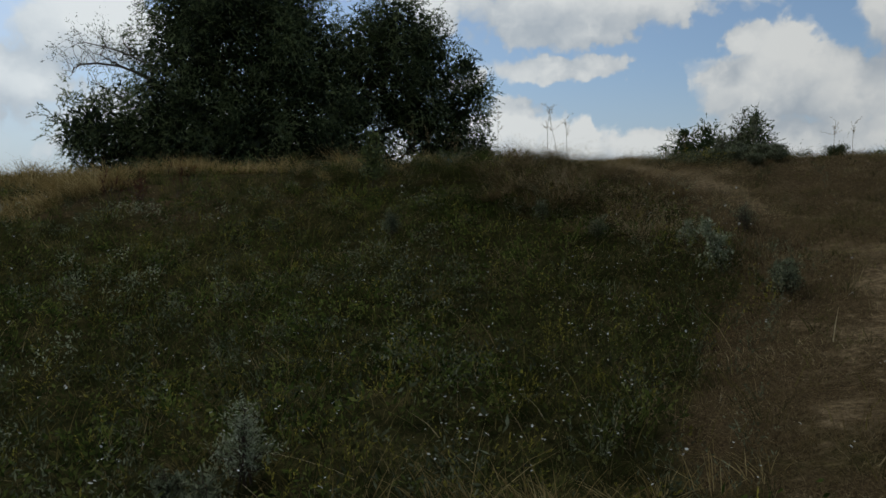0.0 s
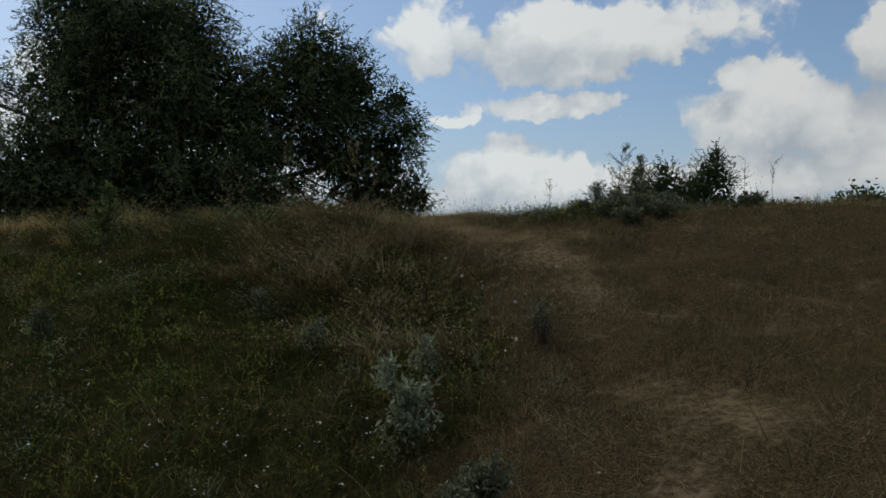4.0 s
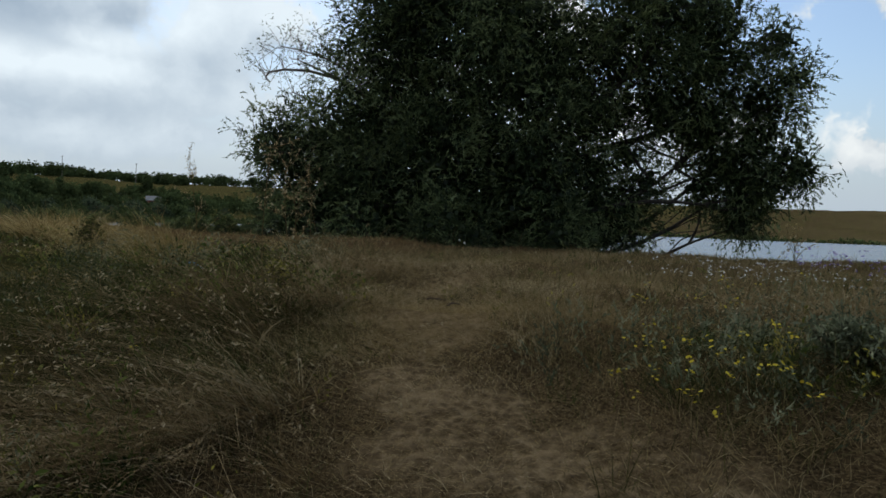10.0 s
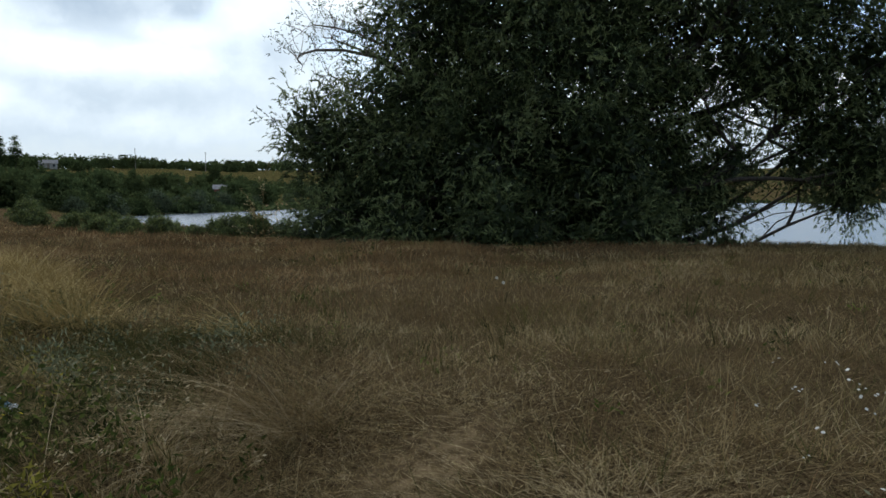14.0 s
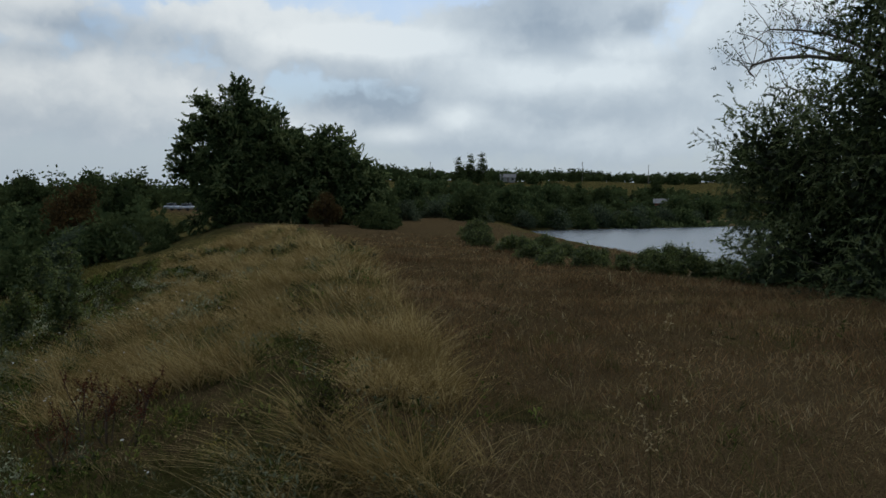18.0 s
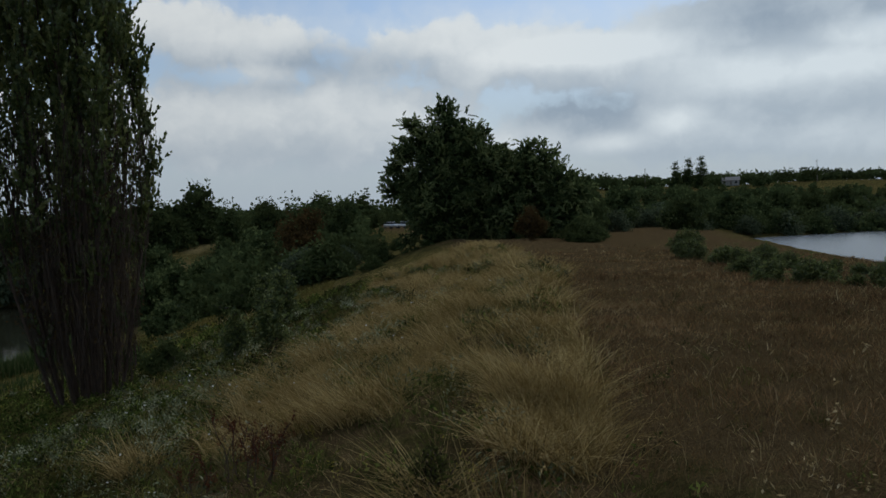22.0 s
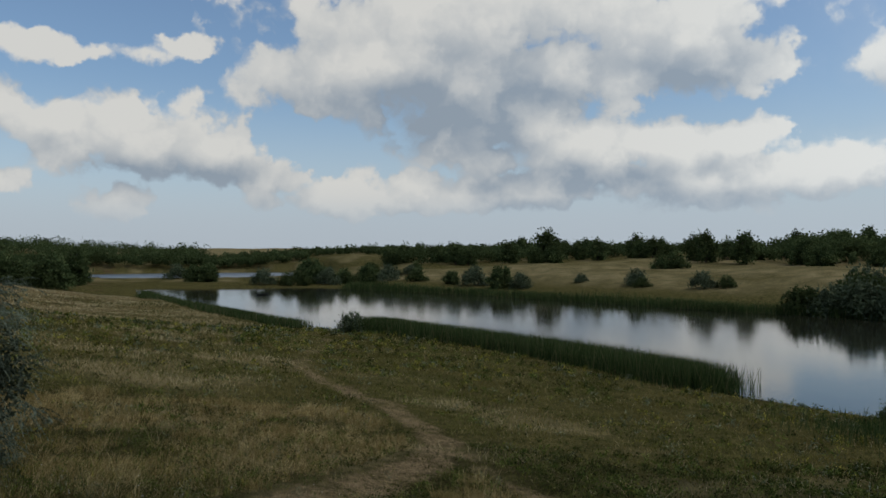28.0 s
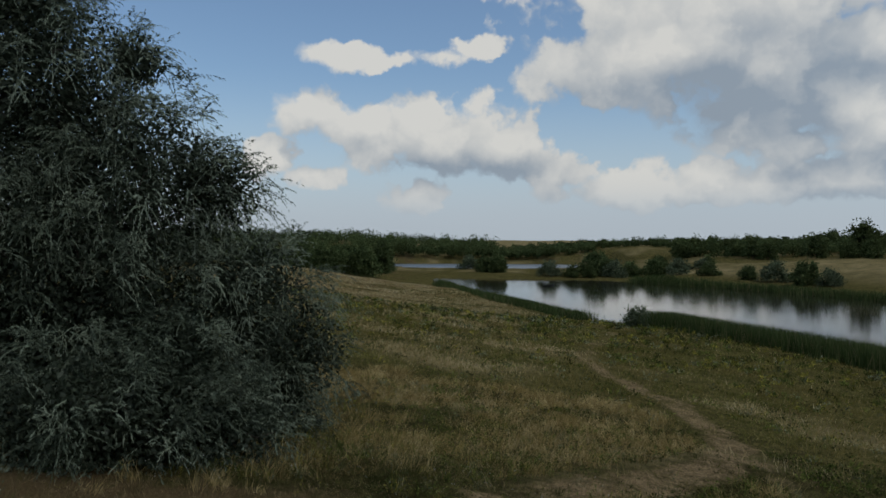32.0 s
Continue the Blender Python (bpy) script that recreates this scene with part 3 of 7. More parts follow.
def leaves(places, length, width, seed, hang=0.3, tone=None, out=None):
    """Lens-shaped leaves of two triangles, bent along the middle."""
    r, count = rng(seed), len(places)
    d = r.normal(size=(count, 3))
    if out is not None:
        d = d * 0.8 + out
    d[:, 2] -= hang
    d /= np.linalg.norm(d, axis=1)[:, None]
    s = np.cross(d, r.normal(size=(count, 3)))
    s /= np.linalg.norm(s, axis=1)[:, None] + 1e-9
    ln, w = length * r.uniform(0.6, 1.3, count), width * r.uniform(0.6, 1.3, count)
    mid = places + d * (ln * 0.45)[:, None]
    verts = np.stack([places, mid - s * (w / 2)[:, None], places + d * ln[:, None], mid + s * (w / 2)[:, None]], 1)
    faces = (np.arange(count)[:, None, None] * 4 + np.array([(0, 1, 2), (0, 2, 3)])[None]).reshape(-1, 3)
    tones = r.uniform(0, 1, count) if tone is None else tone
    return verts.reshape(-1, 3), faces, np.repeat(tones, 4)


def shoots(centres, outward, per, leaf_count, reach, fall, length, width, seed, loose=0.6, spread=0.15, pendent=0.0):
    """Leafy shoots that arch outwards from the clump centres and droop, with narrow leaves along them."""
    r = rng(seed)
    count = len(centres) * per
    size = np.repeat(r.uniform(0.6, 1.3, len(centres)), per) * r.uniform(0.6, 1.2, count) * reach
    d = np.repeat(outward, per, 0) * 0.75 + r.normal(size=(count, 3)) * loose
    d /= np.linalg.norm(d, axis=1)[:, None] + 1e-9
    start = np.repeat(centres, per, 0) + r.normal(size=(count, 3)) * spread
    tone = np.clip(np.repeat(r.uniform(0.08, 0.85, len(centres)), per) + 0.12 * r.normal(size=count), 0, 1)
    f = r.uniform(0.0, 1.0, (count, leaf_count))
    at = start[:, None] + d[:, None] * (size[:, None] * f)[..., None]
    at[..., 2] -= fall * size[:, None] * f * f
    along = np.repeat(d[:, None], leaf_count, 1).copy()
    along[..., 2] -= 2 * fall * f + pendent
    tones = np.clip(tone[:, None] + 0.25 * (f - 0.4) + 0.10 * r.normal(size=f.shape), 0, 1)
    return leaves(at.reshape(-1, 3), length, width, seed + 1, 0.0, tones.ravel(), along.reshape(-1, 3) * 2.4)


def joined(*sets):
    """Joins (corners, triangles, tones) sets."""
    v, f, t, base = [], [], [], 0
    for a, b, c in sets:
        v.append(a), f.append(b + base), t.append(c)
        base += len(a)
    return np.concatenate(v), np.concatenate(f), np.concatenate(t)


def leafy(name, sets, mat):
    v, f, t = sets
    return mesh_of(name, v, f, mat, {"tone": t})


def tubes(lines, sides=6):
    """Tapered round stems. Each line: points (n, 3) and radii (n)."""
    v, f, base = [], [], 0
    ang = np.arange(sides) * 2 * np.pi / sides
    for pts, rad in lines:
        pts = np.asarray(pts, float)
        d = np.gradient(pts, axis=0)
        d /= np.linalg.norm(d, axis=1)[:, None] + 1e-9
        ref = np.where(np.abs(d[:, 2:3]) > 0.9, [[1.0, 0, 0]], [[0, 0, 1.0]])
        a = np.cross(d, ref)
        a /= np.linalg.norm(a, axis=1)[:, None] + 1e-9
        b = np.cross(d, a)
        ring = pts[:, None] + (np.cos(ang)[None, :, None] * a[:, None] + np.sin(ang)[None, :, None] * b[:, None]) * np.asarray(rad)[:, None, None]
        v.append(ring.reshape(-1, 3))
        count = len(pts)
        i, j = np.meshgrid(np.arange(count - 1), np.arange(sides), indexing="ij")
        q = np.stack([i * sides + j, i * sides + (j + 1) % sides, (i + 1) * sides + (j + 1) % sides, (i + 1) * sides + j], -1).reshape(-1, 4)
        f.append(q + base)
        base += count * sides
    return np.concatenate(v), np.concatenate(f)


def limb(a, b, r0, r1, r, bend=0.12, sag=0.0, points=7):
    """A slightly crooked limb from a to b."""
    a, b = np.asarray(a, float), np.asarray(b, float)
    t = np.linspace(0, 1, points)[:, None]
    size = np.linalg.norm(b - a)
    w1, w2 = r.normal(size=3) * bend * size, r.normal(size=3) * bend * size * 0.5
    p = a + (b - a) * t + w1 * np.sin(np.pi * t) + w2 * np.sin(2 * np.pi * t)
    p[:, 2] += sag * size * np.sin(np.pi * t[:, 0])
    return p, np.linspace(r0, r1, points)


def outline_box(size, bevel=0.02):
    """A bmesh box with rounded edges, on the ground, centred."""
    bm = bmesh.new()
    bmesh.ops.create_cube(bm, size=1.0)
    bmesh.ops.scale(bm, vec=size, verts=bm.verts)
    bmesh.ops.translate(bm, vec=(0, 0, size[2] / 2), verts=bm.verts)
    if bevel:
        bmesh.ops.bevel(bm, geom=bm.edges[:], offset=bevel, segments=2, affect="EDGES")
    return bm


def bm_mesh(name, bm, mat, smooth=False):
    me = bpy.data.meshes.new(name)
    bm.to_mesh(me)
    bm.free()
    me.materials.append(mat)
    if smooth:
        me.polygons.foreach_set("use_smooth", [True] * len(me.polygons))
    return me


# ---------------------------------------------------------------- ground and ponds
FOOTPATH = np.array([(-0.9, 0.8), (0.1, 2.7), (0.6, 3.5), (1.1, 4.3), (1.6, 5.4), (1.7, 7.0), (1.4, 8.6), (1.35, 9.4), (0.95, 10.3), (0.3, 11.1), (-0.2, 11.7), (-0.9, 13.0), (-1.3, 13.8), (-2.0, 14.6)])
LOWER_TRACK = np.array([(-4.5, -1.5), (-8.7, -6.9), (-11.6, -10.6), (-14.5, -15.6), (-15.9, -26.0), (-15.5, -35.9), (-14.4, -42.6), (-18.7, -60.5), (-26.0, -81.0), (-27.0, -99.0)])
TRACK_FORK = np.array([(-14.5, -15.6), (-13.4, -9.2), (-12.6, -4.0)])
SIDE_TRACK = np.array([(-30, -9), (-22, -13), (-14.5, -17.5)], float)
CREST_TRACK = np.array([(-6, 19), (-14, 20.5), (-24, 22.5), (-40, 25), (-60, 27.5), (-90, 27), (-180, 24)], float)


def line_distance(x, y, line):
    best = np.full(np.shape(x), 1e9)
    for a, b in zip(line[:-1], line[1:]):
        e = b - a
        t = np.clip(((x - a[0]) * e[0] + (y - a[1]) * e[1]) / (e @ e), 0, 1)
        best = np.minimum(best, np.hypot(x - a[0] - t * e[0], y - a[1] - t * e[1]))
    return best


def slope_wear(x, y):
    """The trampled, thinly grown side of the footpath on the bank."""
    edge = np.interp(y, (-6, 0.6, 1.2, 2.7, 4.2, 5.4, 6.7, 8.0, 9.3, 10.2, 11.5), (-4.4, -2.0, -1.6, -1.2, -0.1, 0.1, 0.4, 0.55, 0.5, 0.4, -0.1)) + 0.25 * wobble(x, y, 2.2, 26)
    return step(-0.35, 0.45, x - edge) * step(12.2, 10.6, y + 0.4 * wobble(x, y, 3, 27)) * step(6.5, 3.5, x - edge) * step(-2.0, 0.8, y)


def bareness(x, y):
    wide = 0.44 + 0.22 * wobble(x, y, 2.5, 21) + 0.18 * wobble(x, y, 0.7, 25)
    trodden = np.interp(y, (1.0, 2.6, 5.4, 6.5, 8.2, 10.0, 12.2, 13.5), (0.25, 0.55, 0.58, 0.30, 0.38, 0.72, 0.74, 0.50))
    last = step(15.2, 13.0, y + 0.8 * wobble(x, y, 1.8, 28))
    a = step(wide + 0.30, wide * 0.35, line_distance(x, y, FOOTPATH)) * np.clip(trodden + 0.20 * wobble(x, y, 1.6, 22) + 0.25 * wobble(x, y, 0.45, 23), 0, 1) * last * step(-1.5, 0.8, y)
    side = slope_wear(x, y) * np.clip(0.30 + 0.14 * wobble(x, y, 1.4, 29) + 0.20 * wobble(x, y, 0.5, 20), 0, 0.65)
    t = np.minimum(line_distance(x, y, LOWER_TRACK), line_distance(x, y, TRACK_FORK) + 0.5)
    b = step(1.55, 0.40, t + 0.35 * wobble(x, y, 4, 24)) * (0.42 + 0.18 * step(-60, -30, y) + 0.15 * wobble(x, y, 2.5, 19))
    c = step(0.9, 0.3, line_distance(x, y, SIDE_TRACK)) * 0.35
    d = step(1.0, 0.3, np.abs(line_distance(x, y, CREST_TRACK))) * 0.22
    turn = step(0.85, 0.25, np.hypot((x - 1.0) / 1.2, y - 10.95) + 0.12 * wobble(x, y, 0.6, 18)) * 0.62
    beach = step(17, 5, np.hypot(x + 120, (y - 113) * 0.7)) * 0.75
    return np.clip(np.maximum.reduce([a, side, b, c, d, turn, beach]), 0, 1)


def greenness(x, y):
    s = dam_edge(x) - y
    bank = step(-0.4, 1.0, s) * (1 - slope_wear(x, y)) * step(0.9, 1.6, line_distance(x, y, FOOTPATH)) * step(3.5, 1.5, x) * (0.88 - 0.40 * step(9, 12.5, y))
    face = step(5, 12, s) * step(-8, -16, x) * 0.75
    west = step(-42, -56, x) * step(0, 3, s) * 0.8
    slope = step(12, 24, s) * (0.66 + 0.25 * wobble(x, y, 14, 36))
    shore = step(14, 3, shore_distance(x, y, LOWER_POND)) * 0.9
    shore2 = step(8, 1, shore_distance(x, y, UPPER_POND)) * 0.7
    far = step(45, 70, y) * 0.46 + 0.3 * step(45, 70, y) * step(-60, -110, x)
    field = 0.10 + 0.22 * np.clip(wobble(x, y, 6, 37), 0, 1)
    return np.clip(np.maximum.reduce([bank, face, west, slope, shore, shore2, far, field]), 0, 1)


STRAW_BANDS = [((3, -12), (-13, -23), 1.8), ((-2, -5), (-10, -13), 2.2), ((8, -66), (-9, -74), 3.0), ((9, -112), (-4, -119), 4.0), ((2, -95), (-14, -84), 2.6), ((-10, -50), (2, -44), 2.0)]


def stubbleness(x, y):
    field = step(18, 40, shore_distance(x, y, LOWER_POND)) * step(-95, -120, x + 0.25 * (y + 200)) * step(-80, -110, y) * step(-310, -290, y)
    bands = np.clip(wobble(x, y * 1.6, 16, 31) * 1.4, 0, 1) * step(14, 24, dam_edge(x) - y) * step(25, 33, shore_distance(x, y, LOWER_POND)) * 0.75
    for a, b, w in STRAW_BANDS:
        bands = np.maximum(bands, 0.85 * step(w, 0.2 * w, line_distance(x, y, np.array([a, b], float)) + 0.35 * w * wobble(x, y, 3.0 * w, 34)))
    hills = step(180, 260, y) * step(-60, 0, x) * (0.14 + 0.14 * wobble(x, y, 60, 35))
    plain_far = step(700, 900, np.hypot(x, y)) * 0.9
    return np.clip(np.maximum.reduce([field * (0.60 + 0.3 * wobble(x, y, 40, 33) + 0.4 * wobble(x, y * 2.2, 13, 38)), bands, hills, plain_far]), 0, 1)


side = 430
u = np.linspace(-1, 1, side)
gx, gy = np.meshgrid(9 * np.sinh(6.55 * u) - 3, 9 * np.sinh(6.55 * u) + 9, indexing="ij")
gx, gy = gx.ravel(), gy.ravel()
i, j = np.meshgrid(np.arange(side - 1), np.arange(side - 1), indexing="ij")
quads = np.stack([i * side + j, (i + 1) * side + j, (i + 1) * side + j + 1, i * side + j + 1], -1).reshape(-1, 4)
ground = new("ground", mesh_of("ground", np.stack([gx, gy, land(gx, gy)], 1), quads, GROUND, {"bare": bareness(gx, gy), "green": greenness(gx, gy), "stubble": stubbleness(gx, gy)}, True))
tagged(ground, "dry trodden meadow, earth dam and valley slopes", "ground", kind="structure")


def pond(name, ring, level, mat, label):
    bm = bmesh.new()
    centre = ring.mean(0)
    bm.faces.new([bm.verts.new((*(p + (p - centre) / np.linalg.norm(p - centre) * 3.0), level)) for p in ring])
    bmesh.ops.triangulate(bm, faces=bm.faces[:])
    ob = new(name, bm_mesh(name, bm, mat))
    return tagged(ob, label, "water", kind="structure")


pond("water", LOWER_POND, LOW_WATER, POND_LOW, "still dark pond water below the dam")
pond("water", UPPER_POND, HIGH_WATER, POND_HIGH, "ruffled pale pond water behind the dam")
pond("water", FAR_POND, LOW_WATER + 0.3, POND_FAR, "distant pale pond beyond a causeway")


# ---------------------------------------------------------------- grass, reeds and herbs
WALKED = np.array([(-3.3, -3.6), (-2.2, -2.4), (-0.9, -0.5), (0.4, 1.6), (1.3, 3.2), (1.9, 5.4), (2.2, 7.2), (1.8, 9.0), (1.1, 10.6), (0.5, 11.7), (-0.9, 12.9), (-2.0, 13.9), (-2.6, 12.8)])


def beside(seed, count, reach, power, line=None):
    """Places strewn round a line of the plan, thinning outwards."""
    r = rng(seed)
    line = WALKED if line is None else line
    t = r.uniform(0, len(line) - 1.001, count)
    i = t.astype(int)
    f = (t - i)[:, None]
    p = line[i] * (1 - f) + line[i + 1] * f
    a, d = r.uniform(0, 6.283, count), 0.25 + reach * r.uniform(0, 1, count) ** power
    return p[:, 0] + np.cos(a) * d, p[:, 1] + np.sin(a) * d


def on_land(x, y, keep):
    r = rng(len(x) + 7)
    dry = (shore_distance(x, y, LOWER_POND) > 0.6) & (shore_distance(x, y, UPPER_POND) > 0.6)
    ok = dry & (r.uniform(size=len(x)) < keep)
    return x[ok], y[ok]


def sward(name, seed, x, y, mat, low, high, thin, wide, lean, label, segments=2, droop=0.6, patch=3.0):
    r = rng(seed)
    z = land(x, y)
    d = line_distance(x, y, WALKED)
    tall = r.uniform(low, high, len(x)) * (0.75 + 0.45 * wobble(x, y, patch, seed)).clip(0.35, 1.4) * (1 - 0.55 * bareness(x, y))
    width = (thin + wide * d) * r.uniform(0.6, 1.4, len(x))
    tone = np.clip(0.46 + 0.26 * wobble(x, y, patch * 1.3, seed + 1) + 0.16 * wobble(x, y, patch * 0.3, seed + 3) + 0.24 * r.normal(size=len(x)), 0, 1)
    ob = new(name, leafy(name, blades(np.stack([x, y, z - 0.02], 1), tall, width, lean, seed + 2, segments, droop, tone), mat))
    return tagged(ob, label, "grass", kind="stuff")


def tussocks(name, seed, x, y, mat, per, radius, low, high, thin, wide, lean, label, segments=3, droop=0.7, sway=0.5, patch=3.0, heads=0):
    """Separate tufts of blades that lean outwards and down the slope, some with drooping seed heads."""
    r = rng(seed)
    count = len(x) * per
    size = r.uniform(0.55, 1.3, len(x)) * (0.85 + 0.35 * wobble(x, y, patch, seed)).clip(0.4, 1.4)
    a, d = r.uniform(0, 6.283, count), radius * r.uniform(0, 1, count) ** 0.7 * np.repeat(size, per)
    px, py = np.repeat(x, per) + np.cos(a) * d, np.repeat(y, per) + np.sin(a) * d
    fall = np.arctan2(land(x, y - 0.6) - land(x, y + 0.6) - 0.12, land(x - 0.6, y) - land(x + 0.6, y) + 0.02)
    wind = np.repeat(fall + r.normal(0, 0.45, len(x)), per)
    turn = np.where(r.uniform(size=count) < sway, wind + 0.4 * r.normal(size=count), a + 0.5 * r.normal(size=count))
    tall = r.uniform(low, high, count) * np.repeat(size, per) * (1 - 0.5 * bareness(px, py))
    tone = np.clip(np.repeat(r.uniform(0.1, 0.8, len(x)), per) + 0.2 * r.normal(size=count), 0, 1)
    width = (thin + wide * np.repeat(line_distance(x, y, WALKED), per)) * r.uniform(0.6, 1.4, count)
    made = blades(np.stack([px, py, land(px, py) - 0.02], 1), tall, width, lean, seed + 1, segments, droop, tone, turn)
    if heads:
        spine = made[0].reshape(count, -1, 3)
        tops = np.flatnonzero((r.uniform(size=count) < 0.09) & (tall > low * 0.8))
        a, b = spine[tops, -2], spine[tops, -1]
        f = r.uniform(0.1, 1.1, (len(tops), heads, 1))
        at = a[:, None] + (b - a)[:, None] * f + r.normal(size=(len(tops), heads, 3)) * 0.006
        way = np.repeat(((b - a) / (np.linalg.norm(b - a, axis=1)[:, None] + 1e-9))[:, None], heads, 1) + (0, 0, -0.5)
        made = joined(made, leaves(at.reshape(-1, 3), 0.026, 0.0075, seed + 2, 0.0, r.uniform(0.6, 1.0, len(tops) * heads), way.reshape(-1, 3) * 2))
    ob = new(name, leafy(name, made, mat))
    return tagged(ob, label, "grass", kind="stuff")


# short dry mat over the crest, thin on the trodden ground
x, y = beside(401, 330000, 32, 1.9)
x, y = on_land(x, y, (1 - 0.7 * bareness(x, y)) * (1 - 0.8 * greenness(x, y)))
sward("dry_grass", 402, x, y, DRY, 0.05, 0.17, 0.0030, 0.0008, 1.5, "brown sun-dried grass on the crest")
x, y = beside(403, 7500, 22, 1.5)
x, y = on_land(x, y, (1 - 0.9 * bareness(x, y)) * (1 - 0.7 * greenness(x, y)) * (wobble(x, y, 2.4, 402) > -0.1))
tussocks("dry_tussocks", 404, x, y, DRY, 15, 0.08, 0.09, 0.24, 0.0024, 0.0006, 1.0, "rusty brown tussocks of dry grass")
# fine russet grass over the whole field behind the crest
r = rng(431)
x, y = -1 + 14 * r.uniform(-1, 1, 300000) - 36 * r.uniform(0, 1, 300000) ** 2, 12.5 + 27 * r.uniform(0, 1, 300000) ** 1.3
x, y = on_land(x, y, (y > dam_edge(x) - 0.5) * (line_distance(x, y, WALKED) > 0.5) * np.clip(1.15 - 0.012 * np.hypot(x, y - 13), 0.3, 1) * (1 - 0.8 * bareness(x, y)))
red = r.uniform(size=len(x)) < 0.06 + 0.75 * step(-3, -9, x)
sward("field_grass", 432, x[red], y[red], RUSSET, 0.08, 0.26, 0.0031, 0.0009, 0.9, "fine russet grass over the field")
sward("field_grass", 433, x[~red], y[~red], DRY, 0.08, 0.24, 0.0029, 0.0009, 0.9, "fine straw-brown grass over the field")
# long arching clumps on the path's flank near the crest
x, y = beside(433, 750, 1.6, 0.9, np.array([(0.0, 7.2), (-0.3, 9.0), (-0.8, 10.6), (-1.7, 11.6)]))
x, y = on_land(x, y, (bareness(x, y) < 0.15) * (wobble(x, y, 1.5, 432) > 0.0) * (y < 12.6))
tussocks("arching_grass", 434, x, y, HAY, 26, 0.10, 0.22, 0.52, 0.0042, 0.0004, 1.7, "long arching dry grass beside the path", 5, 1.0, 0.75, heads=7)
x, y = beside(435, 1600, 8, 0.9)
x, y = on_land(x, y, (bareness(x, y) < 0.1) * (0.1 + 0.9 * greenness(x, y)) * (wobble(x, y, 2.0, 436) > -0.2) * (y < dam_edge(x)))
tussocks("arching_green_grass", 436, x, y, BANK, 22, 0.12, 0.18, 0.42, 0.0040, 0.0004, 1.4, "long arching green grass on the bank", 4, 0.9, 0.4)
# rank growth on both shoulders where the path tops the bank, and at the crest's edge
r = rng(461)


def patch_of(count, x0, x1, y0, y1, size, level, seed):
    x, y = r.uniform(x0, x1, count), r.uniform(y0, y1, count)
    ok = (wobble(x, y, size, seed) > level) & (bareness(x, y) < 0.12)
    return x[ok], y[ok]


tussocks("arching_green_grass", 462, *patch_of(620, -4.2, -0.5, 9.2, 12.5, 1.3, -0.3, 463), BANK, 34, 0.11, 0.18, 0.42, 0.0026, 0.0003, 1.7, "long arching green grass on the path's shoulder", 4, 1.0, 0.5)
tussocks("arching_grass", 464, *patch_of(330, -3.0, -0.3, 9.6, 12.3, 1.1, 0.2, 465), HAY, 34, 0.12, 0.24, 0.56, 0.0042, 0.0003, 1.8, "long arching dry grass on the path's shoulder", 5, 1.0, 0.85, heads=8)
tussocks("arching_green_grass", 466, *patch_of(330, 0.9, 3.6, 10.6, 12.9, 1.0, -0.3, 467), BANK, 30, 0.10, 0.12, 0.32, 0.0026, 0.0003, 1.5, "green grass on the path's shoulder", 4, 0.9, 0.4)
tussocks("arching_green_grass", 468, *patch_of(900, -7.0, -2.7, 12.0, 14.9, 1.4, -0.35, 469), BANK, 32, 0.11, 0.14, 0.38, 0.0026, 0.0003, 1.4, "green grass at the crest's edge", 4, 0.9, 0.4)
tussocks("feather_grass", 470, *patch_of(260, -7.0, -2.9, 12.4, 15.4, 1.2, 0.35, 471), GOLD, 36, 0.12, 0.22, 0.52, 0.0044, 0.0003, 1.6, "arching blond grass at the crest's edge", 5, 1.0, 0.85, heads=6)
tussocks("arching_grass", 472, *patch_of(200, 0.7, 3.4, 12.9, 14.6, 1.0, 0.0, 473), HAY, 34, 0.12, 0.14, 0.38, 0.0040, 0.0003, 2.0, "tangled dry grass at the field's edge", 5, 1.0, 0.4, heads=5)
tussocks("arching_grass", 490, *patch_of(150, -3.4, -1.5, 12.7, 14.3, 0.9, -0.1, 491), HAY, 36, 0.11, 0.16, 0.44, 0.0040, 0.0003, 1.7, "arching dry grass where the path meets the crest", 5, 1.0, 0.6, heads=6)
# greener short grass mixed into the field
x, y = r.uniform(-14, 9, 60000), 12.6 + 20 * r.uniform(0, 1, 60000) ** 1.3
x, y = on_land(x, y, (y > dam_edge(x) + 0.2) * np.clip(0.25 + 0.8 * wobble(x, y, 2.6, 481), 0, 1) * (bareness(x, y) < 0.15))
sward("field_green_grass", 482, x, y, MIXED, 0.06, 0.20, 0.0030, 0.0008, 1.0, "fading green grass in patches over the field")
# flattened straw lying on and beside the path
x, y = beside(405, 80000, 14, 1.8)
x, y = on_land(x, y, (0.25 + 0.75 * bareness(x, y)) * (1 - 0.8 * greenness(x, y)))
sward("straw_litter", 406, x, y, STRAW, 0.03, 0.11, 0.0026, 0.0006, 5.0, "flattened straw on the trodden ground", 2, 0.1)
r = rng(407)
x, y = -0.1 + r.normal(size=120000) * 1.4, 12.7 + r.normal(size=120000) * 1.2
x, y = on_land(x, y, np.clip(0.35 + 0.75 * bareness(x, y) + 0.3 * wobble(x, y, 0.8, 409), 0, 1))
sward("straw_litter", 408, x, y, STRAW, 0.03, 0.15, 0.0030, 0.0004, 4.5, "flattened pale straw where the path meets the crest", 2, 0.1)
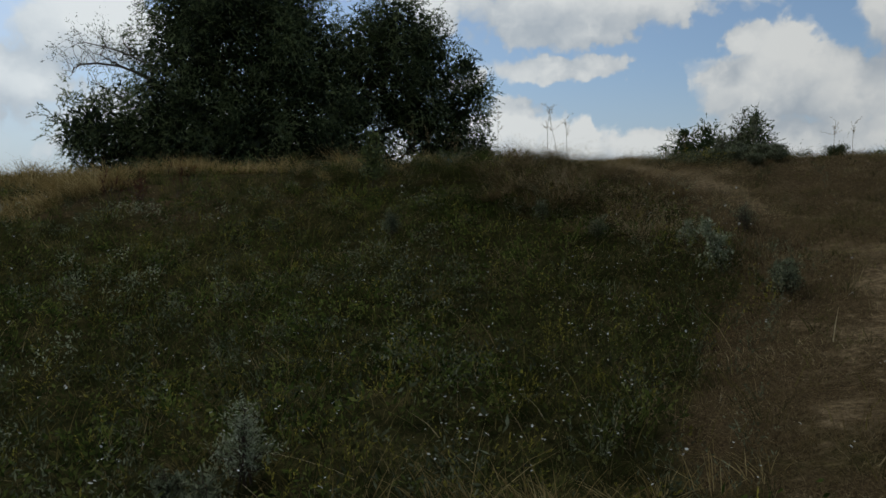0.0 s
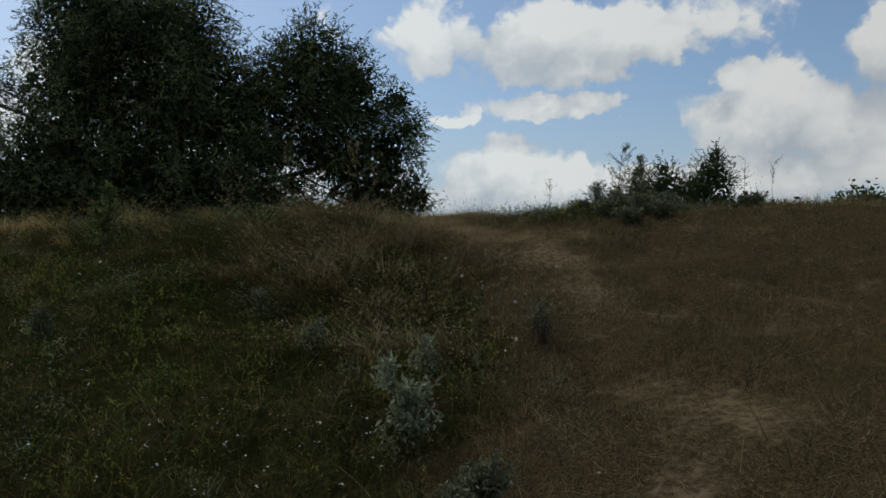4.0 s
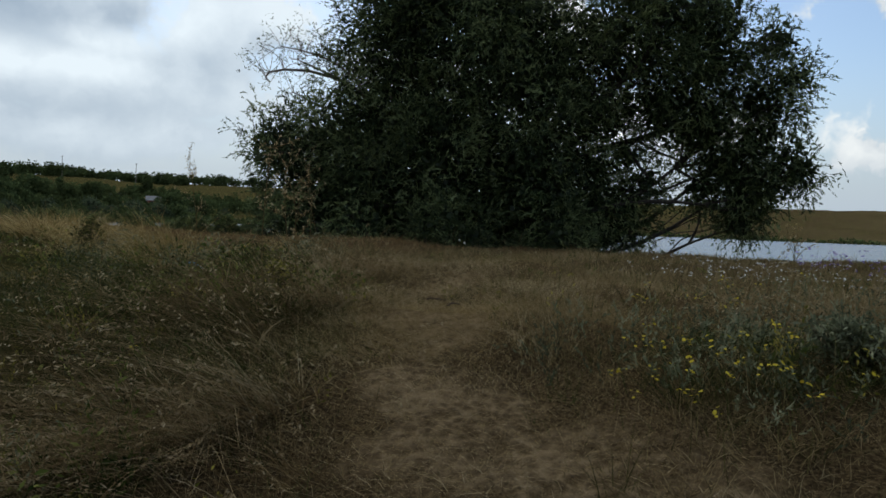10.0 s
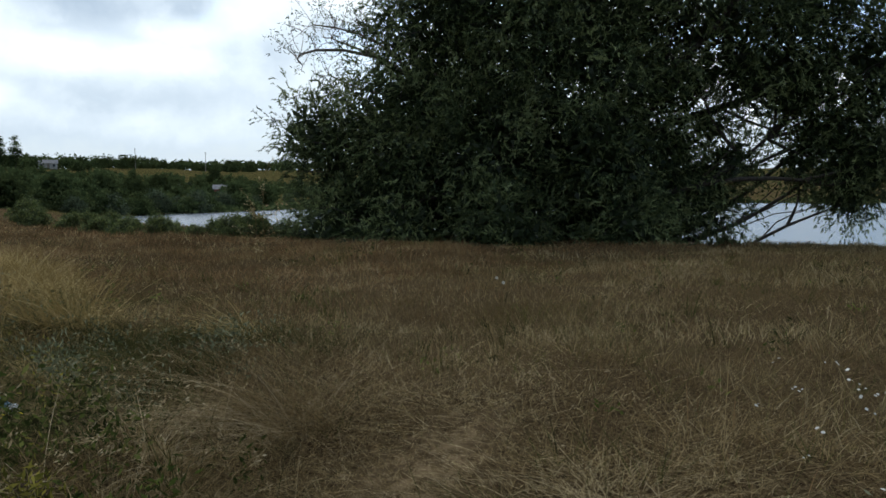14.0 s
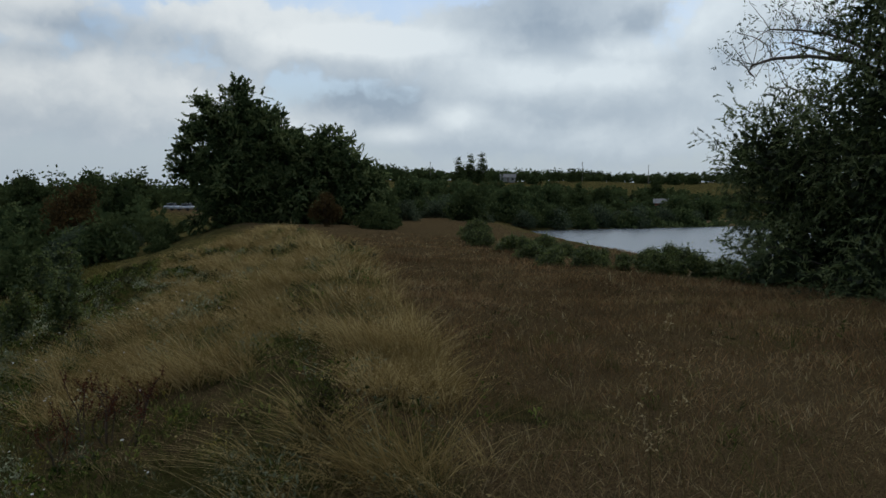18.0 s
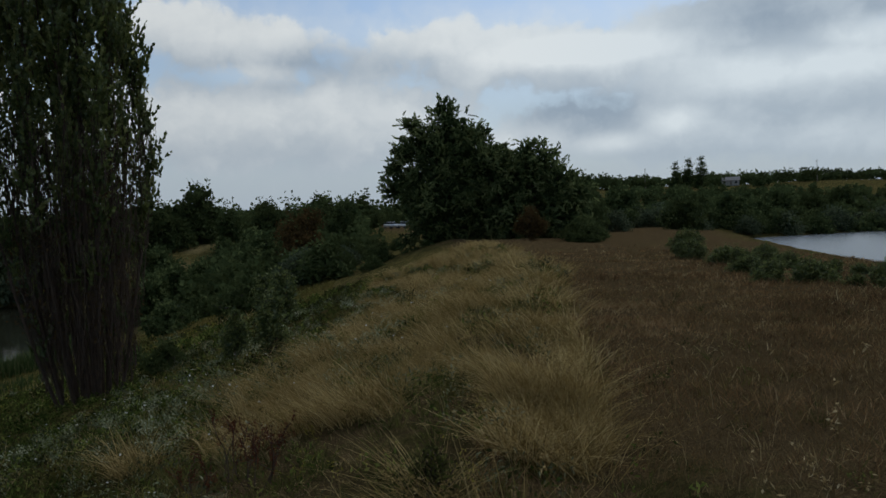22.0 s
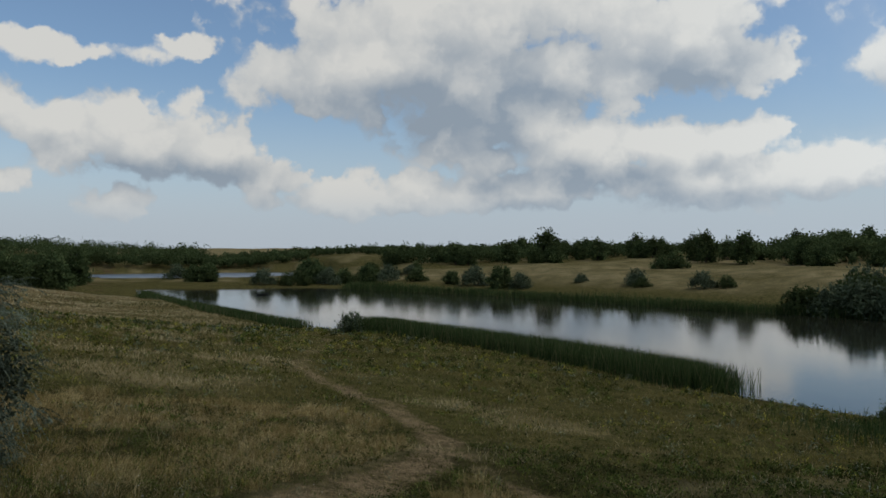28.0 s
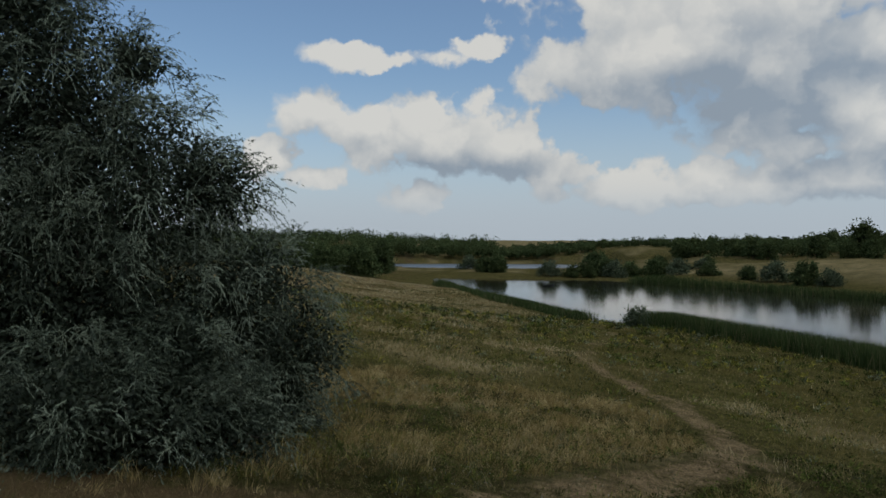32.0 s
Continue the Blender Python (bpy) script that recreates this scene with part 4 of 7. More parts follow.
# thin short growth on the trampled slope beside the path
r = rng(437)
x, y = r.uniform(-3.5, 7.5, 150000), r.uniform(-2, 12, 150000)
x, y = on_land(x, y, slope_wear(x, y) * (1 - 0.8 * bareness(x, y)))
sward("thin_grass", 438, x, y, BROWN, 0.03, 0.12, 0.0030, 0.0006, 1.5, "thin short brown grass on trampled soil", patch=1.2)
x, y = r.uniform(-2.5, 6.5, 60000), r.uniform(-1, 12, 60000)
x, y = on_land(x, y, slope_wear(x, y) * np.clip(0.6 + 0.6 * wobble(x, y, 0.8, 441), 0, 1))
sward("straw_litter", 442, x, y, HAY, 0.02, 0.09, 0.0036, 0.0006, 4.5, "broken dry stems strewn on the trampled slope", 2, 0.1, 1.0)
x, y = r.uniform(-3.5, 7.5, 3400), r.uniform(-4, 12, 3400)
x, y = on_land(x, y, slope_wear(x, y) * (bareness(x, y) < 0.45) * (wobble(x, y, 1.3, 439) > 0.0))
tussocks("thin_tussocks", 440, x, y, MIXED, 14, 0.07, 0.06, 0.20, 0.0022, 0.0005, 1.2, "small olive tufts on trampled soil")
# fading green grass on the bank and slopes
x, y = beside(407, 210000, 36, 1.9)
x, y = on_land(x, y, (1 - 0.95 * bareness(x, y)) * (0.02 + 1.0 * greenness(x, y)))
sward("green_grass", 408, x, y, BANK, 0.06, 0.26, 0.0028, 0.0008, 1.2, "fading green grass on the bank")
x, y = beside(409, 8000, 22, 1.4)
x, y = on_land(x, y, (1 - 0.95 * bareness(x, y)) * (0.03 + 0.97 * greenness(x, y)))
tussocks("green_tussocks", 412, x, y, BANK, 14, 0.08, 0.14, 0.38, 0.0040, 0.0006, 0.9, "olive green tussocks on the bank", sway=0.25)
# arching dead stems over the weeds
x, y = beside(414, 1400, 10, 1.0)
x, y = on_land(x, y, (1 - bareness(x, y)) * (0.1 + 0.9 * greenness(x, y)))
sward("dead_stems", 416, x, y, STRAW, 0.22, 0.56, 0.0040, 0.0003, 1.9, "bare pale arching dead stems", 5, 0.8)
# the slope down to the lower pond
r = rng(410)
x = r.uniform(-75, 40, 330000)
y = 12 - 125 * r.uniform(0, 1, 330000) ** 1.3
x, y = on_land(x, y, (dam_edge(x) - y > 5) * (1 - 0.85 * bareness(x, y)) * (0.35 + 0.65 * greenness(x, y)))
sward("slope_grass", 411, x, y, MEADOW, 0.14, 0.38, 0.007, 0.0010, 0.9, "olive green grass on the valley slope", patch=9.0)
x = r.uniform(-60, 45, 200000)
y = 8 - 130 * r.uniform(0, 1, 200000) ** 1.3
x, y = on_land(x, y, (dam_edge(x) - y > 9) * np.clip(stubbleness(x, y) * 1.3 + 0.06, 0, 1) * (1 - bareness(x, y)))
sward("straw_grass", 413, x, y, STRAW, 0.22, 0.55, 0.008, 0.0007, 0.7, "bands of pale straw-coloured grass on the slope", patch=9.0)
x, y = r.uniform(-24, 40, 60000), -108 - 125 * r.uniform(0, 1, 60000) ** 0.9
x, y = on_land(x, y, np.clip(0.55 + 0.6 * wobble(x, y * 1.6, 15, 31), 0.1, 1) * (shore_distance(x, y, LOWER_POND) > 4))
sward("straw_grass", 415, x, y, STRAW, 0.3, 0.6, 0.02, 0.0006, 0.7, "pale straw-coloured grass on the far slope", patch=12.0)
# high golden grass at the foot of the bank
r = rng(424)
cx, cy = r.uniform(-13, 7, 5200), 0.5 - 24 * r.uniform(0, 1, 5200) ** 1.3
keep = (wobble(cx, cy * 1.5, 6.0, 425) + 1.5 * stubbleness(cx, cy) > 0.05) & (bareness(cx, cy) < 0.1) & (np.hypot(cx + 3.3, cy + 3.6) > 0.9)
tussocks("golden_grass", 426, cx[keep], cy[keep], GOLD, 20, 0.22, 0.24, 0.52, 0.006, 0.0005, 0.8, "high golden grass at the bank's foot", 3, 0.8, 0.5)
# tall blond grass in drifts along the dam's edge
r = rng(420)
cx = -5.6 - 46 * r.uniform(0, 1, 8200) ** 1.25
cy = dam_edge(cx) + 0.6 - np.interp(cx, (-14, -10), (7.4, 1.2)) * r.uniform(0, 1, 8200)
drift = wobble(cx, cy * 1.7, 3.6, 419) + 0.4 * wobble(cx, cy, 1.2, 418)
keep = drift > np.where(cx > -8.0, 0.70, -0.10 + 0.10 * np.clip(dam_edge(cx) - cy - 4.5, 0, 9))
tussocks("feather_grass", 421, cx[keep], cy[keep], GOLD, 14, 0.17, 0.26, 0.66, 0.0046, 0.0007, 1.05, "tall arching blond grass along the dam's edge", 4, 1.0, 0.6, heads=4)
cx = -3.5 - 46 * r.uniform(0, 1, 2600)
cy = dam_edge(cx) + 0.6 - 9 * r.uniform(0, 1, 2600)
drift = wobble(cx, cy * 1.7, 3.6, 419) + 0.4 * wobble(cx, cy, 1.2, 418)
keep = (drift < 0.35) & (np.hypot(cx + 2.4, cy - 13.0) > 1.3) & (bareness(cx, cy) < 0.2)
tussocks("face_tussocks", 423, cx[keep], cy[keep], MIXED, 24, 0.14, 0.14, 0.40, 0.0028, 0.0008, 0.8, "green and straw tussocks on the dam's face", 3, 0.7, 0.4)
# thin stalks with seed heads standing above the sward
x, y = beside(430, 6500, 26, 1.6)
x, y = on_land(x, y, 1 - 0.95 * bareness(x, y))
sward("seed_stalks", 431, x, y, DRY, 0.22, 0.50, 0.0022, 0.0004, 0.4, "thin dry stalks with seed heads", 3, 0.5)


def herb_layer(name, seed, x, y, mat, per, spread, high, length, width, label, hang=-0.3):
    """Low leafy herbs: tufts of small leaves."""
    r = rng(seed)
    z = land(x, y)
    tall = r.uniform(0.3, 1.0, len(x)) * high
    p = np.repeat(np.stack([x, y, z], 1), per, 0)
    p += r.normal(size=p.shape) * (spread, spread, 0)
    p[:, 2] += np.repeat(tall, per) * r.uniform(0.05, 1, len(p))
    tone = np.clip(np.repeat(r.uniform(0.1, 0.8, len(x)), per) + 0.2 * r.normal(size=len(p)), 0, 1)
    d = np.repeat(line_distance(x, y, WALKED), per)
    scale = 1 + 0.06 * d
    ob = new(name, leafy(name, leaves(p, length * scale, width * scale, seed + 1, hang, tone), mat))
    return tagged(ob, label, "herbs", kind="stuff")


x, y = beside(440, 5000, 15, 1.2)
x, y = on_land(x, y, np.clip(greenness(x, y) * 1.4 - 0.25, 0, 1) * (1 - bareness(x, y)) * (slope_wear(x, y) < 0.2))
herb_layer("low_weeds", 441, x, y, WEED, 16, 0.07, 0.32, 0.045, 0.018, "low green leafy weeds on the bank")


def thicket(name, seed, x, y, mat, shoots_per, leaf_count, reach, fall, length, width, label, loose=0.45):
    """Rank herbs: several leafy shoots rising from each root, paler towards the tips."""
    r = rng(seed)
    at = np.stack([x, y, land(x, y) + 0.02], 1)
    size = r.uniform(0.6, 1.25, len(x)) * (0.9 + 0.3 * wobble(x, y, 1.7, seed)).clip(0.5, 1.3)
    sets = []
    for low, high in ((0.0, 0.75), (0.75, 1.0), (1.0, 9.0)):
        own = (size >= low) & (size < high)
        if own.any():
            k = float(size[own].mean())
            sets.append(shoots(at[own], np.tile((0.0, 0.0, 1.15), (own.sum(), 1)), shoots_per, leaf_count, reach * k, fall, length, width, seed + len(sets), loose, 0.03))
    ob = new(name, leafy(name, joined(*sets), mat))
    return tagged(ob, label, "herbs", kind="stuff")


def bank_places(seed, count, size, level, seed2, fade=5.5):
    x, y = beside(seed, count, 11, 0.85)
    x, y = on_land(x, y, np.clip(greenness(x, y) * 1.5 - 0.3, 0, 1) * (bareness(x, y) < 0.2) * (slope_wear(x, y) < 0.3) * (y < dam_edge(x) + 0.2))
    ok = (wobble(x, y, size, seed2) > level) & (line_distance(x, y, WALKED) > 0.55) & ((y < fade) | (y > 10.5) | (rng(seed + 5).uniform(size=len(x)) < 0.4))
    return x[ok], y[ok]


thicket("rank_weeds", 701, *bank_places(700, 5200, 1.3, -0.25, 702, 20.0), WEED, 6, 13, 0.40, 0.18, 0.040, 0.013, "rank dark green weeds covering the bank")
thicket("rank_weeds", 711, *bank_places(710, 4800, 1.1, 0.05, 712, 4.5), YELLOW_WEED, 6, 13, 0.36, 0.12, 0.032, 0.008, "yellow-green slender weeds on the bank", 0.35)
thicket("rank_weeds", 721, *bank_places(720, 1000, 0.9, 0.3, 722, 3.0), GREYLEAF, 6, 14, 0.42, 0.10, 0.036, 0.010, "grey-green feathery weeds on the bank", 0.4)
thicket("withered_weeds", 731, *bank_places(730, 900, 1.0, 0.25, 732), WITHERED, 5, 11, 0.34, 0.10, 0.026, 0.008, "withered rust-brown weeds on the bank", 0.4)
x, y = beside(740, 330, 1.6, 0.8, np.array([(1.5, 10.6), (2.2, 11.6), (2.4, 12.8), (1.6, 13.6)]))
ok = bareness(x, y) < 0.15
thicket("rank_weeds", 741, x[ok], y[ok], GREYLEAF, 5, 12, 0.27, 0.15, 0.030, 0.009, "grey-green weeds on the path's shoulder")
x, y = beside(750, 420, 1.5, 0.9, np.array([(-1.0, 1.2), (-0.6, 3.0), (0.2, 5.0), (0.6, 7.0), (0.6, 8.6)]))
ok = line_distance(x, y, FOOTPATH) > 0.6
thicket("withered_weeds", 751, x[ok], y[ok], WITHERED, 5, 11, 0.28, 0.1, 0.024, 0.007, "withered weeds along the path's edge", 0.4)
thicket("rank_weeds", 755, x[ok][::3] - 0.15, y[ok][::3], GREYLEAF, 6, 12, 0.26, 0.1, 0.028, 0.007, "grey wormwood along the path's edge", 0.4)
x, y = beside(443, 500, 15, 1.1)
x, y = on_land(x, y, np.clip(greenness(x, y) * 1.3 - 0.3, 0, 1))
herb_layer("wormwood", 444, x, y, GREYLEAF, 60, 0.07, 0.36, 0.036, 0.009, "grey-green wormwood tufts", -0.8)
x, y = beside(445, 800, 9, 0.8, np.array([(-5.0, 11.0), (-1.5, 10.5), (0.5, 6.5), (-1.0, 3.0)]))
x, y = on_land(x, y, (1 - bareness(x, y)) * (y < dam_edge(x) + 0.3) * (slope_wear(x, y) < 0.2))
herb_layer("yellow_herbs", 455, x, y, YELLOW_WEED, 22, 0.05, 0.34, 0.030, 0.009, "yellowing wild herbs scattered over the bank", -0.6)
r = rng(446)
cx = -3.2 - 42 * r.uniform(0, 1, 1300) ** 1.4
cy = dam_edge(cx) + 0.6 - 16 * r.uniform(0, 1, 1300)
keep = (wobble(cx, cy * 1.7, 3.6, 419) < -0.05 + 0.6 * step(5, 7, dam_edge(cx) - cy)) & (bareness(cx, cy) < 0.15)
herb_layer("wormwood", 447, cx[keep], cy[keep], GREYLEAF, 50, 0.09, 0.42, 0.042, 0.011, "grey-green wormwood on the dam's face", -0.8)
cx = -3 - 48 * r.uniform(0, 1, 8000) ** 1.1
cy = dam_edge(cx) + 0.3 - 34 * r.uniform(0, 1, 8000)
keep = (wobble(cx, cy * 1.7, 3.6, 419) < -0.3 + 0.9 * step(5, 8, dam_edge(cx) - cy)) & (bareness(cx, cy) < 0.15)
herb_layer("low_weeds", 449, cx[keep], cy[keep], WEED, 20, 0.11, 0.36, 0.055, 0.022, "green leafy weeds on the dam's face")
cx = -7 - 34 * r.uniform(0, 1, 900) ** 1.1
cy = dam_edge(cx) - 3.5 - 9 * r.uniform(0, 1, 900)
keep = (wobble(cx, cy, 4.0, 458) > 0.15) & (bareness(cx, cy) < 0.15)
herb_layer("pale_herbs", 459, cx[keep], cy[keep], YARROW, 44, 0.10, 0.42, 0.036, 0.014, "pale flowering herbs in drifts on the dam's face", -0.8)
cx, cy = r.uniform(-60, 25, 6500), 4 - 115 * r.uniform(0, 1, 6500) ** 1.2
keep = (dam_edge(cx) - cy > 9) & (bareness(cx, cy) < 0.15) & (shore_distance(cx, cy, LOWER_POND) > 1.5) & (wobble(cx, cy, 11.0, 485) > -0.2)
kind = r.uniform(size=6500)
for low, high, mat, words in ((0.0, 0.55, WEED, "dark green weeds dotted over the meadow"), (0.55, 0.75, GREYLEAF, "grey-green wormwood dotted over the meadow"), (0.75, 1.0, YELLOW_WEED, "yellow-green herbs dotted over the meadow")):
    own = keep & (kind >= low) & (kind < high)
    herb_layer("meadow_herbs", 486 + int(low * 20), cx[own], cy[own], mat, 16, 0.16, 0.55, 0.060, 0.022, words, -0.5)
r = rng(474)
herb_layer("wormwood", 475, *patch_of(220, -7.0, -2.7, 12.0, 14.6, 1.2, 0.0, 476), GREYLEAF, 60, 0.07, 0.30, 0.034, 0.009, "grey-green wormwood at the crest's edge", -0.8)
herb_layer("wormwood", 477, *patch_of(90, 0.9, 3.2, 10.8, 12.8, 0.9, 0.1, 478), GREYLEAF, 60, 0.06, 0.24, 0.032, 0.009, "grey-green wormwood on the path's shoulder", -0.8)
herb_layer("low_weeds", 479, *patch_of(260, -3.4, -1.2, 11.6, 13.2, 0.9, -0.1, 480), WEED, 26, 0.06, 0.28, 0.040, 0.014, "yellow-green leafy weeds beside the path", -0.5)
# scattered green rosettes in the dry field
x, y = beside(456, 500, 16, 0.9)
x, y = on_land(x, y, (y > dam_edge(x) + 0.3) * (bareness(x, y) < 0.05) * (y > 14))
herb_layer("field_herbs", 457, x, y, WEED, 14, 0.05, 0.13, 0.040, 0.014, "small green herbs in the dry field", -0.2)


def flowers(name, seed, x, y, low, high, size, mat, label, heads=3):
    """Small flower heads on thin stems."""
    r = rng(seed)
    z = land(x, y)
    stem = blades(np.stack([x, y, z], 1), r.uniform(low, high, len(x)), np.full(len(x), 0.003), 0.25, seed + 1, 2, 0.3)
    tips = stem[0].reshape(len(x), -1, 3)[:, -1]
    p = np.repeat(tips, heads, 0) + r.normal(size=(len(x) * heads, 3)) * (0.02, 0.02, 0.01)
    ang = np.linspace(0, 6.283, 7)[:-1]
    d = np.repeat(line_distance(x, y, WALKED), heads)
    rad = size * r.uniform(0.6, 1.3, len(p)) * (1 + 0.05 * d)
    ring = np.stack([np.cos(ang), np.sin(ang), np.full(6, -0.25)], 1)
    tilt = r.normal(size=(len(p), 3)) * 0.35
    verts = p[:, None] + np.concatenate([[[0, 0, 0.15]], ring])[None] * rad[:, None, None]
    verts[:, :, 2] += (np.concatenate([[[0, 0, 0]], ring])[None] * tilt[:, None]).sum(-1) * rad[:, None]
    tri = np.array([(0, k + 1, (k + 1) % 6 + 1) for k in range(6)])
    faces = (np.arange(len(p))[:, None, None] * 7 + tri[None]).reshape(-1, 3)
    ob = new(name, leafy(name, (verts.reshape(-1, 3), faces, np.repeat(r.uniform(0, 1, len(p)), 7)), mat))
    tagged(ob, label, "flowers", kind="stuff")
    ob2 = new("flower_stems", leafy("flower_stems", stem, MIXED))
    tagged(ob2, "thin green flower stems", "stems", kind="stuff")


x, y = beside(460, 520, 5, 0.9, np.array([(-3.0, 0.5), (-2.2, 2.5), (-1.2, 4.6)]))
x, y = on_land(x, y, np.clip(greenness(x, y) * 1.4, 0.1, 1))
flowers("white_flowers", 461, x, y, 0.26, 0.48, 0.0062, WHITE, "small white flowers scattered through the bank's weeds", 2)
r = rng(463)
x, y = 0.9 + r.normal(size=150) * 0.5, 14.8 + r.normal(size=150) * 0.4
flowers("white_flowers", 464, x, y, 0.18, 0.34, 0.0070, WHITE, "small white flowers at the field's edge", 2)
x, y = 1.7 + r.normal(size=90) * 0.4, 16.6 + r.normal(size=90) * 0.6
flowers("violet_flowers", 466, x, y, 0.25, 0.45, 0.008, VIOLET, "violet wild flowers at the field's edge", 3)
x = np.concatenate([1.42 + r.normal(size=36) * 0.22, -0.4 + r.normal(size=10) * 1.2, 0.9 + r.normal(size=14) * 0.3])
y = np.concatenate([11.45 + r.normal(size=36) * 0.2, 9.0 + r.normal(size=10) * 1.0, 13.2 + r.normal(size=14) * 0.3])
flowers("yellow_flowers", 468, x, y, 0.20, 0.36, 0.0075, YELLOW, "small yellow flowers in dry grass", 4)
cx = -3 - 26 * r.uniform(0, 1, 150)
cy = dam_edge(cx) - 1 - 15 * r.uniform(0, 1, 150)
flowers("white_flowers", 470, cx, cy, 0.3, 0.55, 0.010, WHITE, "pale flower heads on the dam's face", 2)


def reedbed(name, seed, count, line, wide, low, high, label):
    """Reeds in and beside the water."""
    r = rng(seed)
    t = r.uniform(0, len(line) - 1.001, count)
    i = t.astype(int)
    f = (t - i)[:, None]
    p = line[i] * (1 - f) + line[i + 1] * f + r.normal(size=(count, 2)) * wide * 0.5
    z = np.maximum(land(p[:, 0], p[:, 1]), LOW_WATER - 0.4)
    ob = new(name, leafy(name, blades(np.column_stack([p, z]), r.uniform(low, high, count), np.full(count, 0.0) + 0.03 + 0.0005 * np.hypot(p[:, 0], p[:, 1]), 0.28, seed + 1, 3, 0.5), REED))
    return tagged(ob, label, "reeds", kind="stuff")


reedbed("reeds", 480, 38000, np.array([(-50.6, -43.0), (-51.2, -48), (-51.0, -58), (-49.5, -70), (-46, -84), (-42, -97), (-38, -103)]), 3.4, 1.9, 2.9, "dense green reed bed along the lower pond")
reedbed("reeds", 482, 9000, np.array([(-30, -118), (-26, -135), (-22.5, -152), (-15, -190), (-9, -240)]), 2.6, 1.2, 1.9, "green reeds along the far shore of the slope")
reedbed("reeds", 484, 9000, np.array([(-57, -25), (-64, -18.5), (-74, -15), (-90, -15.5), (-106, -19)]), 2.8, 1.2, 2.0, "green reeds at the pond's corner")
reedbed("reeds", 486, 14000, np.array([(-141, -64), (-132, -93), (-122, -116), (-118, -132), (-110, -165), (-101, -201), (-84, -238), (-76, -255)]), 3.0, 1.6, 2.6, "reed belt along the opposite shore")
reedbed("sedge", 488, 7000, np.array([(-46, -22), (-50, -16), (-58, -13)]), 6.0, 0.5, 1.0, "dark green sedge near the water")


# ---------------------------------------------------------------- trees
def sphere_dirs(count, r):
    d = r.normal(size=(count, 3))
    return d / np.linalg.norm(d, axis=1)[:, None]


def clumps_in(lobes, per_area, seed, depth=1.0, towards=(0, 1), inner=0.62):
    """Places of leaf clumps on and in a union of uneven round lobes (x, y, z, radius)."""
    r, out, home = rng(seed), [], []
    lobes = np.asarray(lobes, float)
    axis = np.array([*towards, 0.0]) / np.linalg.norm(towards)
    for i, (x, y, z, size) in enumerate(lobes):
        count = max(4, int(per_area * 12.6 * size * size * depth))
        d = sphere_dirs(count, r)
        swell = 1 + 0.20 * np.sin(3.1 * d[:, 0] * 2 + i) * np.sin(2.7 * d[:, 2] * 2 + 2 * i)
        off = d * (size * swell * r.uniform(0.68, 1.06, count))[:, None]
        off += axis * (off @ axis)[:, None] * (depth - 1)
        out.append(np.array([x, y, z]) + off)
        home.append(np.full(count, i))
    p, home = np.concatenate(out), np.concatenate(home)
    keep = np.ones(len(p), bool)
    for i, (x, y, z, size) in enumerate(lobes):
        q = p - (x, y, z)
        along = q @ axis
        q = q - axis * along[:, None] * (1 - 1 / depth)
        keep &= ~((np.linalg.norm(q, axis=1) < inner * size) & (home != i) & (r.uniform(size=len(p)) < 0.75))
    return p[keep], home[keep]


def sprays(centres, per, spread, length, width, hang, seed, droop=1.0):
    """Leaves gathered into drooping sprays round the clump centres."""
    r = rng(seed)
    count = len(centres) * per
    size = np.repeat(r.uniform(0.55, 1.35, len(centres)), per)[:, None] * spread
    off = r.normal(size=(count, 3)) * size * np.array([0.5, 0.5, 0.5 * droop])
    off[:, 2] -= np.abs(off[:, 2]) * (droop - 1) * 0.5
    tone = np.clip(np.repeat(r.uniform(0.05, 0.75, len(centres)), per) + r.normal(size=count) * 0.16, 0, 1)
    return leaves(np.repeat(centres, per, 0) + off, length, width, seed + 1, hang, tone)


def skeleton_lines(base, lobes, centres, home, r, thick, twig=0.012, share=0.35, sag=0.1):
    """A few main stems from the foot, limbs off them to every lobe, then twigs to part of its clumps."""
    stems, twigs = [], []
    lobes = np.asarray(lobes, float)
    mains = []
    for i, (x, y, z, size) in enumerate(lobes):
        tip = np.array([x, y, z - 0.2 * size])
        width = thick * (0.45 + 0.12 * size)
        if i % 3 == 0:
            foot = np.asarray(base, float) + np.array([*(r.normal(size=2) * thick * 1.8), 0])
            line = limb(foot, tip, width, width * 0.25, r, 0.07, sag * r.uniform(0, 1), 11)
            mains.append(line)
        else:
            ends = np.concatenate([m[0][3:9] for m in mains])
            gap = np.linalg.norm(ends - tip, axis=1) + np.maximum(0, ends[:, 2] - tip[2]) * 0.8
            line = limb(ends[gap.argmin()], tip, width * 0.45, width * 0.15, r, 0.08, sag * r.uniform(0, 1), 8)
        stems.append(line)
        mine = centres[(home == i) & (r.uniform(size=len(home)) < share)]
        for c in mine[:60]:
            start = line[0][r.randint(len(line[0]) // 2, len(line[0]))]
            twigs.append(limb(start, c, twig * 2.0, twig * 0.6, r, 0.10, 0.06, 5))
    return stems, twigs


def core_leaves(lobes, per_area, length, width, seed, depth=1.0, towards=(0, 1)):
    """Larger leaves that fill the inside of a crown, its shade put into their dark tones."""
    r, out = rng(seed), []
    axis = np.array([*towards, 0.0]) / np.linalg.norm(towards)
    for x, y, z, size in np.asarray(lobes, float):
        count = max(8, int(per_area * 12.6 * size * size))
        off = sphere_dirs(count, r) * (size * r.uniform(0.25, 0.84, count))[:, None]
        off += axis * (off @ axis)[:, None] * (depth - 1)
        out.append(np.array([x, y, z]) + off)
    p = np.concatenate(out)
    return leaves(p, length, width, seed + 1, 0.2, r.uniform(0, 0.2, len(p)))


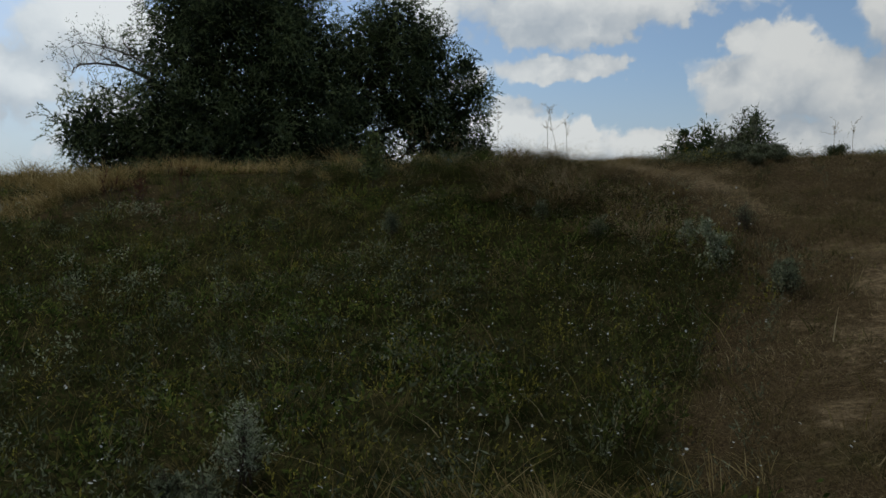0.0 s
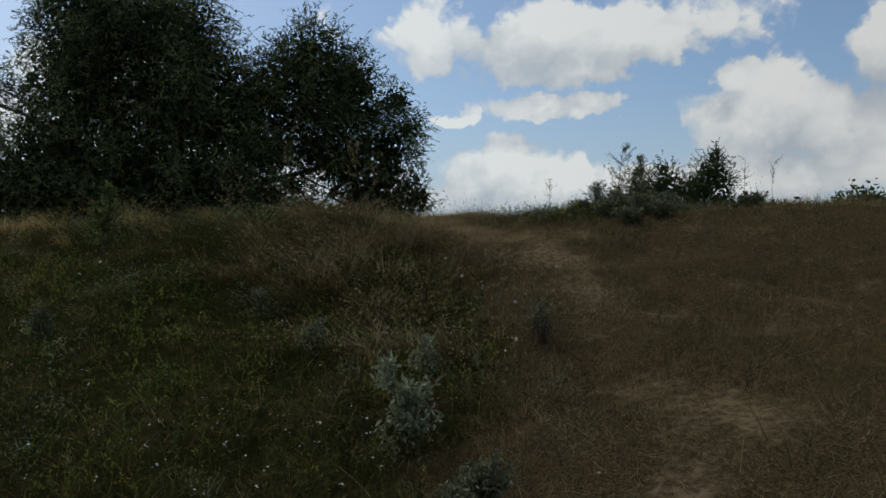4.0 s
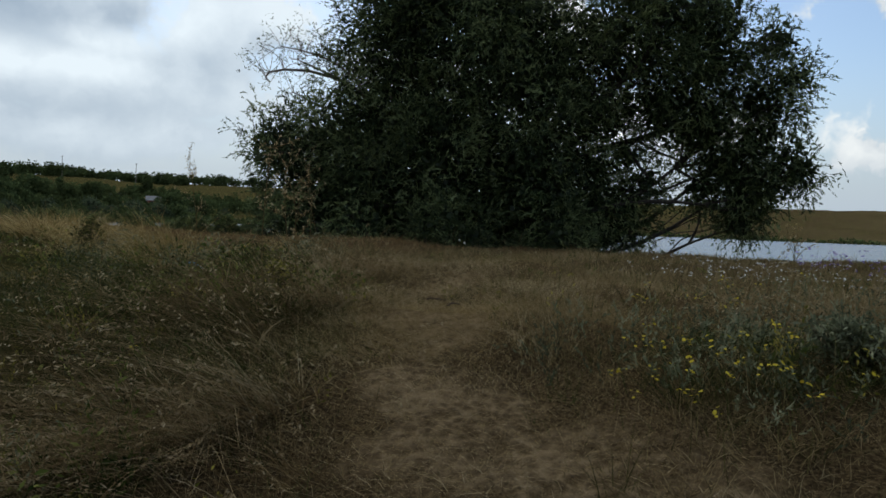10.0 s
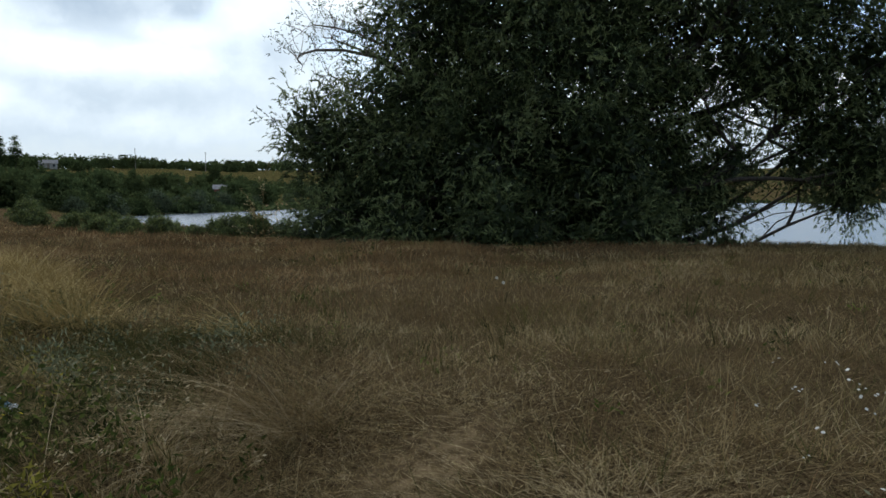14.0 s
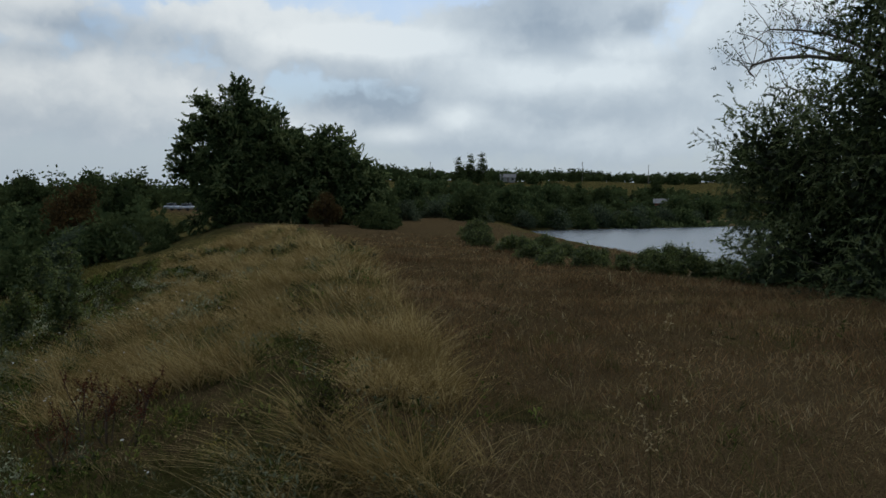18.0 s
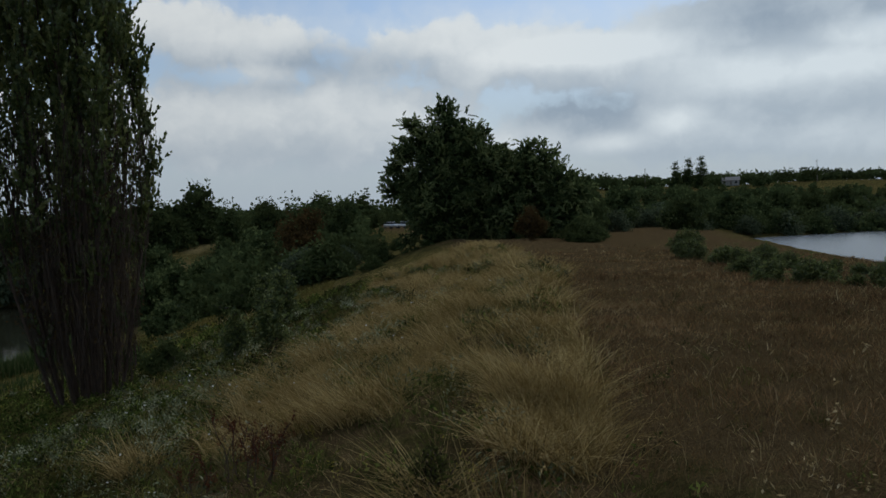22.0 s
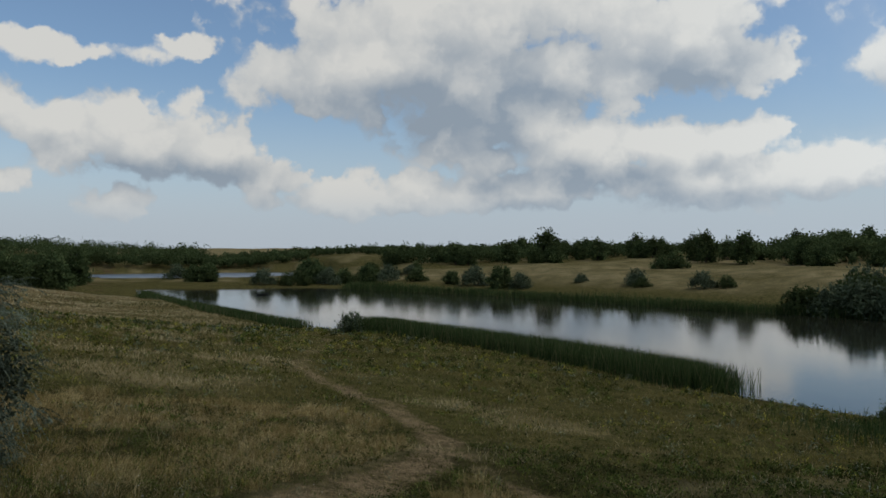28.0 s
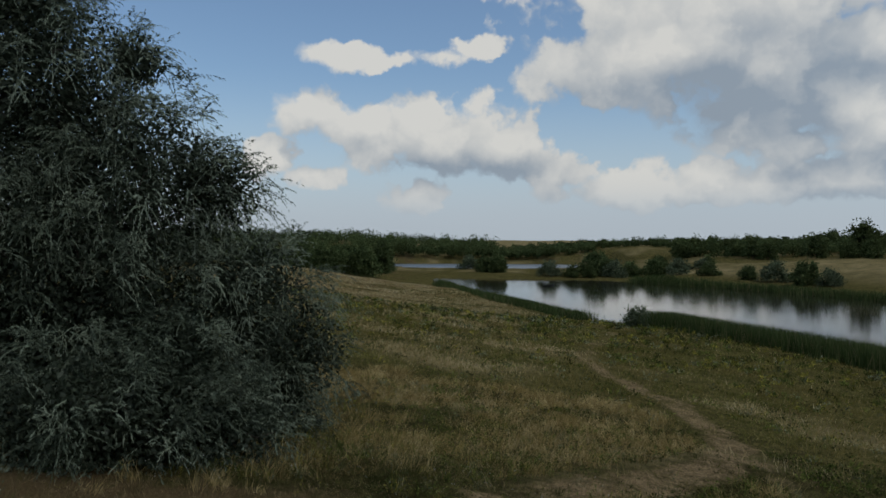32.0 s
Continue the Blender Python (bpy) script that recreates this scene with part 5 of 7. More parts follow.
def tree(name, base, lobes, label, category, leaf_mat, bark_mat, per_area, per, spread, length, width, hang, thick, seed, depth=1.0, towards=(0, 1), droop=1.0, share=0.35, twig=0.012, group="", inner=0.62, core=9.0, arching=None, reach_spread=0.15):
    r = rng(seed)
    root = thing(name, base, label, category, group)
    lobes = np.asarray(lobes, float) - (*base, 0)
    centres, home = clumps_in(lobes, per_area, seed, depth, towards, inner)
    floor = land(centres[:, 0] + base[0], centres[:, 1] + base[1]) - base[2]
    centres[:, 2] = np.maximum(centres[:, 2], floor + 0.15)
    stems, twigs = skeleton_lines((0, 0, -0.15), lobes, centres, home, r, thick, twig, share)
    part("trunk", mesh_of("trunk", *tubes(stems, 8), bark_mat, smooth=True), root)
    if twigs:
        part("branchwork", mesh_of("branchwork", *tubes(twigs, 4), bark_mat), root)
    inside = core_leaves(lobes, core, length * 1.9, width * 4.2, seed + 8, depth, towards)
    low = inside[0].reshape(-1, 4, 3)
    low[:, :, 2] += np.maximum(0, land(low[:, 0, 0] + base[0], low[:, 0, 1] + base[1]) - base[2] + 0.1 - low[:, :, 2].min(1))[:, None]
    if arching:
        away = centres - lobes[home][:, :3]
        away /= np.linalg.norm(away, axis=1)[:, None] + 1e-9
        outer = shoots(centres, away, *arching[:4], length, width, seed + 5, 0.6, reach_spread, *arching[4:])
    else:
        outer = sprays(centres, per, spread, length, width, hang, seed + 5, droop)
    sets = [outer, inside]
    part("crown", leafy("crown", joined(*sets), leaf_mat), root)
    return root


def at_ground(x, y, sink=0.0):
    return (float(x), float(y), float(land(x, y)) - sink)


# the wide old willow on the upper shore
WILLOW_HIGH = [(-7.2, 38.1, 2.3, 0.8), (-7.8, 37.8, 3.5, 0.7), (-6.9, 38.2, 5.4, 1.2), (-5.0, 39.1, 4.6, 1.1), (-8.7, 37.4, 4.8, 1.2), (-8.8, 37.3, 2.8, 1.1), (-3.9, 39.6, 0.9, 0.6), (-1.9, 40.5, 2.9, 0.6), (-5.2, 39.0, 2.1, 0.7), (-3.6, 39.8, 1.5, 1.0), (-3.0, 40.1, 2.4, 1.1), (-3.4, 40.0, 4.0, 1.1), (-4.1, 39.6, 2.7, 1.3), (-2.1, 40.6, 3.3, 1.0), (-3.9, 39.7, 1.7, 0.7), (-4.7, 39.4, 3.2, 0.9), (-3.2, 40.0, 5.6, 1.5), (-2.9, 40.2, 7.9, 0.9), (-2.2, 40.5, 6.6, 0.7), (-5.2, 39.1, 7.4, 2.0), (-5.7, 38.8, 5.0, 1.8), (-7.9, 37.8, 7.5, 2.8), (-10.9, 36.4, 7.4, 2.8), (-13.6, 35.0, 8.1, 3.3), (-16.2, 33.7, 7.0, 2.4), (-14.6, 34.9, 10.8, 3.0), (-12.2, 35.9, 10.4, 2.0), (-6.6, 37.4, 9.3, 2.0), (-15.8, 33.9, 9.7, 2.5), (-4.9, 39.2, 8.8, 1.3)]
WILLOW_LOW = [(-17.4, 29.5, 0.0, 1.1), (-14.8, 30.0, 0.0, 1.2), (-11.4, 30.8, 0.0, 1.3), (-8.6, 32.8, 0.0, 1.2), (-13.2, 33.2, 2.6, 2.2), (-16.0, 32.2, 2.2, 1.9), (-10.0, 34.2, 2.4, 2.0), (-17.5, 33.2, 0.2, 1.6), (-14.7, 34.5, 0.3, 1.8), (-11.6, 36.0, 0.3, 1.8), (-9.2, 37.1, 0.4, 1.4), (-19.3, 32.2, 0.1, 1.2), (-11.6, 35.9, 4.8, 3.6), (-15.0, 34.3, 4.1, 2.8), (-17.2, 33.2, 4.1, 2.4), (-19.1, 32.3, 3.0, 2.0), (-20.3, 31.7, 3.4, 1.3), (-19.0, 32.3, 0.9, 1.9), (-16.3, 33.7, 1.2, 2.3), (-13.1, 35.2, 1.7, 2.5), (-10.1, 36.7, 1.5, 2.5), (-8.1, 37.6, 1.1, 1.7)]


def willow():
    base = at_ground(-11.8, 36.0)
    root = tree("willow_tree", base, WILLOW_HIGH + WILLOW_LOW, "broad dark green old willow on the pond's shore", "tree", WILLOW_LEAF, BARK, 1.25, 52, 0.50, 0.15, 0.040, 0.9, 0.24, 101, 1.3, (-0.43, 0.9), 1.2, 0.2, 0.014, core=27.0, arching=(14, 13, 0.62, 0.22), reach_spread=0.28)
    r = rng(108)
    # half-dead limb with bare twigs on the flank
    lines, spots = [], []
    start = np.array([-15.5, 34.2, 3.6]) - base
    for tip in ((-19.7, 32.0, 6.9), (-20.3, 31.7, 7.4), (-18.8, 32.4, 7.5), (-20.8, 31.6, 6.0), (-19.9, 32.1, 5.6)):
        main = limb(start, np.array(tip) - base, 0.09, 0.025, r, 0.08, 0.05, 9)
        lines.append(main)
        for _ in range(26):
            a = main[0][r.randint(3, 9)]
            b = a + r.normal(size=3) * 0.55 + (-0.25, -0.05, 0.45)
            lines.append(limb(a, b, 0.014, 0.005, r, 0.12, 0.0, 5))
            spots.append(b)
    part("dead_limb", mesh_of("dead_limb", *tubes(lines, 5), PALE_BARK), root, "bare grey half-dead limb")
    part("thin_foliage", leafy("thin_foliage", sprays(np.array(spots), 12, 0.35, 0.17, 0.04, 0.5, 109), WILLOW_LEAF), root)
    # the bowed limb that shows in the gap on the pond side
    bow = [limb(np.array([-10.6, 36.8, 2.6]) - base, np.array([-6.6, 38.6, 4.4]) - base, 0.17, 0.11, r, 0.02, 0.06, 9), limb(np.array([-6.6, 38.6, 4.4]) - base, np.array([-4.2, 39.8, 7.2]) - base, 0.11, 0.04, r, 0.03, 0.05, 9), limb(np.array([-6.6, 38.6, 4.4]) - base, np.array([-3.6, 40.0, 3.2]) - base, 0.08, 0.03, r, 0.04, 0.12, 9), limb(np.array([-7.6, 38.2, 4.1]) - base, np.array([-4.6, 39.5, 2.2]) - base, 0.06, 0.02, r, 0.05, 0.14, 9)]
    part("bowed_limb", mesh_of("bowed_limb", *tubes(bow, 7), BARK, smooth=True), root)


willow()


def poplar(name, base, height, radius, stems, seed, label, per, leaf, bare=0.34, group="", lean=0.0, twiggy=100):
    """Column of steep stems: brown bare twigs below, leaves above."""
    r = rng(seed)
    root = thing(name, base, label, "tree", group)
    lines, twigs, spots, dead = [], [], [], []
    for k in range(stems):
        a, rad = 2.4 * k, radius * math.sqrt((k + 0.5) / stems)
        tall = height * (1.0 - 0.32 * (rad / radius) ** 2 * r.uniform(0.5, 1.2)) * r.uniform(0.92, 1.0)
        t = np.linspace(0, 1, 15)
        swell = rad * (0.32 + 0.68 * np.sin(np.clip(t * 1.9, 0, 1.57))) * (1 - 0.45 * np.clip(t - 0.6, 0, 1) / 0.4)
        p = np.stack([np.cos(a + 0.2 * t) * swell, np.sin(a + 0.2 * t) * swell, tall * t - 0.2], 1) + np.cumsum(r.normal(size=(15, 3)) * (0.12, 0.12, 0), axis=0) * t[:, None]
        p[:, 1] += lean * t
        lines.append((p, np.linspace(0.075 if k > 3 else 0.15, 0.012, 15)))
        for _ in range(twiggy):
            f = r.uniform(0.08, 1.0)
            q = np.array([np.interp(f, t, p[:, c]) for c in range(3)])
            d = np.array([math.cos(a), math.sin(a), 0]) * r.uniform(-0.15, 0.5) + r.normal(size=3) * 0.16
            tip = q + d + np.array([0, 0, r.uniform(0.8, 1.7)])
            twigs.append(limb(q, tip, 0.018, 0.006, r, 0.05, 0, 4))
            low = f < bare + 0.14 * r.normal()
            (dead if low else spots).append(tip)
            if not low:
                spots.append(q + (tip - q) * 0.55)
    for _ in range(int(stems * twiggy * 0.9)):
        a, f = r.uniform(0, 6.283), r.uniform(0.02, bare)
        d = radius * r.uniform(0.45, 0.95) * (0.5 + f)
        q = np.array([math.cos(a) * d, math.sin(a) * d, height * f])
        twigs.append(limb(q, q + (r.normal() * 0.12, r.normal() * 0.12, r.uniform(1.0, 2.2)), 0.016, 0.006, r, 0.04, 0, 4))
    part("trunk", mesh_of("trunk", *tubes(lines, 7), TWIG_BARK, smooth=True), root)
    part("twig_mass", mesh_of("twig_mass", *tubes(twigs, 3), TWIG_BARK), root, "bare brown upright twigs")
    tagged(root.children[-1], kind="stuff")
    tips = np.array(spots)
    part("crown", leafy("crown", shoots(tips, np.tile((0.0, 0.0, 1.3), (len(tips), 1)), 3, per, 0.85, -0.1, leaf, leaf * 0.62, seed + 3, 0.35, 0.14), POPLAR_LEAF), root)
    if dead:
        part("withered_foliage", leafy("withered_foliage", sprays(np.array(dead), 5, 0.45, leaf * 0.8, leaf * 0.4, 0.4, seed + 4), RED_LEAF), root, "sparse reddish withered leaves")
    return root


poplar("poplar_tree", at_ground(-33.2, 3.4, 0.1), 27.0, 3.5, 20, 120, "tall column-shaped poplar with a bare brown lower half", 13, 0.19, 0.36, lean=-1.5)

# silver-leaved tree beside the footpath's foot
OLEASTER = [(0.9, -2.3, -1.9, 1.1), (2.2, -1.9, -1.7, 1.4), (3.6, -1.3, -1.4, 1.6), (2.4, -3.0, -0.8, 1.6), (0.9, -5.5, -2.6, 1.6), (2.6, -4.9, -3.0, 1.8), (4.4, -4.2, -3.2, 2.0), (5.5, -3.9, 5.2, 2.5), (3.6, -4.6, 5.8, 0.8), (4.0, -4.4, 3.1, 2.6), (2.0, -5.1, 3.1, 1.3), (1.4, -5.4, 0.7, 1.8), (3.4, -4.6, -0.3, 2.7), (5.5, -3.9, 1.0, 3.2), (1.5, -5.3, -1.7, 1.9), (0.3, -5.7, -0.7, 1.5), (4.0, -4.4, -1.9, 2.2), (7.4, -3.2, 3.3, 3.0), (7.4, -3.2, -0.2, 3.0), (6.0, -3.7, 7.1, 1.8)]
tree("silver_tree", at_ground(3.2, -4.8, 0.1), OLEASTER, "silver-grey narrow-leaved tree with drooping sprays", "tree", SILVER_LEAF, BARK, 1.3, 56, 0.36, 0.072, 0.017, 0.8, 0.12, 131, 1.0, (0.35, -0.93), 1.9, 0.15, 0.010, core=150.0, arching=(17, 30, 0.66, 0.42, 0.5), reach_spread=0.12)

# trees standing on the far part of the dam
DAM_TREE = [(-73.8, 22.8, 10.0, 1.9), (-73.9, 22.2, 12.0, 0.8), (-74.3, 19.3, 10.6, 0.7), (-74.8, 17.6, 6.7, 0.8), (-73.6, 24.4, 9.4, 1.0), (-73.6, 24.2, 7.3, 3.0), (-74.0, 21.7, 6.0, 3.4), (-74.3, 20.3, 9.0, 1.5), (-74.7, 18.6, 8.1, 1.0), (-74.9, 17.8, 5.0, 1.3), (-73.9, 22.6, 2.9, 4.6)]
DAM_TREE_2 = [(-72.2, 26.5, 6.0, 2.4), (-71.7, 28.6, 5.0, 2.6), (-71.4, 30.6, 6.6, 1.6), (-71.5, 29.4, 7.4, 0.9), (-71.2, 32.2, 5.2, 1.5), (-71.0, 33.6, 3.6, 1.6), (-71.7, 28.4, 2.2, 3.6), (-70.9, 32.5, 2.0, 2.3)]
tree("ash_tree", at_ground(-74.0, 22.5, 0.1), DAM_TREE, "dark green spreading tree on the dam", "tree", ASH_LEAF, BARK, 1.0, 26, 0.75, 0.27, 0.15, 0.2, 0.22, 141, 1.1, (-1, 0.2), 1.1, 0.2, 0.03, core=6.0, arching=(8, 14, 0.8, 0.05), reach_spread=0.25)
tree("ash_tree", at_ground(-71.2, 29.4, 0.1), DAM_TREE_2, "dark green bushy tree on the dam", "tree", ASH_LEAF, BARK, 1.0, 26, 0.75, 0.27, 0.15, 0.2, 0.2, 151, 1.1, (-1, 0.2), 1.1, 0.2, 0.03, core=6.0, arching=(8, 14, 0.8, 0.12), reach_spread=0.25)


# ---------------------------------------------------------------- repeated trees and bushes
def lobes_of(seed, tall, wide, count, size):
    """An uneven crown: lobes heaped within a rounded outline."""
    r, out = rng(seed), []
    for k in range(count):
        f = (k + 0.5) / count
        z = tall * (0.12 + 0.72 * f)
        reach = wide * math.sqrt(max(0.05, 1 - abs(2 * f - 0.75) ** 1.7 / 1.9)) * r.uniform(0.25, 0.85)
        a = 2.4 * k + r.uniform(-0.5, 0.5)
        out.append((reach * math.cos(a), reach * math.sin(a), z, size * r.uniform(0.6, 1.2) * (1.15 - 0.28 * f)))
    return out


def small_tree(name, lobes, label, category, mat, seed, per_area=2.0, per=12, length=0.42, width=0.28, thick=0.12, group="", fill=0.35):
    """A tree at the origin, to be copied."""
    r = rng(seed)
    root = thing(name, (0, 0, 0), label, category, group)
    lobes = np.asarray(lobes, float)
    centres, home = clumps_in(lobes, per_area, seed)
    centres[:, 2] = np.maximum(centres[:, 2], 0.2)
    stems, twigs = skeleton_lines((0, 0, -0.4), lobes, centres, home, r, thick, 0.03, 0.08)
    part("trunk", mesh_of("trunk", *tubes(stems + twigs, 5), BARK), root)
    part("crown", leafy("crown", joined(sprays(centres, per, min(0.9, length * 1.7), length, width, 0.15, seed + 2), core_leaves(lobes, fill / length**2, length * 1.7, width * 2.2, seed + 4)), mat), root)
    return root


def scatter(seed, count, box, clear=4.0, dam_clear=5.0):
    """Places on dry land within a box of the plan."""
    r, found = rng(seed), []
    while len(found) < count:
        x, y = r.uniform(box[0], box[1]), r.uniform(box[2], box[3])
        p = (np.array([x]), np.array([y]))
        if min(shore_distance(*p, ring)[0] for ring in (LOWER_POND, UPPER_POND, FAR_POND)) < clear:
            continue
        if -dam_clear < dam_edge(x) - y < dam_clear and -185 < x < 20:
            continue
        found.append((x, y))
    return found


ROUND_TREE = small_tree("broadleaf_tree", lobes_of(61, 8.6, 3.5, 22, 1.35), "dark green far-off broadleaf tree", "tree", TREE_LEAF, 201, 0.55, 10, 0.62, 0.40, group="far trees")
WIDE_TREE = small_tree("broadleaf_tree", lobes_of(62, 6.6, 4.6, 24, 1.35), "low wide dark green broadleaf tree", "tree", TREE_LEAF, 202, 0.55, 10, 0.62, 0.40, group="far trees")
TALL_TREE = small_tree("slender_tree", [(0, 0, 3.2, 1.5), (0.4, 0.3, 5.6, 1.7), (-0.4, -0.2, 8.2, 1.5), (0.2, 0.1, 10.6, 1.15), (0.0, 0.0, 12.6, 0.8), (0.9, -0.3, 7.0, 1.0), (-1.0, 0.4, 5.0, 1.1)], "slender dark far-off poplar", "tree", TREE_LEAF, 203, 0.9, 12, 0.5, 0.32, group="far trees")
PALE_BUSH = small_tree("willow_bush", [(0, 0, 1.7, 1.2), (-1.4, 0.4, 1.1, 0.9), (1.5, -0.2, 1.2, 1.0), (0.2, 1.3, 1.0, 1.0), (0.5, -0.9, 2.5, 0.7), (-0.6, -1.2, 0.9, 0.9), (-0.5, 0.3, 2.7, 0.55), (1.1, 0.8, 2.0, 0.7), (2.2, 0.2, 0.8, 0.7), (-2.1, -0.3, 0.7, 0.7)], "rounded grey-green willow bush", "bush", PALE_LEAF, 204, 1.5, 14, 0.36, 0.17, 0.09, "far bushes")
DARK_BUSH = small_tree("hedge_bush", [(0, 0, 1.5, 1.0), (-1.3, 0.3, 1.0, 0.9), (1.4, -0.2, 1.1, 0.9), (0.2, 1.2, 1.0, 0.9), (0.1, -1.2, 0.8, 0.9), (0.5, 0.3, 2.3, 0.6), (-0.7, -0.2, 2.0, 0.6), (2.2, 0.4, 0.7, 0.6), (-2.1, -0.4, 0.6, 0.6)], "dense dark green bush", "bush", TREE_LEAF, 205, 1.5, 14, 0.36, 0.22, 0.08, "far bushes")
used = set()


def plant(proto, x, y, scale, turn, label="", squash=1.0):
    m = Matrix.LocRotScale(at_ground(x, y, 0.15), Euler((0, 0, turn)), (scale, scale, scale * squash))
    if proto.name not in used:
        used.add(proto.name)
        proto.matrix_basis = m
        made = proto
    else:
        made = copy_thing(proto, m)
        made.matrix_basis = m
    return tagged(made, label) if label else made


def grove(seed, count, box, protos, low, high, clear=4.0, squash=(0.85, 1.15), dam_clear=5.0):
    r = rng(seed)
    for x, y in scatter(seed, count, box, clear, dam_clear):
        plant(protos[r.randint(len(protos))], x, y, r.uniform(low, high), r.uniform(0, 6.28), squash=r.uniform(*squash))


# shrubs on the eastern shore of the upper pond
SHRUBS = [(9.3, 41.8, 2.2, 1.2), (9.9, 41.7, 3.4, 0.9), (10.2, 41.6, 1.8, 1.6), (11.1, 41.3, 3.5, 0.9), (11.4, 41.3, 2.0, 1.5), (12.5, 41.0, 3.2, 1.0), (13.3, 40.7, 4.0, 1.0), (13.2, 40.7, 2.4, 1.5), (13.5, 40.7, 4.9, 0.45), (9.8, 41.7, 4.3, 0.4), (11.0, 41.4, 4.4, 0.35)]
tree("alder_shrub", at_ground(11.7, 41.3, 0.1), SHRUBS, "dark green feathery shrub clump near the upper pond", "bush", TREE_LEAF, BARK, 4.0, 20, 0.3, 0.10, 0.04, 0.2, 0.06, 161, 1.0, (0.3, 1), 1.1, 0.2, 0.012, core=40.0, arching=(5, 14, 0.5, 0.0))
# the wooded bank west of the upper pond
grove(301, 30, (-190, -118, 48, 150), [WIDE_TREE, PALE_BUSH, PALE_BUSH], 0.5, 0.85, 5)
grove(302, 24, (-250, -165, 45, 175), [WIDE_TREE, ROUND_TREE, PALE_BUSH], 0.45, 0.75)
grove(303, 26, (-345, -285, 30, 300), [ROUND_TREE, WIDE_TREE], 0.5, 0.85)
grove(304, 14, (-112, -84, 32, 58), [DARK_BUSH, WIDE_TREE, PALE_BUSH], 0.6, 1.0, 2, dam_clear=3)
for x, y, s in ((-300, 151, 1.25), (-301, 146, 1.2), (-299, 140, 1.05)):
    plant(TALL_TREE, x, y, s, x, "paired dark trees standing above the ridge", 0.75)
grove(305, 22, (-128, -100, 48, 96), [DARK_BUSH, WIDE_TREE, PALE_BUSH], 0.6, 0.95, 3)
# low ground and woods west of the lower pond
grove(311, 30, (-150, -92, -12, 14), [ROUND_TREE, WIDE_TREE, DARK_BUSH], 0.65, 1.0, 6)
grove(312, 32, (-215, -150, -40, 14), [ROUND_TREE, WIDE_TREE], 0.8, 1.15)
grove(313, 20, (-290, -185, -130, 40), [ROUND_TREE, WIDE_TREE], 1.1, 1.6)
grove(314, 20, (-158, -142, -85, -28), [WIDE_TREE, ROUND_TREE], 1.1, 1.6, 2)
END_POPLAR = poplar("poplar_tree", (0, 0, 0), 30.0, 2.5, 6, 125, "tall dark poplar at the pond's end", 5, 0.75, 0.1, "pond-end poplars", twiggy=44)
for k, (x, y, s) in enumerate(((-144.4, -58.9, 1.02), (-145.3, -56.6, 1.04), (-146.5, -54.3, 1.05), (-147.6, -52.0, 1.02), (-140.8, -67.5, 0.80), (-142.4, -64.6, 0.84), (-143.6, -61.8, 0.88))):
    plant(END_POPLAR, x, y, s, 1.3 * k)
grove(315, 14, (-150, -128, -108, -70), [PALE_BUSH, WIDE_TREE, WIDE_TREE], 1.0, 1.5, 2)
grove(316, 14, (-98, -64, -4, 13), [DARK_BUSH, PALE_BUSH], 0.5, 1.0, 3)
# ridge and field beyond the lower pond
grove(321, 34, (-330, -215, -262, -150), [ROUND_TREE, WIDE_TREE], 0.9, 1.5, 70)
grove(322, 30, (-260, -130, -380, -300), [ROUND_TREE, WIDE_TREE], 0.9, 1.4, 40)
for x, y, s, proto in ((-114, -229, 2.1, PALE_BUSH), (-135, -196, 0.9, PALE_BUSH), (-141, -176, 1.5, PALE_BUSH), (-139, -170, 1.0, DARK_BUSH), (-145, -152, 1.4, PALE_BUSH), (-149, -148, 1.1, DARK_BUSH), (-196, -226, 2.2, DARK_BUSH), (-192, -229, 1.8, DARK_BUSH), (-148, -106, 2.6, PALE_BUSH), (-152, -100, 2.3, PALE_BUSH), (-192, -316, 1.9, ROUND_TREE)):
    plant(proto, x, y, s, x)
# causeway and the valley beyond
for k, (x, y, s) in enumerate(((-52, -286, 1.9), (-60, -283, 1.7), (-66, -281, 1.5), (-76, -282, 2.1), (-83, -284, 2.0), (-91, -279, 2.2), (-97, -272, 2.0), (-102, -254, 1.6), (-109, -238, 1.5), (-26, -376, 2.2), (-36, -374, 2.0), (-116, -214, 2.3), (-119, -206, 1.6))):
    plant((PALE_BUSH, DARK_BUSH, WIDE_TREE)[k % 3], x, y, s if k % 3 < 2 else s * 0.5, 1.7 * k)
for k, (x, y, s) in enumerate(((-131.5, -99, 2.0), (-133, -94, 2.3), (-136, -87, 2.9), (-139, -80, 3.1), (-141.5, -72, 3.0), (-143, -48, 2.6), (-139, -40, 2.4))):
    plant(PALE_BUSH, x, y, s, 0.9 * k, "tall grey-green willow on the pond's far shore")
grove(331, 16, (-125, -72, -312, -286), [WIDE_TREE, PALE_BUSH, DARK_BUSH], 0.8, 1.5, 2)
grove(332, 3, (-36, -28, -316, -308), [WIDE_TREE], 0.8, 1.1, 2)
grove(333, 44, (12, 95, -345, -245), [ROUND_TREE, WIDE_TREE], 1.1, 1.55, 4)
grove(334, 20, (55, 130, -250, -120), [ROUND_TREE, WIDE_TREE, DARK_BUSH], 0.8, 1.2)
# north-east shore and hills
grove(341, 12, (34, 70, 95, 250), [WIDE_TREE, DARK_BUSH], 0.8, 1.3)


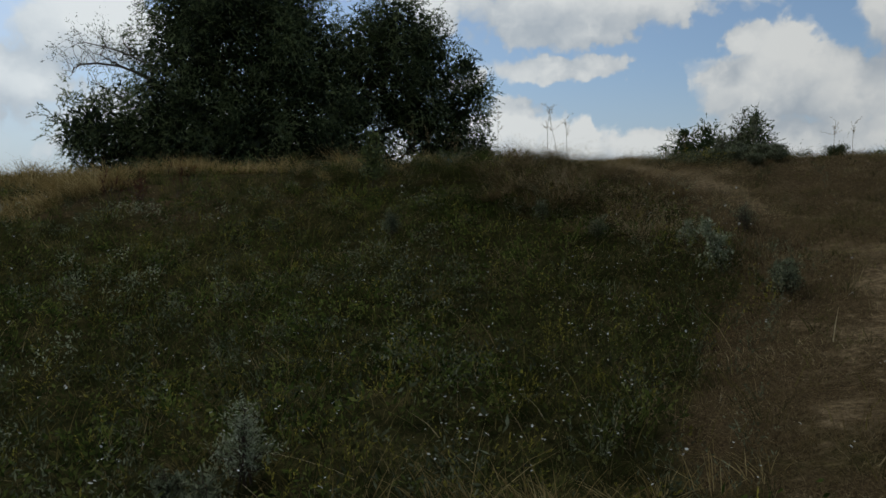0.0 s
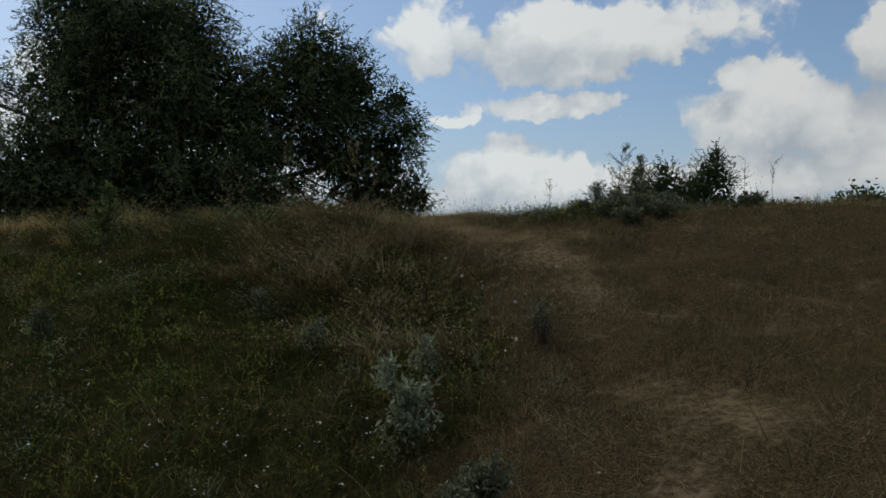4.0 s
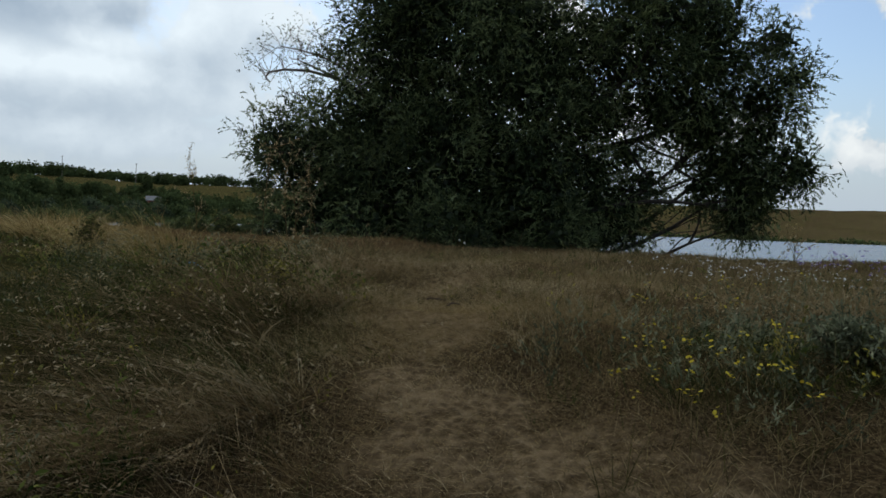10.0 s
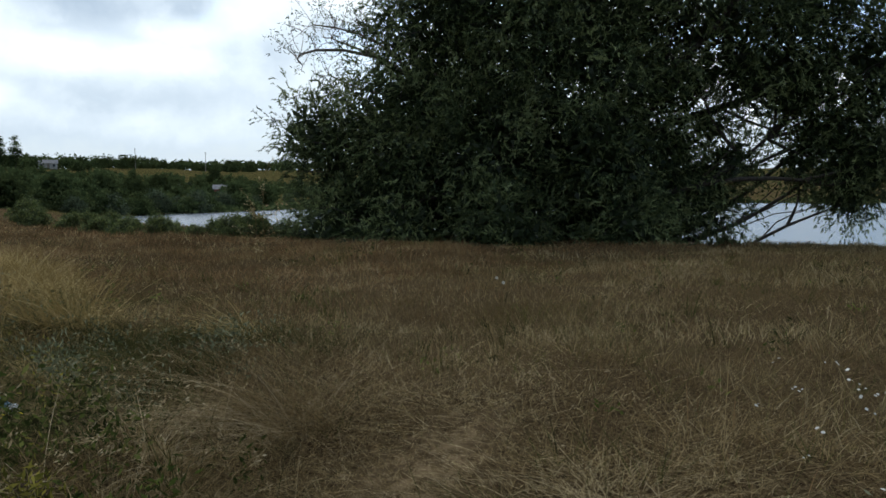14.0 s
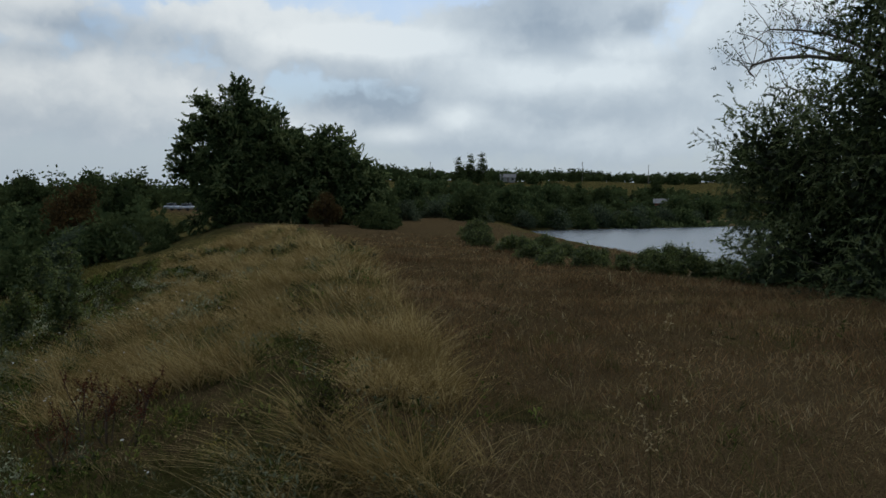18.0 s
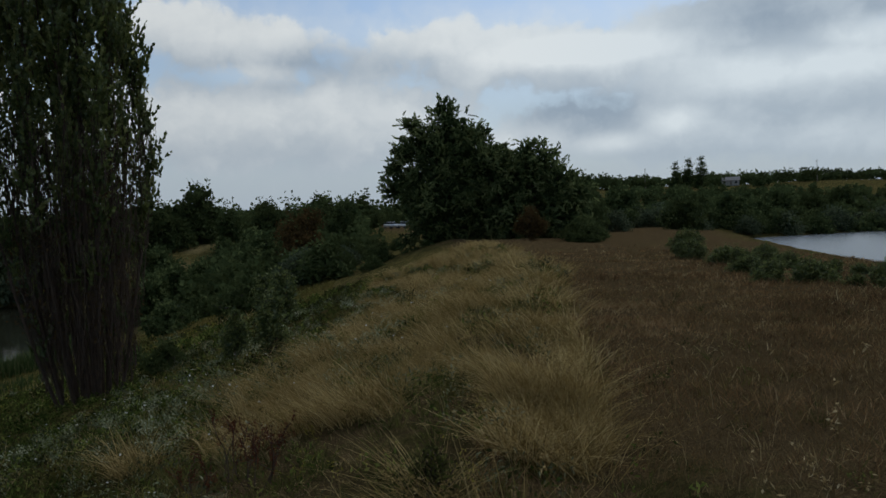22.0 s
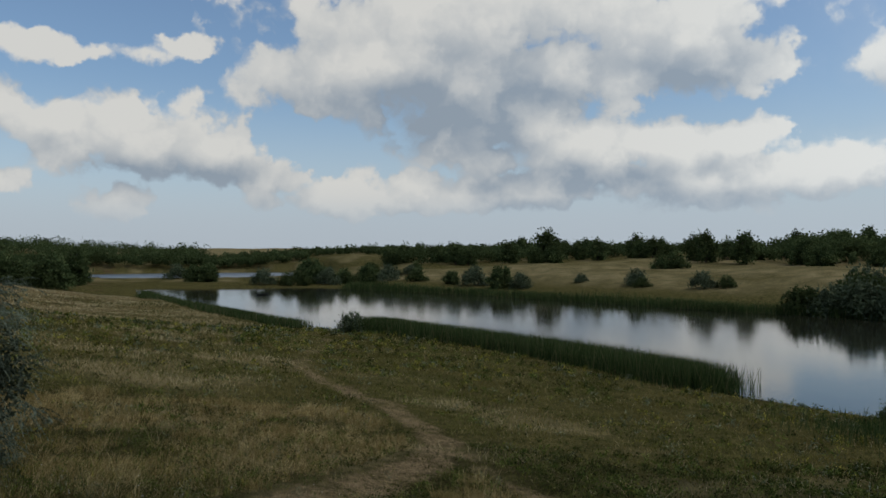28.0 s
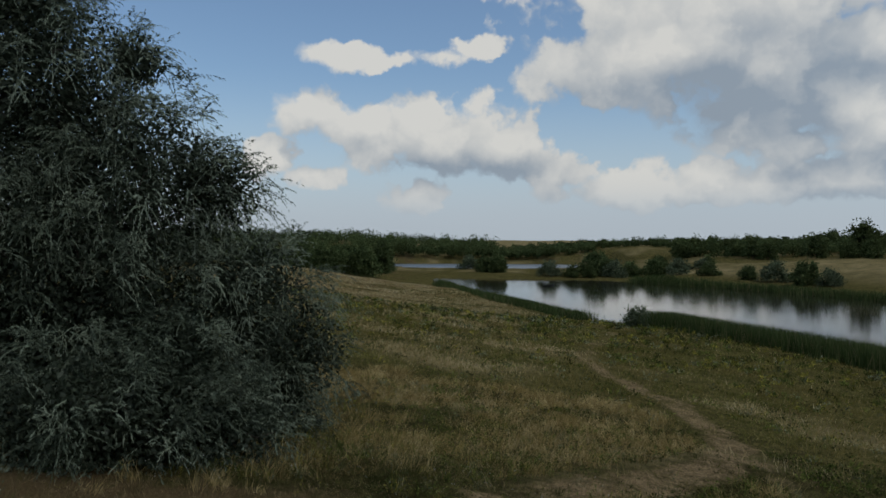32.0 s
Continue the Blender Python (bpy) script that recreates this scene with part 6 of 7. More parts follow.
def woodland(name, seed, count, box, low, high, label, leaf=1.0):
    """Far woods that nobody could count."""
    r = rng(seed)
    x, y = r.uniform(box[0], box[1], count), r.uniform(box[2], box[3], count)
    dry = np.minimum(shore_distance(x, y, UPPER_POND), np.minimum(shore_distance(x, y, LOWER_POND), shore_distance(x, y, FAR_POND))) > 3.0
    x, y = x[dry], y[dry]
    count = len(x)
    z, tall = land(x, y), r.uniform(low, high, count) * r.uniform(0.7, 1.2, count)
    per = 105
    lobe = r.normal(size=(count, 5, 3)) * (0.24, 0.24, 0.10) + (0, 0, 0.10)
    own = lobe[np.repeat(np.arange(count), per), r.randint(0, 5, count * per)]
    d = (own + sphere_dirs(count * per, r) * np.array([0.24, 0.24, 0.26]) * r.uniform(0.6, 1, (count * per, 1))) * np.repeat(tall, per)[:, None]
    d[:, 2] = np.where(d[:, 2] < 0, d[:, 2] * 1.5, d[:, 2])
    p = np.repeat(np.stack([x, y, z + tall * 0.42], 1), per, 0) + d
    # crown tops paler: light from above is put into the leaf tone
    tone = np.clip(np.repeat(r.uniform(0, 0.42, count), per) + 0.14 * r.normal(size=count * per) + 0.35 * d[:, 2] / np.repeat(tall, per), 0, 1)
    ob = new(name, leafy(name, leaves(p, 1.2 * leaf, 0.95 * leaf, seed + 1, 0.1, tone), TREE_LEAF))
    return tagged(ob, label, "woods", kind="stuff")


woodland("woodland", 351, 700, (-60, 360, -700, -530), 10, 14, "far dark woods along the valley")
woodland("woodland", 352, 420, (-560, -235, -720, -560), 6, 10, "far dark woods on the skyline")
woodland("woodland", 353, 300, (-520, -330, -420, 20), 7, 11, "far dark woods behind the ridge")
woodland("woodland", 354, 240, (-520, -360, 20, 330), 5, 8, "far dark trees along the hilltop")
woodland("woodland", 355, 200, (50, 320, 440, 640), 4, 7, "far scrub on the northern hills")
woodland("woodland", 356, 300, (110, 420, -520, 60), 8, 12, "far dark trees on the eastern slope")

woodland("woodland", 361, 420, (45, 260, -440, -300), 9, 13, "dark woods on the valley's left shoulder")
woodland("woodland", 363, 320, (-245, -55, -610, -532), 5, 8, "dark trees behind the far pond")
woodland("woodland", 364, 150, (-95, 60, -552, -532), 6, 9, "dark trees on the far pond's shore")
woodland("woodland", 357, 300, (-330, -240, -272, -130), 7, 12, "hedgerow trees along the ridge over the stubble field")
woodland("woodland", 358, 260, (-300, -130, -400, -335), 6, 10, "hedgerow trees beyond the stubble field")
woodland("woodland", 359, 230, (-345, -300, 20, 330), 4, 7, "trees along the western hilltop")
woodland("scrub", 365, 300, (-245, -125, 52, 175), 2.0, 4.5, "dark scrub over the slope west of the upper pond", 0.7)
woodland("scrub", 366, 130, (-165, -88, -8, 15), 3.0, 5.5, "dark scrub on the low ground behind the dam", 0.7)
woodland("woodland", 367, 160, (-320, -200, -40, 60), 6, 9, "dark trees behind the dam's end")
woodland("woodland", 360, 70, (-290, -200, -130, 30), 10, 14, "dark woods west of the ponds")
# low bushes along the western shore of the upper pond
for k in range(16):
    f = k / 15
    plant(DARK_BUSH if k % 3 else PALE_BUSH, -97.5 - 14 * f + 1.2 * math.sin(5 * k), 63 + 42 * f + math.cos(3 * k), 0.75 + 0.35 * abs(math.sin(2.3 * k)), k)

# dark scrub fringing the northern shore of the upper pond
r = rng(362)
ring = np.array([p for p in UPPER_POND if p[1] > 75.0])
t = r.uniform(0, len(ring) - 1.001, 5000)
i = t.astype(int)
q = ring[i] * (1 - (t - i))[:, None] + ring[i + 1] * (t - i)[:, None] + r.normal(size=(5000, 2)) * 0.8
z = np.maximum(land(q[:, 0], q[:, 1]), HIGH_WATER) + r.uniform(0, 1.3, 5000) * (0.6 + 0.5 * wobble(q[:, 0], q[:, 1], 14, 363)).clip(0.15, 1.2)
tagged(new("shore_scrub", leafy("shore_scrub", leaves(np.column_stack([q, z]), 0.9, 0.6, 364, 0.1), TREE_LEAF)), "dark scrub and sedge fringing the far shore", "scrub", kind="stuff")

# shrubs along the upper shore
SHORE_BUSH = small_tree("shore_bush", [(0, 0, 1.0, 0.75), (-0.7, 0.3, 0.7, 0.6), (0.8, -0.1, 0.8, 0.6), (0.2, 0.6, 0.6, 0.6), (0.3, -0.4, 1.5, 0.35), (-0.5, -0.3, 1.35, 0.3), (0.9, 0.2, 1.3, 0.25)], "green leafy shrub on the pond bank", "bush", POPLAR_LEAF, 206, 8.0, 16, 0.15, 0.085, 0.035, "shore bushes")
BUSHES = ((-28.1, 27.6, 1.3), (-24.5, 26.5, 1.4), (-22.3, 26.5, 1.3), (-23.4, 27.4, 1.2), (-21.2, 27.0, 0.8), (-20.6, 27.8, 1.3), (-19.8, 28.5, 1.5), (-19.1, 29.1, 1.1), (-33.0, 29.1, 1.5), (-37.5, 29.7, 1.6), (-30.4, 28.6, 1.4), (-41.0, 31.0, 1.8))
for k, (x, y, s) in enumerate(((-19.6, 29.6, 1.0), (-21.5, 30.4, 1.15), (-23.8, 31.2, 1.0), (-25.6, 32.4, 1.25), (-27.6, 31.6, 1.0), (-29.6, 31.8, 1.1), (-31.6, 31.2, 1.2), (-33.4, 31.4, 1.3), (-35.4, 32.6, 1.1), (-37.6, 33.2, 1.2), (-29.0, 34.0, 1.1), (-7.2, 38.0, 0.8), *BUSHES)):
    plant(SHORE_BUSH, x, y, s * 0.38, 1.7 * k, squash=0.85 + 0.08 * (k % 4))
for k, (x, y, s) in enumerate(((-58, 31, 0.6), (-63, 32, 0.8), (-66, 33, 0.75))):
    plant(DARK_BUSH, x, y, s, 2.1 * k, "dense dark bush on the dam's shoulder", 0.9)
# saplings and shrubs on the dam's lower face
SAPLING = small_tree("sapling", [(0, 0, 1.0, 0.6), (0.1, 0, 1.9, 0.55), (0, 0.1, 2.6, 0.35), (-0.4, 0.2, 1.3, 0.4), (0.4, -0.1, 1.5, 0.4)], "narrow leafy sapling on the dam's face", "tree", POPLAR_LEAF, 207, 9.0, 14, 0.15, 0.09, 0.04, "saplings")
for k, (x, y, s) in enumerate(((-26.3, 11.2, 0.75), (-29.5, 9.6, 0.7), (-38, 10.5, 0.95), (-44, 9, 1.0))):
    plant(SAPLING, x, y, s, 1.3 * k)
for k, (x, y, s) in enumerate(((-36.5, 5.5, 0.5), (-42, 2.5, 0.5), (-30.0, -6.5, 0.45), (-33.5, -9.5, 0.5), (-51.7, -25.0, 0.5), (-54.5, -22.5, 0.35), (-60, 6, 1.0), (-68, 11, 1.2), (-74, 8, 1.2))):
    plant(DARK_BUSH, x, y, s, 1.9 * k, "dark bush at the foot of the dam")
plant(PALE_BUSH, -34.8, -101.5, 1.0, 0.4, "silvery willow bush standing in the reeds")
RED_TREE = small_tree("reddish_tree", [(0, 0, 4.6, 2.2), (-1.6, 0.5, 3.4, 1.7), (1.7, -0.4, 3.2, 1.8), (0.2, 1.2, 6.2, 1.2), (0.3, -1.0, 2.0, 1.6)], "rust-tinged tree on the low ground", "tree", RED_LEAF, 208, 1.4, 14, 0.34, 0.2)
plant(RED_TREE, -98, 7.0, 1.15, 0.5)
plant(RED_TREE, -62, 27.5, 0.4, 1.5, "rust-tinged shrub beside the dam's trees")
for k, (x, y, s) in enumerate(((-80, 15.5, 0.55), (-86, 14, 0.7), (-91, 16.5, 0.6), (-78, 12.5, 0.6), (-84, 18, 0.45), (-70, 16, 0.5), (-62, 15, 0.4))):
    plant(DARK_BUSH, x, y, s, 2.3 * k, "dark bush on the dam's western face")
# scrub on the eastern end of the dam
for k, (x, y, s, proto) in enumerate(((13, 26, 1.0, SHORE_BUSH), (16, 24, 1.0, SHORE_BUSH), (18, 48, 1.2, DARK_BUSH), (22, 60, 1.5, DARK_BUSH))):
    plant(proto, x, y, s, 1.1 * k, "grey-green scrub on the dam")


# ---------------------------------------------------------------- single plants
def herb(name, x, y, tall, label, seed, mat, stems=3, twigs=20, reach=0.26, leaf=0.045, width=0.012, per=26, category="plant", up=0.75, stem_mat=None, group=""):
    """An upright branching plant: stems with side shoots, each clothed in small leaves."""
    r = rng(seed)
    root = thing(name, at_ground(x, y, 0.02), label, category, group)
    lines, spots = [], []
    for k in range(stems):
        h = tall * (1.0 if k == 0 else r.uniform(0.55, 0.9))
        tip = np.array([r.normal() * 0.10 * h, r.normal() * 0.10 * h, h])
        foot = np.array([r.normal() * 0.03, r.normal() * 0.03, 0])
        main = limb(foot, tip, 0.008, 0.002, r, 0.03, 0, 9)
        lines.append(main)
        for _ in range(twigs):
            f = r.uniform(0.15, 0.97)
            q = foot + (tip - foot) * f
            a = r.uniform(0, 6.283)
            size = reach * (1.15 - f) * r.uniform(0.5, 1.1) + 0.03
            d = np.array([math.cos(a), math.sin(a), up]) * size
            shoot = limb(q, q + d, 0.003, 0.0012, r, 0.06, -0.05, 5)
            lines.append(shoot)
            spots += list(shoot[0][1:])
    spots = np.array(spots)
    part("stem", mesh_of("stem", *tubes(lines, 5), stem_mat or TWIG_BARK), root)
    p = np.repeat(spots, per // 4, 0) + r.normal(size=(len(spots) * (per // 4), 3)) * 0.012
    part("foliage", leafy("foliage", leaves(p, leaf, width, seed + 1, -0.3), mat), root)
    return root


herb("mugwort", 2.62, 12.9, 1.12, "tall feathery mugwort on the crest", 501, GREYLEAF, 1, 40, 0.50, 0.035, 0.010, 28, up=0.8)
herb("mugwort", 2.95, 13.05, 0.98, "tall dense mugwort on the crest", 503, GREYLEAF, 1, 48, 0.22, 0.035, 0.012, 32, up=1.0)
herb("mugwort", 2.30, 13.0, 0.55, "low spreading mugwort on the crest", 505, GREYLEAF, 3, 26, 0.34, 0.035, 0.010, 24, up=0.8)
for k, (x, y, h) in enumerate(((3.1, 12.2, 0.24), (3.4, 12.7, 0.26), (2.2, 12.0, 0.22), (3.1, 13.0, 0.3), (2.7, 12.0, 0.26), (2.45, 12.4, 0.3), (1.9, 12.2, 0.2), (2.9, 11.6, 0.22), (2.4, 11.5, 0.2))):
    herb("wormwood", x, y, h, "grey-green bushy wormwood on the crest", 510 + 2 * k, GREYLEAF, 6, 18, 0.2, 0.045, 0.013, 24, group="crest plants")
for k, (x, y, h) in enumerate(((3.4, 13.3, 0.45), (4.6, 12.8, 0.25))):
    herb("scrub_bush", x, y, h, "olive green scrub on the crest", 530 + 2 * k, PALE_LEAF, 9, 16, 0.26, 0.04, 0.014, 20, "bush", group="crest plants")
herb("pale_thistle", -0.35, 5.45, 0.62, "tall pale grey-green thistle on the bank", 548, YARROW, 3, 22, 0.14, 0.055, 0.022, 20, up=0.5)
herb("grey_herb", 0.69, 7.42, 0.42, "fine grey feathery herb beside the path", 546, GREYLEAF, 7, 14, 0.16, 0.022, 0.005, 22)
herb("pale_yarrow", -0.26, 6.78, 0.42, "pale whitish flowering herb on the bank", 544, YARROW, 6, 14, 0.13, 0.034, 0.014, 22)
herb("pale_yarrow", -4.65, 1.1, 0.55, "pale feathery herb at the bank's foot", 542, YARROW, 7, 16, 0.20, 0.036, 0.009, 20)
for k, (x, y, h) in enumerate(((-1.3, 7.6, 0.36), (-0.05, 4.2, 0.34), (0.1, 4.6, 0.3), (-4.6, 0.2, 0.45), (-4.9, 0.5, 0.4), (-2.0, 8.6, 0.4), (-4.4, 8.8, 0.4))):
    herb("wormwood", x, y, h, "pale grey-green wormwood on the bank", 550 + 2 * k, GREYLEAF, 7, 14, 0.14, 0.04, 0.012, 22, group="bank plants")
herb("young_tree", -5.0, 11.6, 1.05, "slim dark green seedling tree at the crest", 570, POPLAR_LEAF, 2, 30, 0.28, 0.07, 0.035, 20, "tree")
herb("leafy_weed", -1.85, 12.35, 0.26, "yellowing leafy weed beside the path", 572, YELLOW_WEED, 4, 8, 0.18, 0.040, 0.012, 8)
herb("leafy_weed", -2.3, 12.0, 0.24, "yellowing leafy weed beside the path", 574, YELLOW_WEED, 4, 8, 0.18, 0.040, 0.012, 8)
herb("leafy_weed", -7.1, 14.4, 0.45, "yellow-green leafy weed in the tall grass", 576, WEED, 5, 14, 0.24, 0.05, 0.02, 12)


def dock(x, y, tall, seed):
    """Dead dock with rust-coloured seed spikes."""
    r = rng(seed)
    root = thing("dock_plant", at_ground(x, y, 0.02), "dead rust-brown dock plant with seed spikes", "plant", "dock plants")
    lines, spots = [], []
    for k in range(4):
        tip = np.array([r.normal() * 0.16, r.normal() * 0.16, tall * r.uniform(0.7, 1.0)])
        main = limb((r.normal() * 0.03, r.normal() * 0.03, 0), tip, 0.008, 0.003, r, 0.08, 0, 9)
        lines.append(main)
        spots += list(main[0][4:])
        for _ in range(2):
            q = main[0][r.randint(4, 8)]
            shoot = limb(q, q + (r.normal() * 0.1, r.normal() * 0.1, r.uniform(0.08, 0.2)), 0.004, 0.002, r, 0.05, 0, 5)
            lines.append(shoot)
            spots += list(shoot[0][1:])
    spots = np.array(spots)
    part("stem", mesh_of("stem", *tubes(lines, 5), TWIG_BARK), root)
    p = np.repeat(spots, 9, 0) + r.normal(size=(len(spots) * 9, 3)) * (0.010, 0.010, 0.03)
    tagged(part("seed_head", leafy("seed_head", leaves(p, 0.026, 0.016, seed + 1, 0.2), RUST), root), kind="stuff")


for k, (x, y, h) in enumerate(((-10.5, 12.5, 0.85), (-10.1, 12.75, 0.8), (-9.8, 12.3, 0.75), (-9.3, 13.0, 0.7))):
    dock(x, y, h, 580 + 3 * k)


def stalk(x, y, tall, label, seed, mat=STRAW, head=0.16):
    """A tall lone grass or weed stalk with a loose head."""
    r = rng(seed)
    root = thing("tall_stalk", at_ground(x, y, 0.02), label, "plant", "tall stalks")
    tip = np.array([r.normal() * 0.12 * tall, r.normal() * 0.05, tall])
    main = limb((0, 0, 0), tip, 0.005, 0.0018, r, 0.03, 0, 9)
    lines = [main]
    spots = []
    for _ in range(9):
        q = main[0][r.randint(5, 9)]
        shoot = limb(q, q + (r.normal() * head * 0.5, r.normal() * head * 0.5, r.uniform(0.4, 1.0) * head), 0.0022, 0.001, r, 0.05, 0, 4)
        lines.append(shoot)
        spots += list(shoot[0][1:])
    part("stem", mesh_of("stem", *tubes(lines, 4), STRAW), root)
    spots = np.array(spots)
    p = np.repeat(spots, 6, 0) + r.normal(size=(len(spots) * 6, 3)) * 0.008
    tagged(part("seed_head", leafy("seed_head", leaves(p, 0.024, 0.007, seed + 1, 0.0), mat), root), kind="stuff")


for k, (x, y, h) in enumerate(((-1.5, 11.9, 1.15), (-1.35, 12.0, 1.0), (-1.1, 11.8, 0.9), (-2.6, 12.1, 1.1), (-4.3, 15.6, 1.35), (-4.0, 15.2, 1.0), (4.4, 12.5, 0.8), (5.0, 12.9, 0.75), (1.5, 13.1, 0.55), (-6.6, 12.0, 0.7), (-3.4, 12.0, 0.7))):
    stalk(x, y, h, "tall dry stalk with a loose seed head", 600 + 2 * k)


def puff(x, y, tall, seed):
    """A round pale seed head on a stem."""
    root = thing("seed_ball", at_ground(x, y), "round pale seed ball on a thin stem", "plant", "seed balls")
    r = rng(seed)
    main = limb((0, 0, 0), (r.normal() * 0.03, r.normal() * 0.03, tall), 0.003, 0.002, r, 0.03, 0, 6)
    part("stem", mesh_of("stem", *tubes([main], 5), STRAW), root)
    d = sphere_dirs(90, r)
    v, f, t = leaves(np.repeat(main[0][-1:], 90, 0) + d * 0.006, 0.012, 0.005, seed, 0.0, None, d * 6)
    part("seed_head", leafy("seed_head", (v, f, t), WHITE), root)


for k, (x, y, h) in enumerate(((0.55, 7.6, 0.3), (1.0, 8.6, 0.3), (0.1, 8.6, 0.34), (0.5, 6.9, 0.28), (-3.45, 17.8, 0.4), (-3.38, 17.7, 0.36), (-0.1, 9.4, 0.3), (-3.6, 5.4, 0.35))):
    puff(x, y, h, 640 + k)

# ---------------------------------------------------------------- litter and small things near the path
PACKET_BLUE = plain("printed_blue_wrapper", (0.10, 0.30, 0.52), 0.35, 0.25, 18.0)
PACKET_WHITE = plain("white_wrapper", (0.62, 0.66, 0.70), 0.4, 0.15, 14.0)


def packet(x, y, turn):
    root = thing("drink_carton", at_ground(x, y), "crumpled blue and white carton lying in grass", "litter", turn=turn)
    bm = outline_box((0.11, 0.065, 0.045), 0.010)
    for v in bm.verts:
        v.co += Vector((0.006 * math.sin(90 * v.co.y), 0.008 * math.sin(60 * v.co.x), 0.012 * math.sin(70 * v.co.x + 40 * v.co.y)))
    bmesh.ops.rotate(bm, cent=(0, 0, 0), matrix=Matrix.Rotation(0.5, 3, "Y"), verts=bm.verts)
    bmesh.ops.translate(bm, vec=(0, 0, 0.06), verts=bm.verts)
    part("carton_body", bm_mesh("carton_body", bm, PACKET_BLUE), root)
    bm = outline_box((0.05, 0.068, 0.047), 0.010)
    bmesh.ops.translate(bm, vec=(0.07, 0, 0.0), verts=bm.verts)
    bmesh.ops.rotate(bm, cent=(0, 0, 0), matrix=Matrix.Rotation(0.5, 3, "Y"), verts=bm.verts)
    bmesh.ops.translate(bm, vec=(0, 0, 0.06), verts=bm.verts)
    part("carton_end", bm_mesh("carton_end", bm, PACKET_WHITE), root)


packet(-3.5, 13.0, 0.6)
r = rng(660)
for k, (x, y, turn, size) in enumerate(((-1.0, 13.2, 0.3, 0.16), (-0.55, 12.7, 1.1, 0.10))):
    root = thing("fallen_stick", at_ground(x, y, -0.012), "small dark broken stick on bare ground", "stick", turn=turn)
    part("stick_wood", mesh_of("stick_wood", *tubes([limb((-size / 2, 0, 0.004), (size / 2, 0.01, 0.010), 0.007, 0.004, r, 0.06, 0, 8)], 7), TWIG_BARK, smooth=True), root)

# ---------------------------------------------------------------- far things
HUT_WOOD = plain("red_brown_boards", (0.20, 0.075, 0.045), 0.8, 0.2, 3.0)
ROOF_GREY = plain("weathered_roof", (0.20, 0.20, 0.20), 0.85, 0.2, 2.0)
WALL_PALE = plain("pale_plaster", (0.36, 0.35, 0.32), 0.9, 0.15, 1.5)
GLASS_DARK = plain("dark_glazing", (0.03, 0.035, 0.04), 0.15, 0.1, 2.0)
CAR_WHITE = plain("white_car_paint", (0.68, 0.69, 0.70), 0.25, 0.04, 2.0)
CAR_DARK = plain("dark_car_paint", (0.05, 0.055, 0.065), 0.25, 0.06, 2.0)
RUBBER = plain("tyre_rubber", (0.02, 0.02, 0.02), 0.9, 0.1, 12.0)
GREY_WOOD = plain("grey_weathered_wood", (0.22, 0.19, 0.155), 0.9, 0.2, 5.0)
BOAT_PAINT = plain("dark_boat_paint", (0.045, 0.055, 0.05), 0.6, 0.2, 4.0)


def placed_box(size, at, mat, name, parent, bevel=0.02):
    bm = outline_box(size, bevel)
    bmesh.ops.translate(bm, vec=at, verts=bm.verts)
    return part(name, bm_mesh(name, bm, mat), parent)


def gable(size, over, rise, at, mat, parent):
    """A pitched roof with thickness and eaves."""
    w, d = size[0] / 2 + over, size[1] / 2 + over
    bm = bmesh.new()
    low = [bm.verts.new(c) for c in ((-w, -d, 0), (w, -d, 0), (w, d, 0), (-w, d, 0))]
    top = [bm.verts.new(c) for c in ((-w, 0, rise), (w, 0, rise))]
    for f in ((low[0], low[1], top[1], top[0]), (low[2], low[3], top[0], top[1]), (low[1], low[2], top[1]), (low[3], low[0], top[0]), tuple(reversed(low))):
        bm.faces.new(f)
    bmesh.ops.translate(bm, vec=at, verts=bm.verts)
    part("roof", bm_mesh("roof", bm, mat), parent)


def house(name, x, y, turn, size, wall_mat, label, category="house"):
    root = thing(name, at_ground(x, y, 0.2), label, category, turn=turn)
    placed_box(size, (0, 0, 0), wall_mat, "wall", root, 0.03)
    gable(size, 0.35, size[1] * 0.32, (0, 0, size[2]), ROOF_GREY, root)
    placed_box((0.9, 0.08, 1.9), (0.2, -size[1] / 2 - 0.03, 0.2), GREY_WOOD, "door", root)
    for k in (-1, 1):
        placed_box((0.9, 0.06, 0.9), (k * size[0] * 0.32, -size[1] / 2 - 0.02, 1.0), GLASS_DARK, "window", root, 0.01)


house("shed", -147.5, 127.0, 0.95, (5.0, 3.4, 2.2), HUT_WOOD, "small red-brown wooden shed by the upper pond", "shed")
house("house", -312, 169, 1.1, (7, 5, 2.2), WALL_PALE, "pale house with a grey roof on the ridge")
house("house", -246, -208, -0.7, (9, 7, 2.8), WALL_PALE, "small pale house among trees on the ridge")
house("house", -262, 6, 1.4, (12, 8, 3.2), WALL_PALE, "pale house with a grey roof behind the trees")


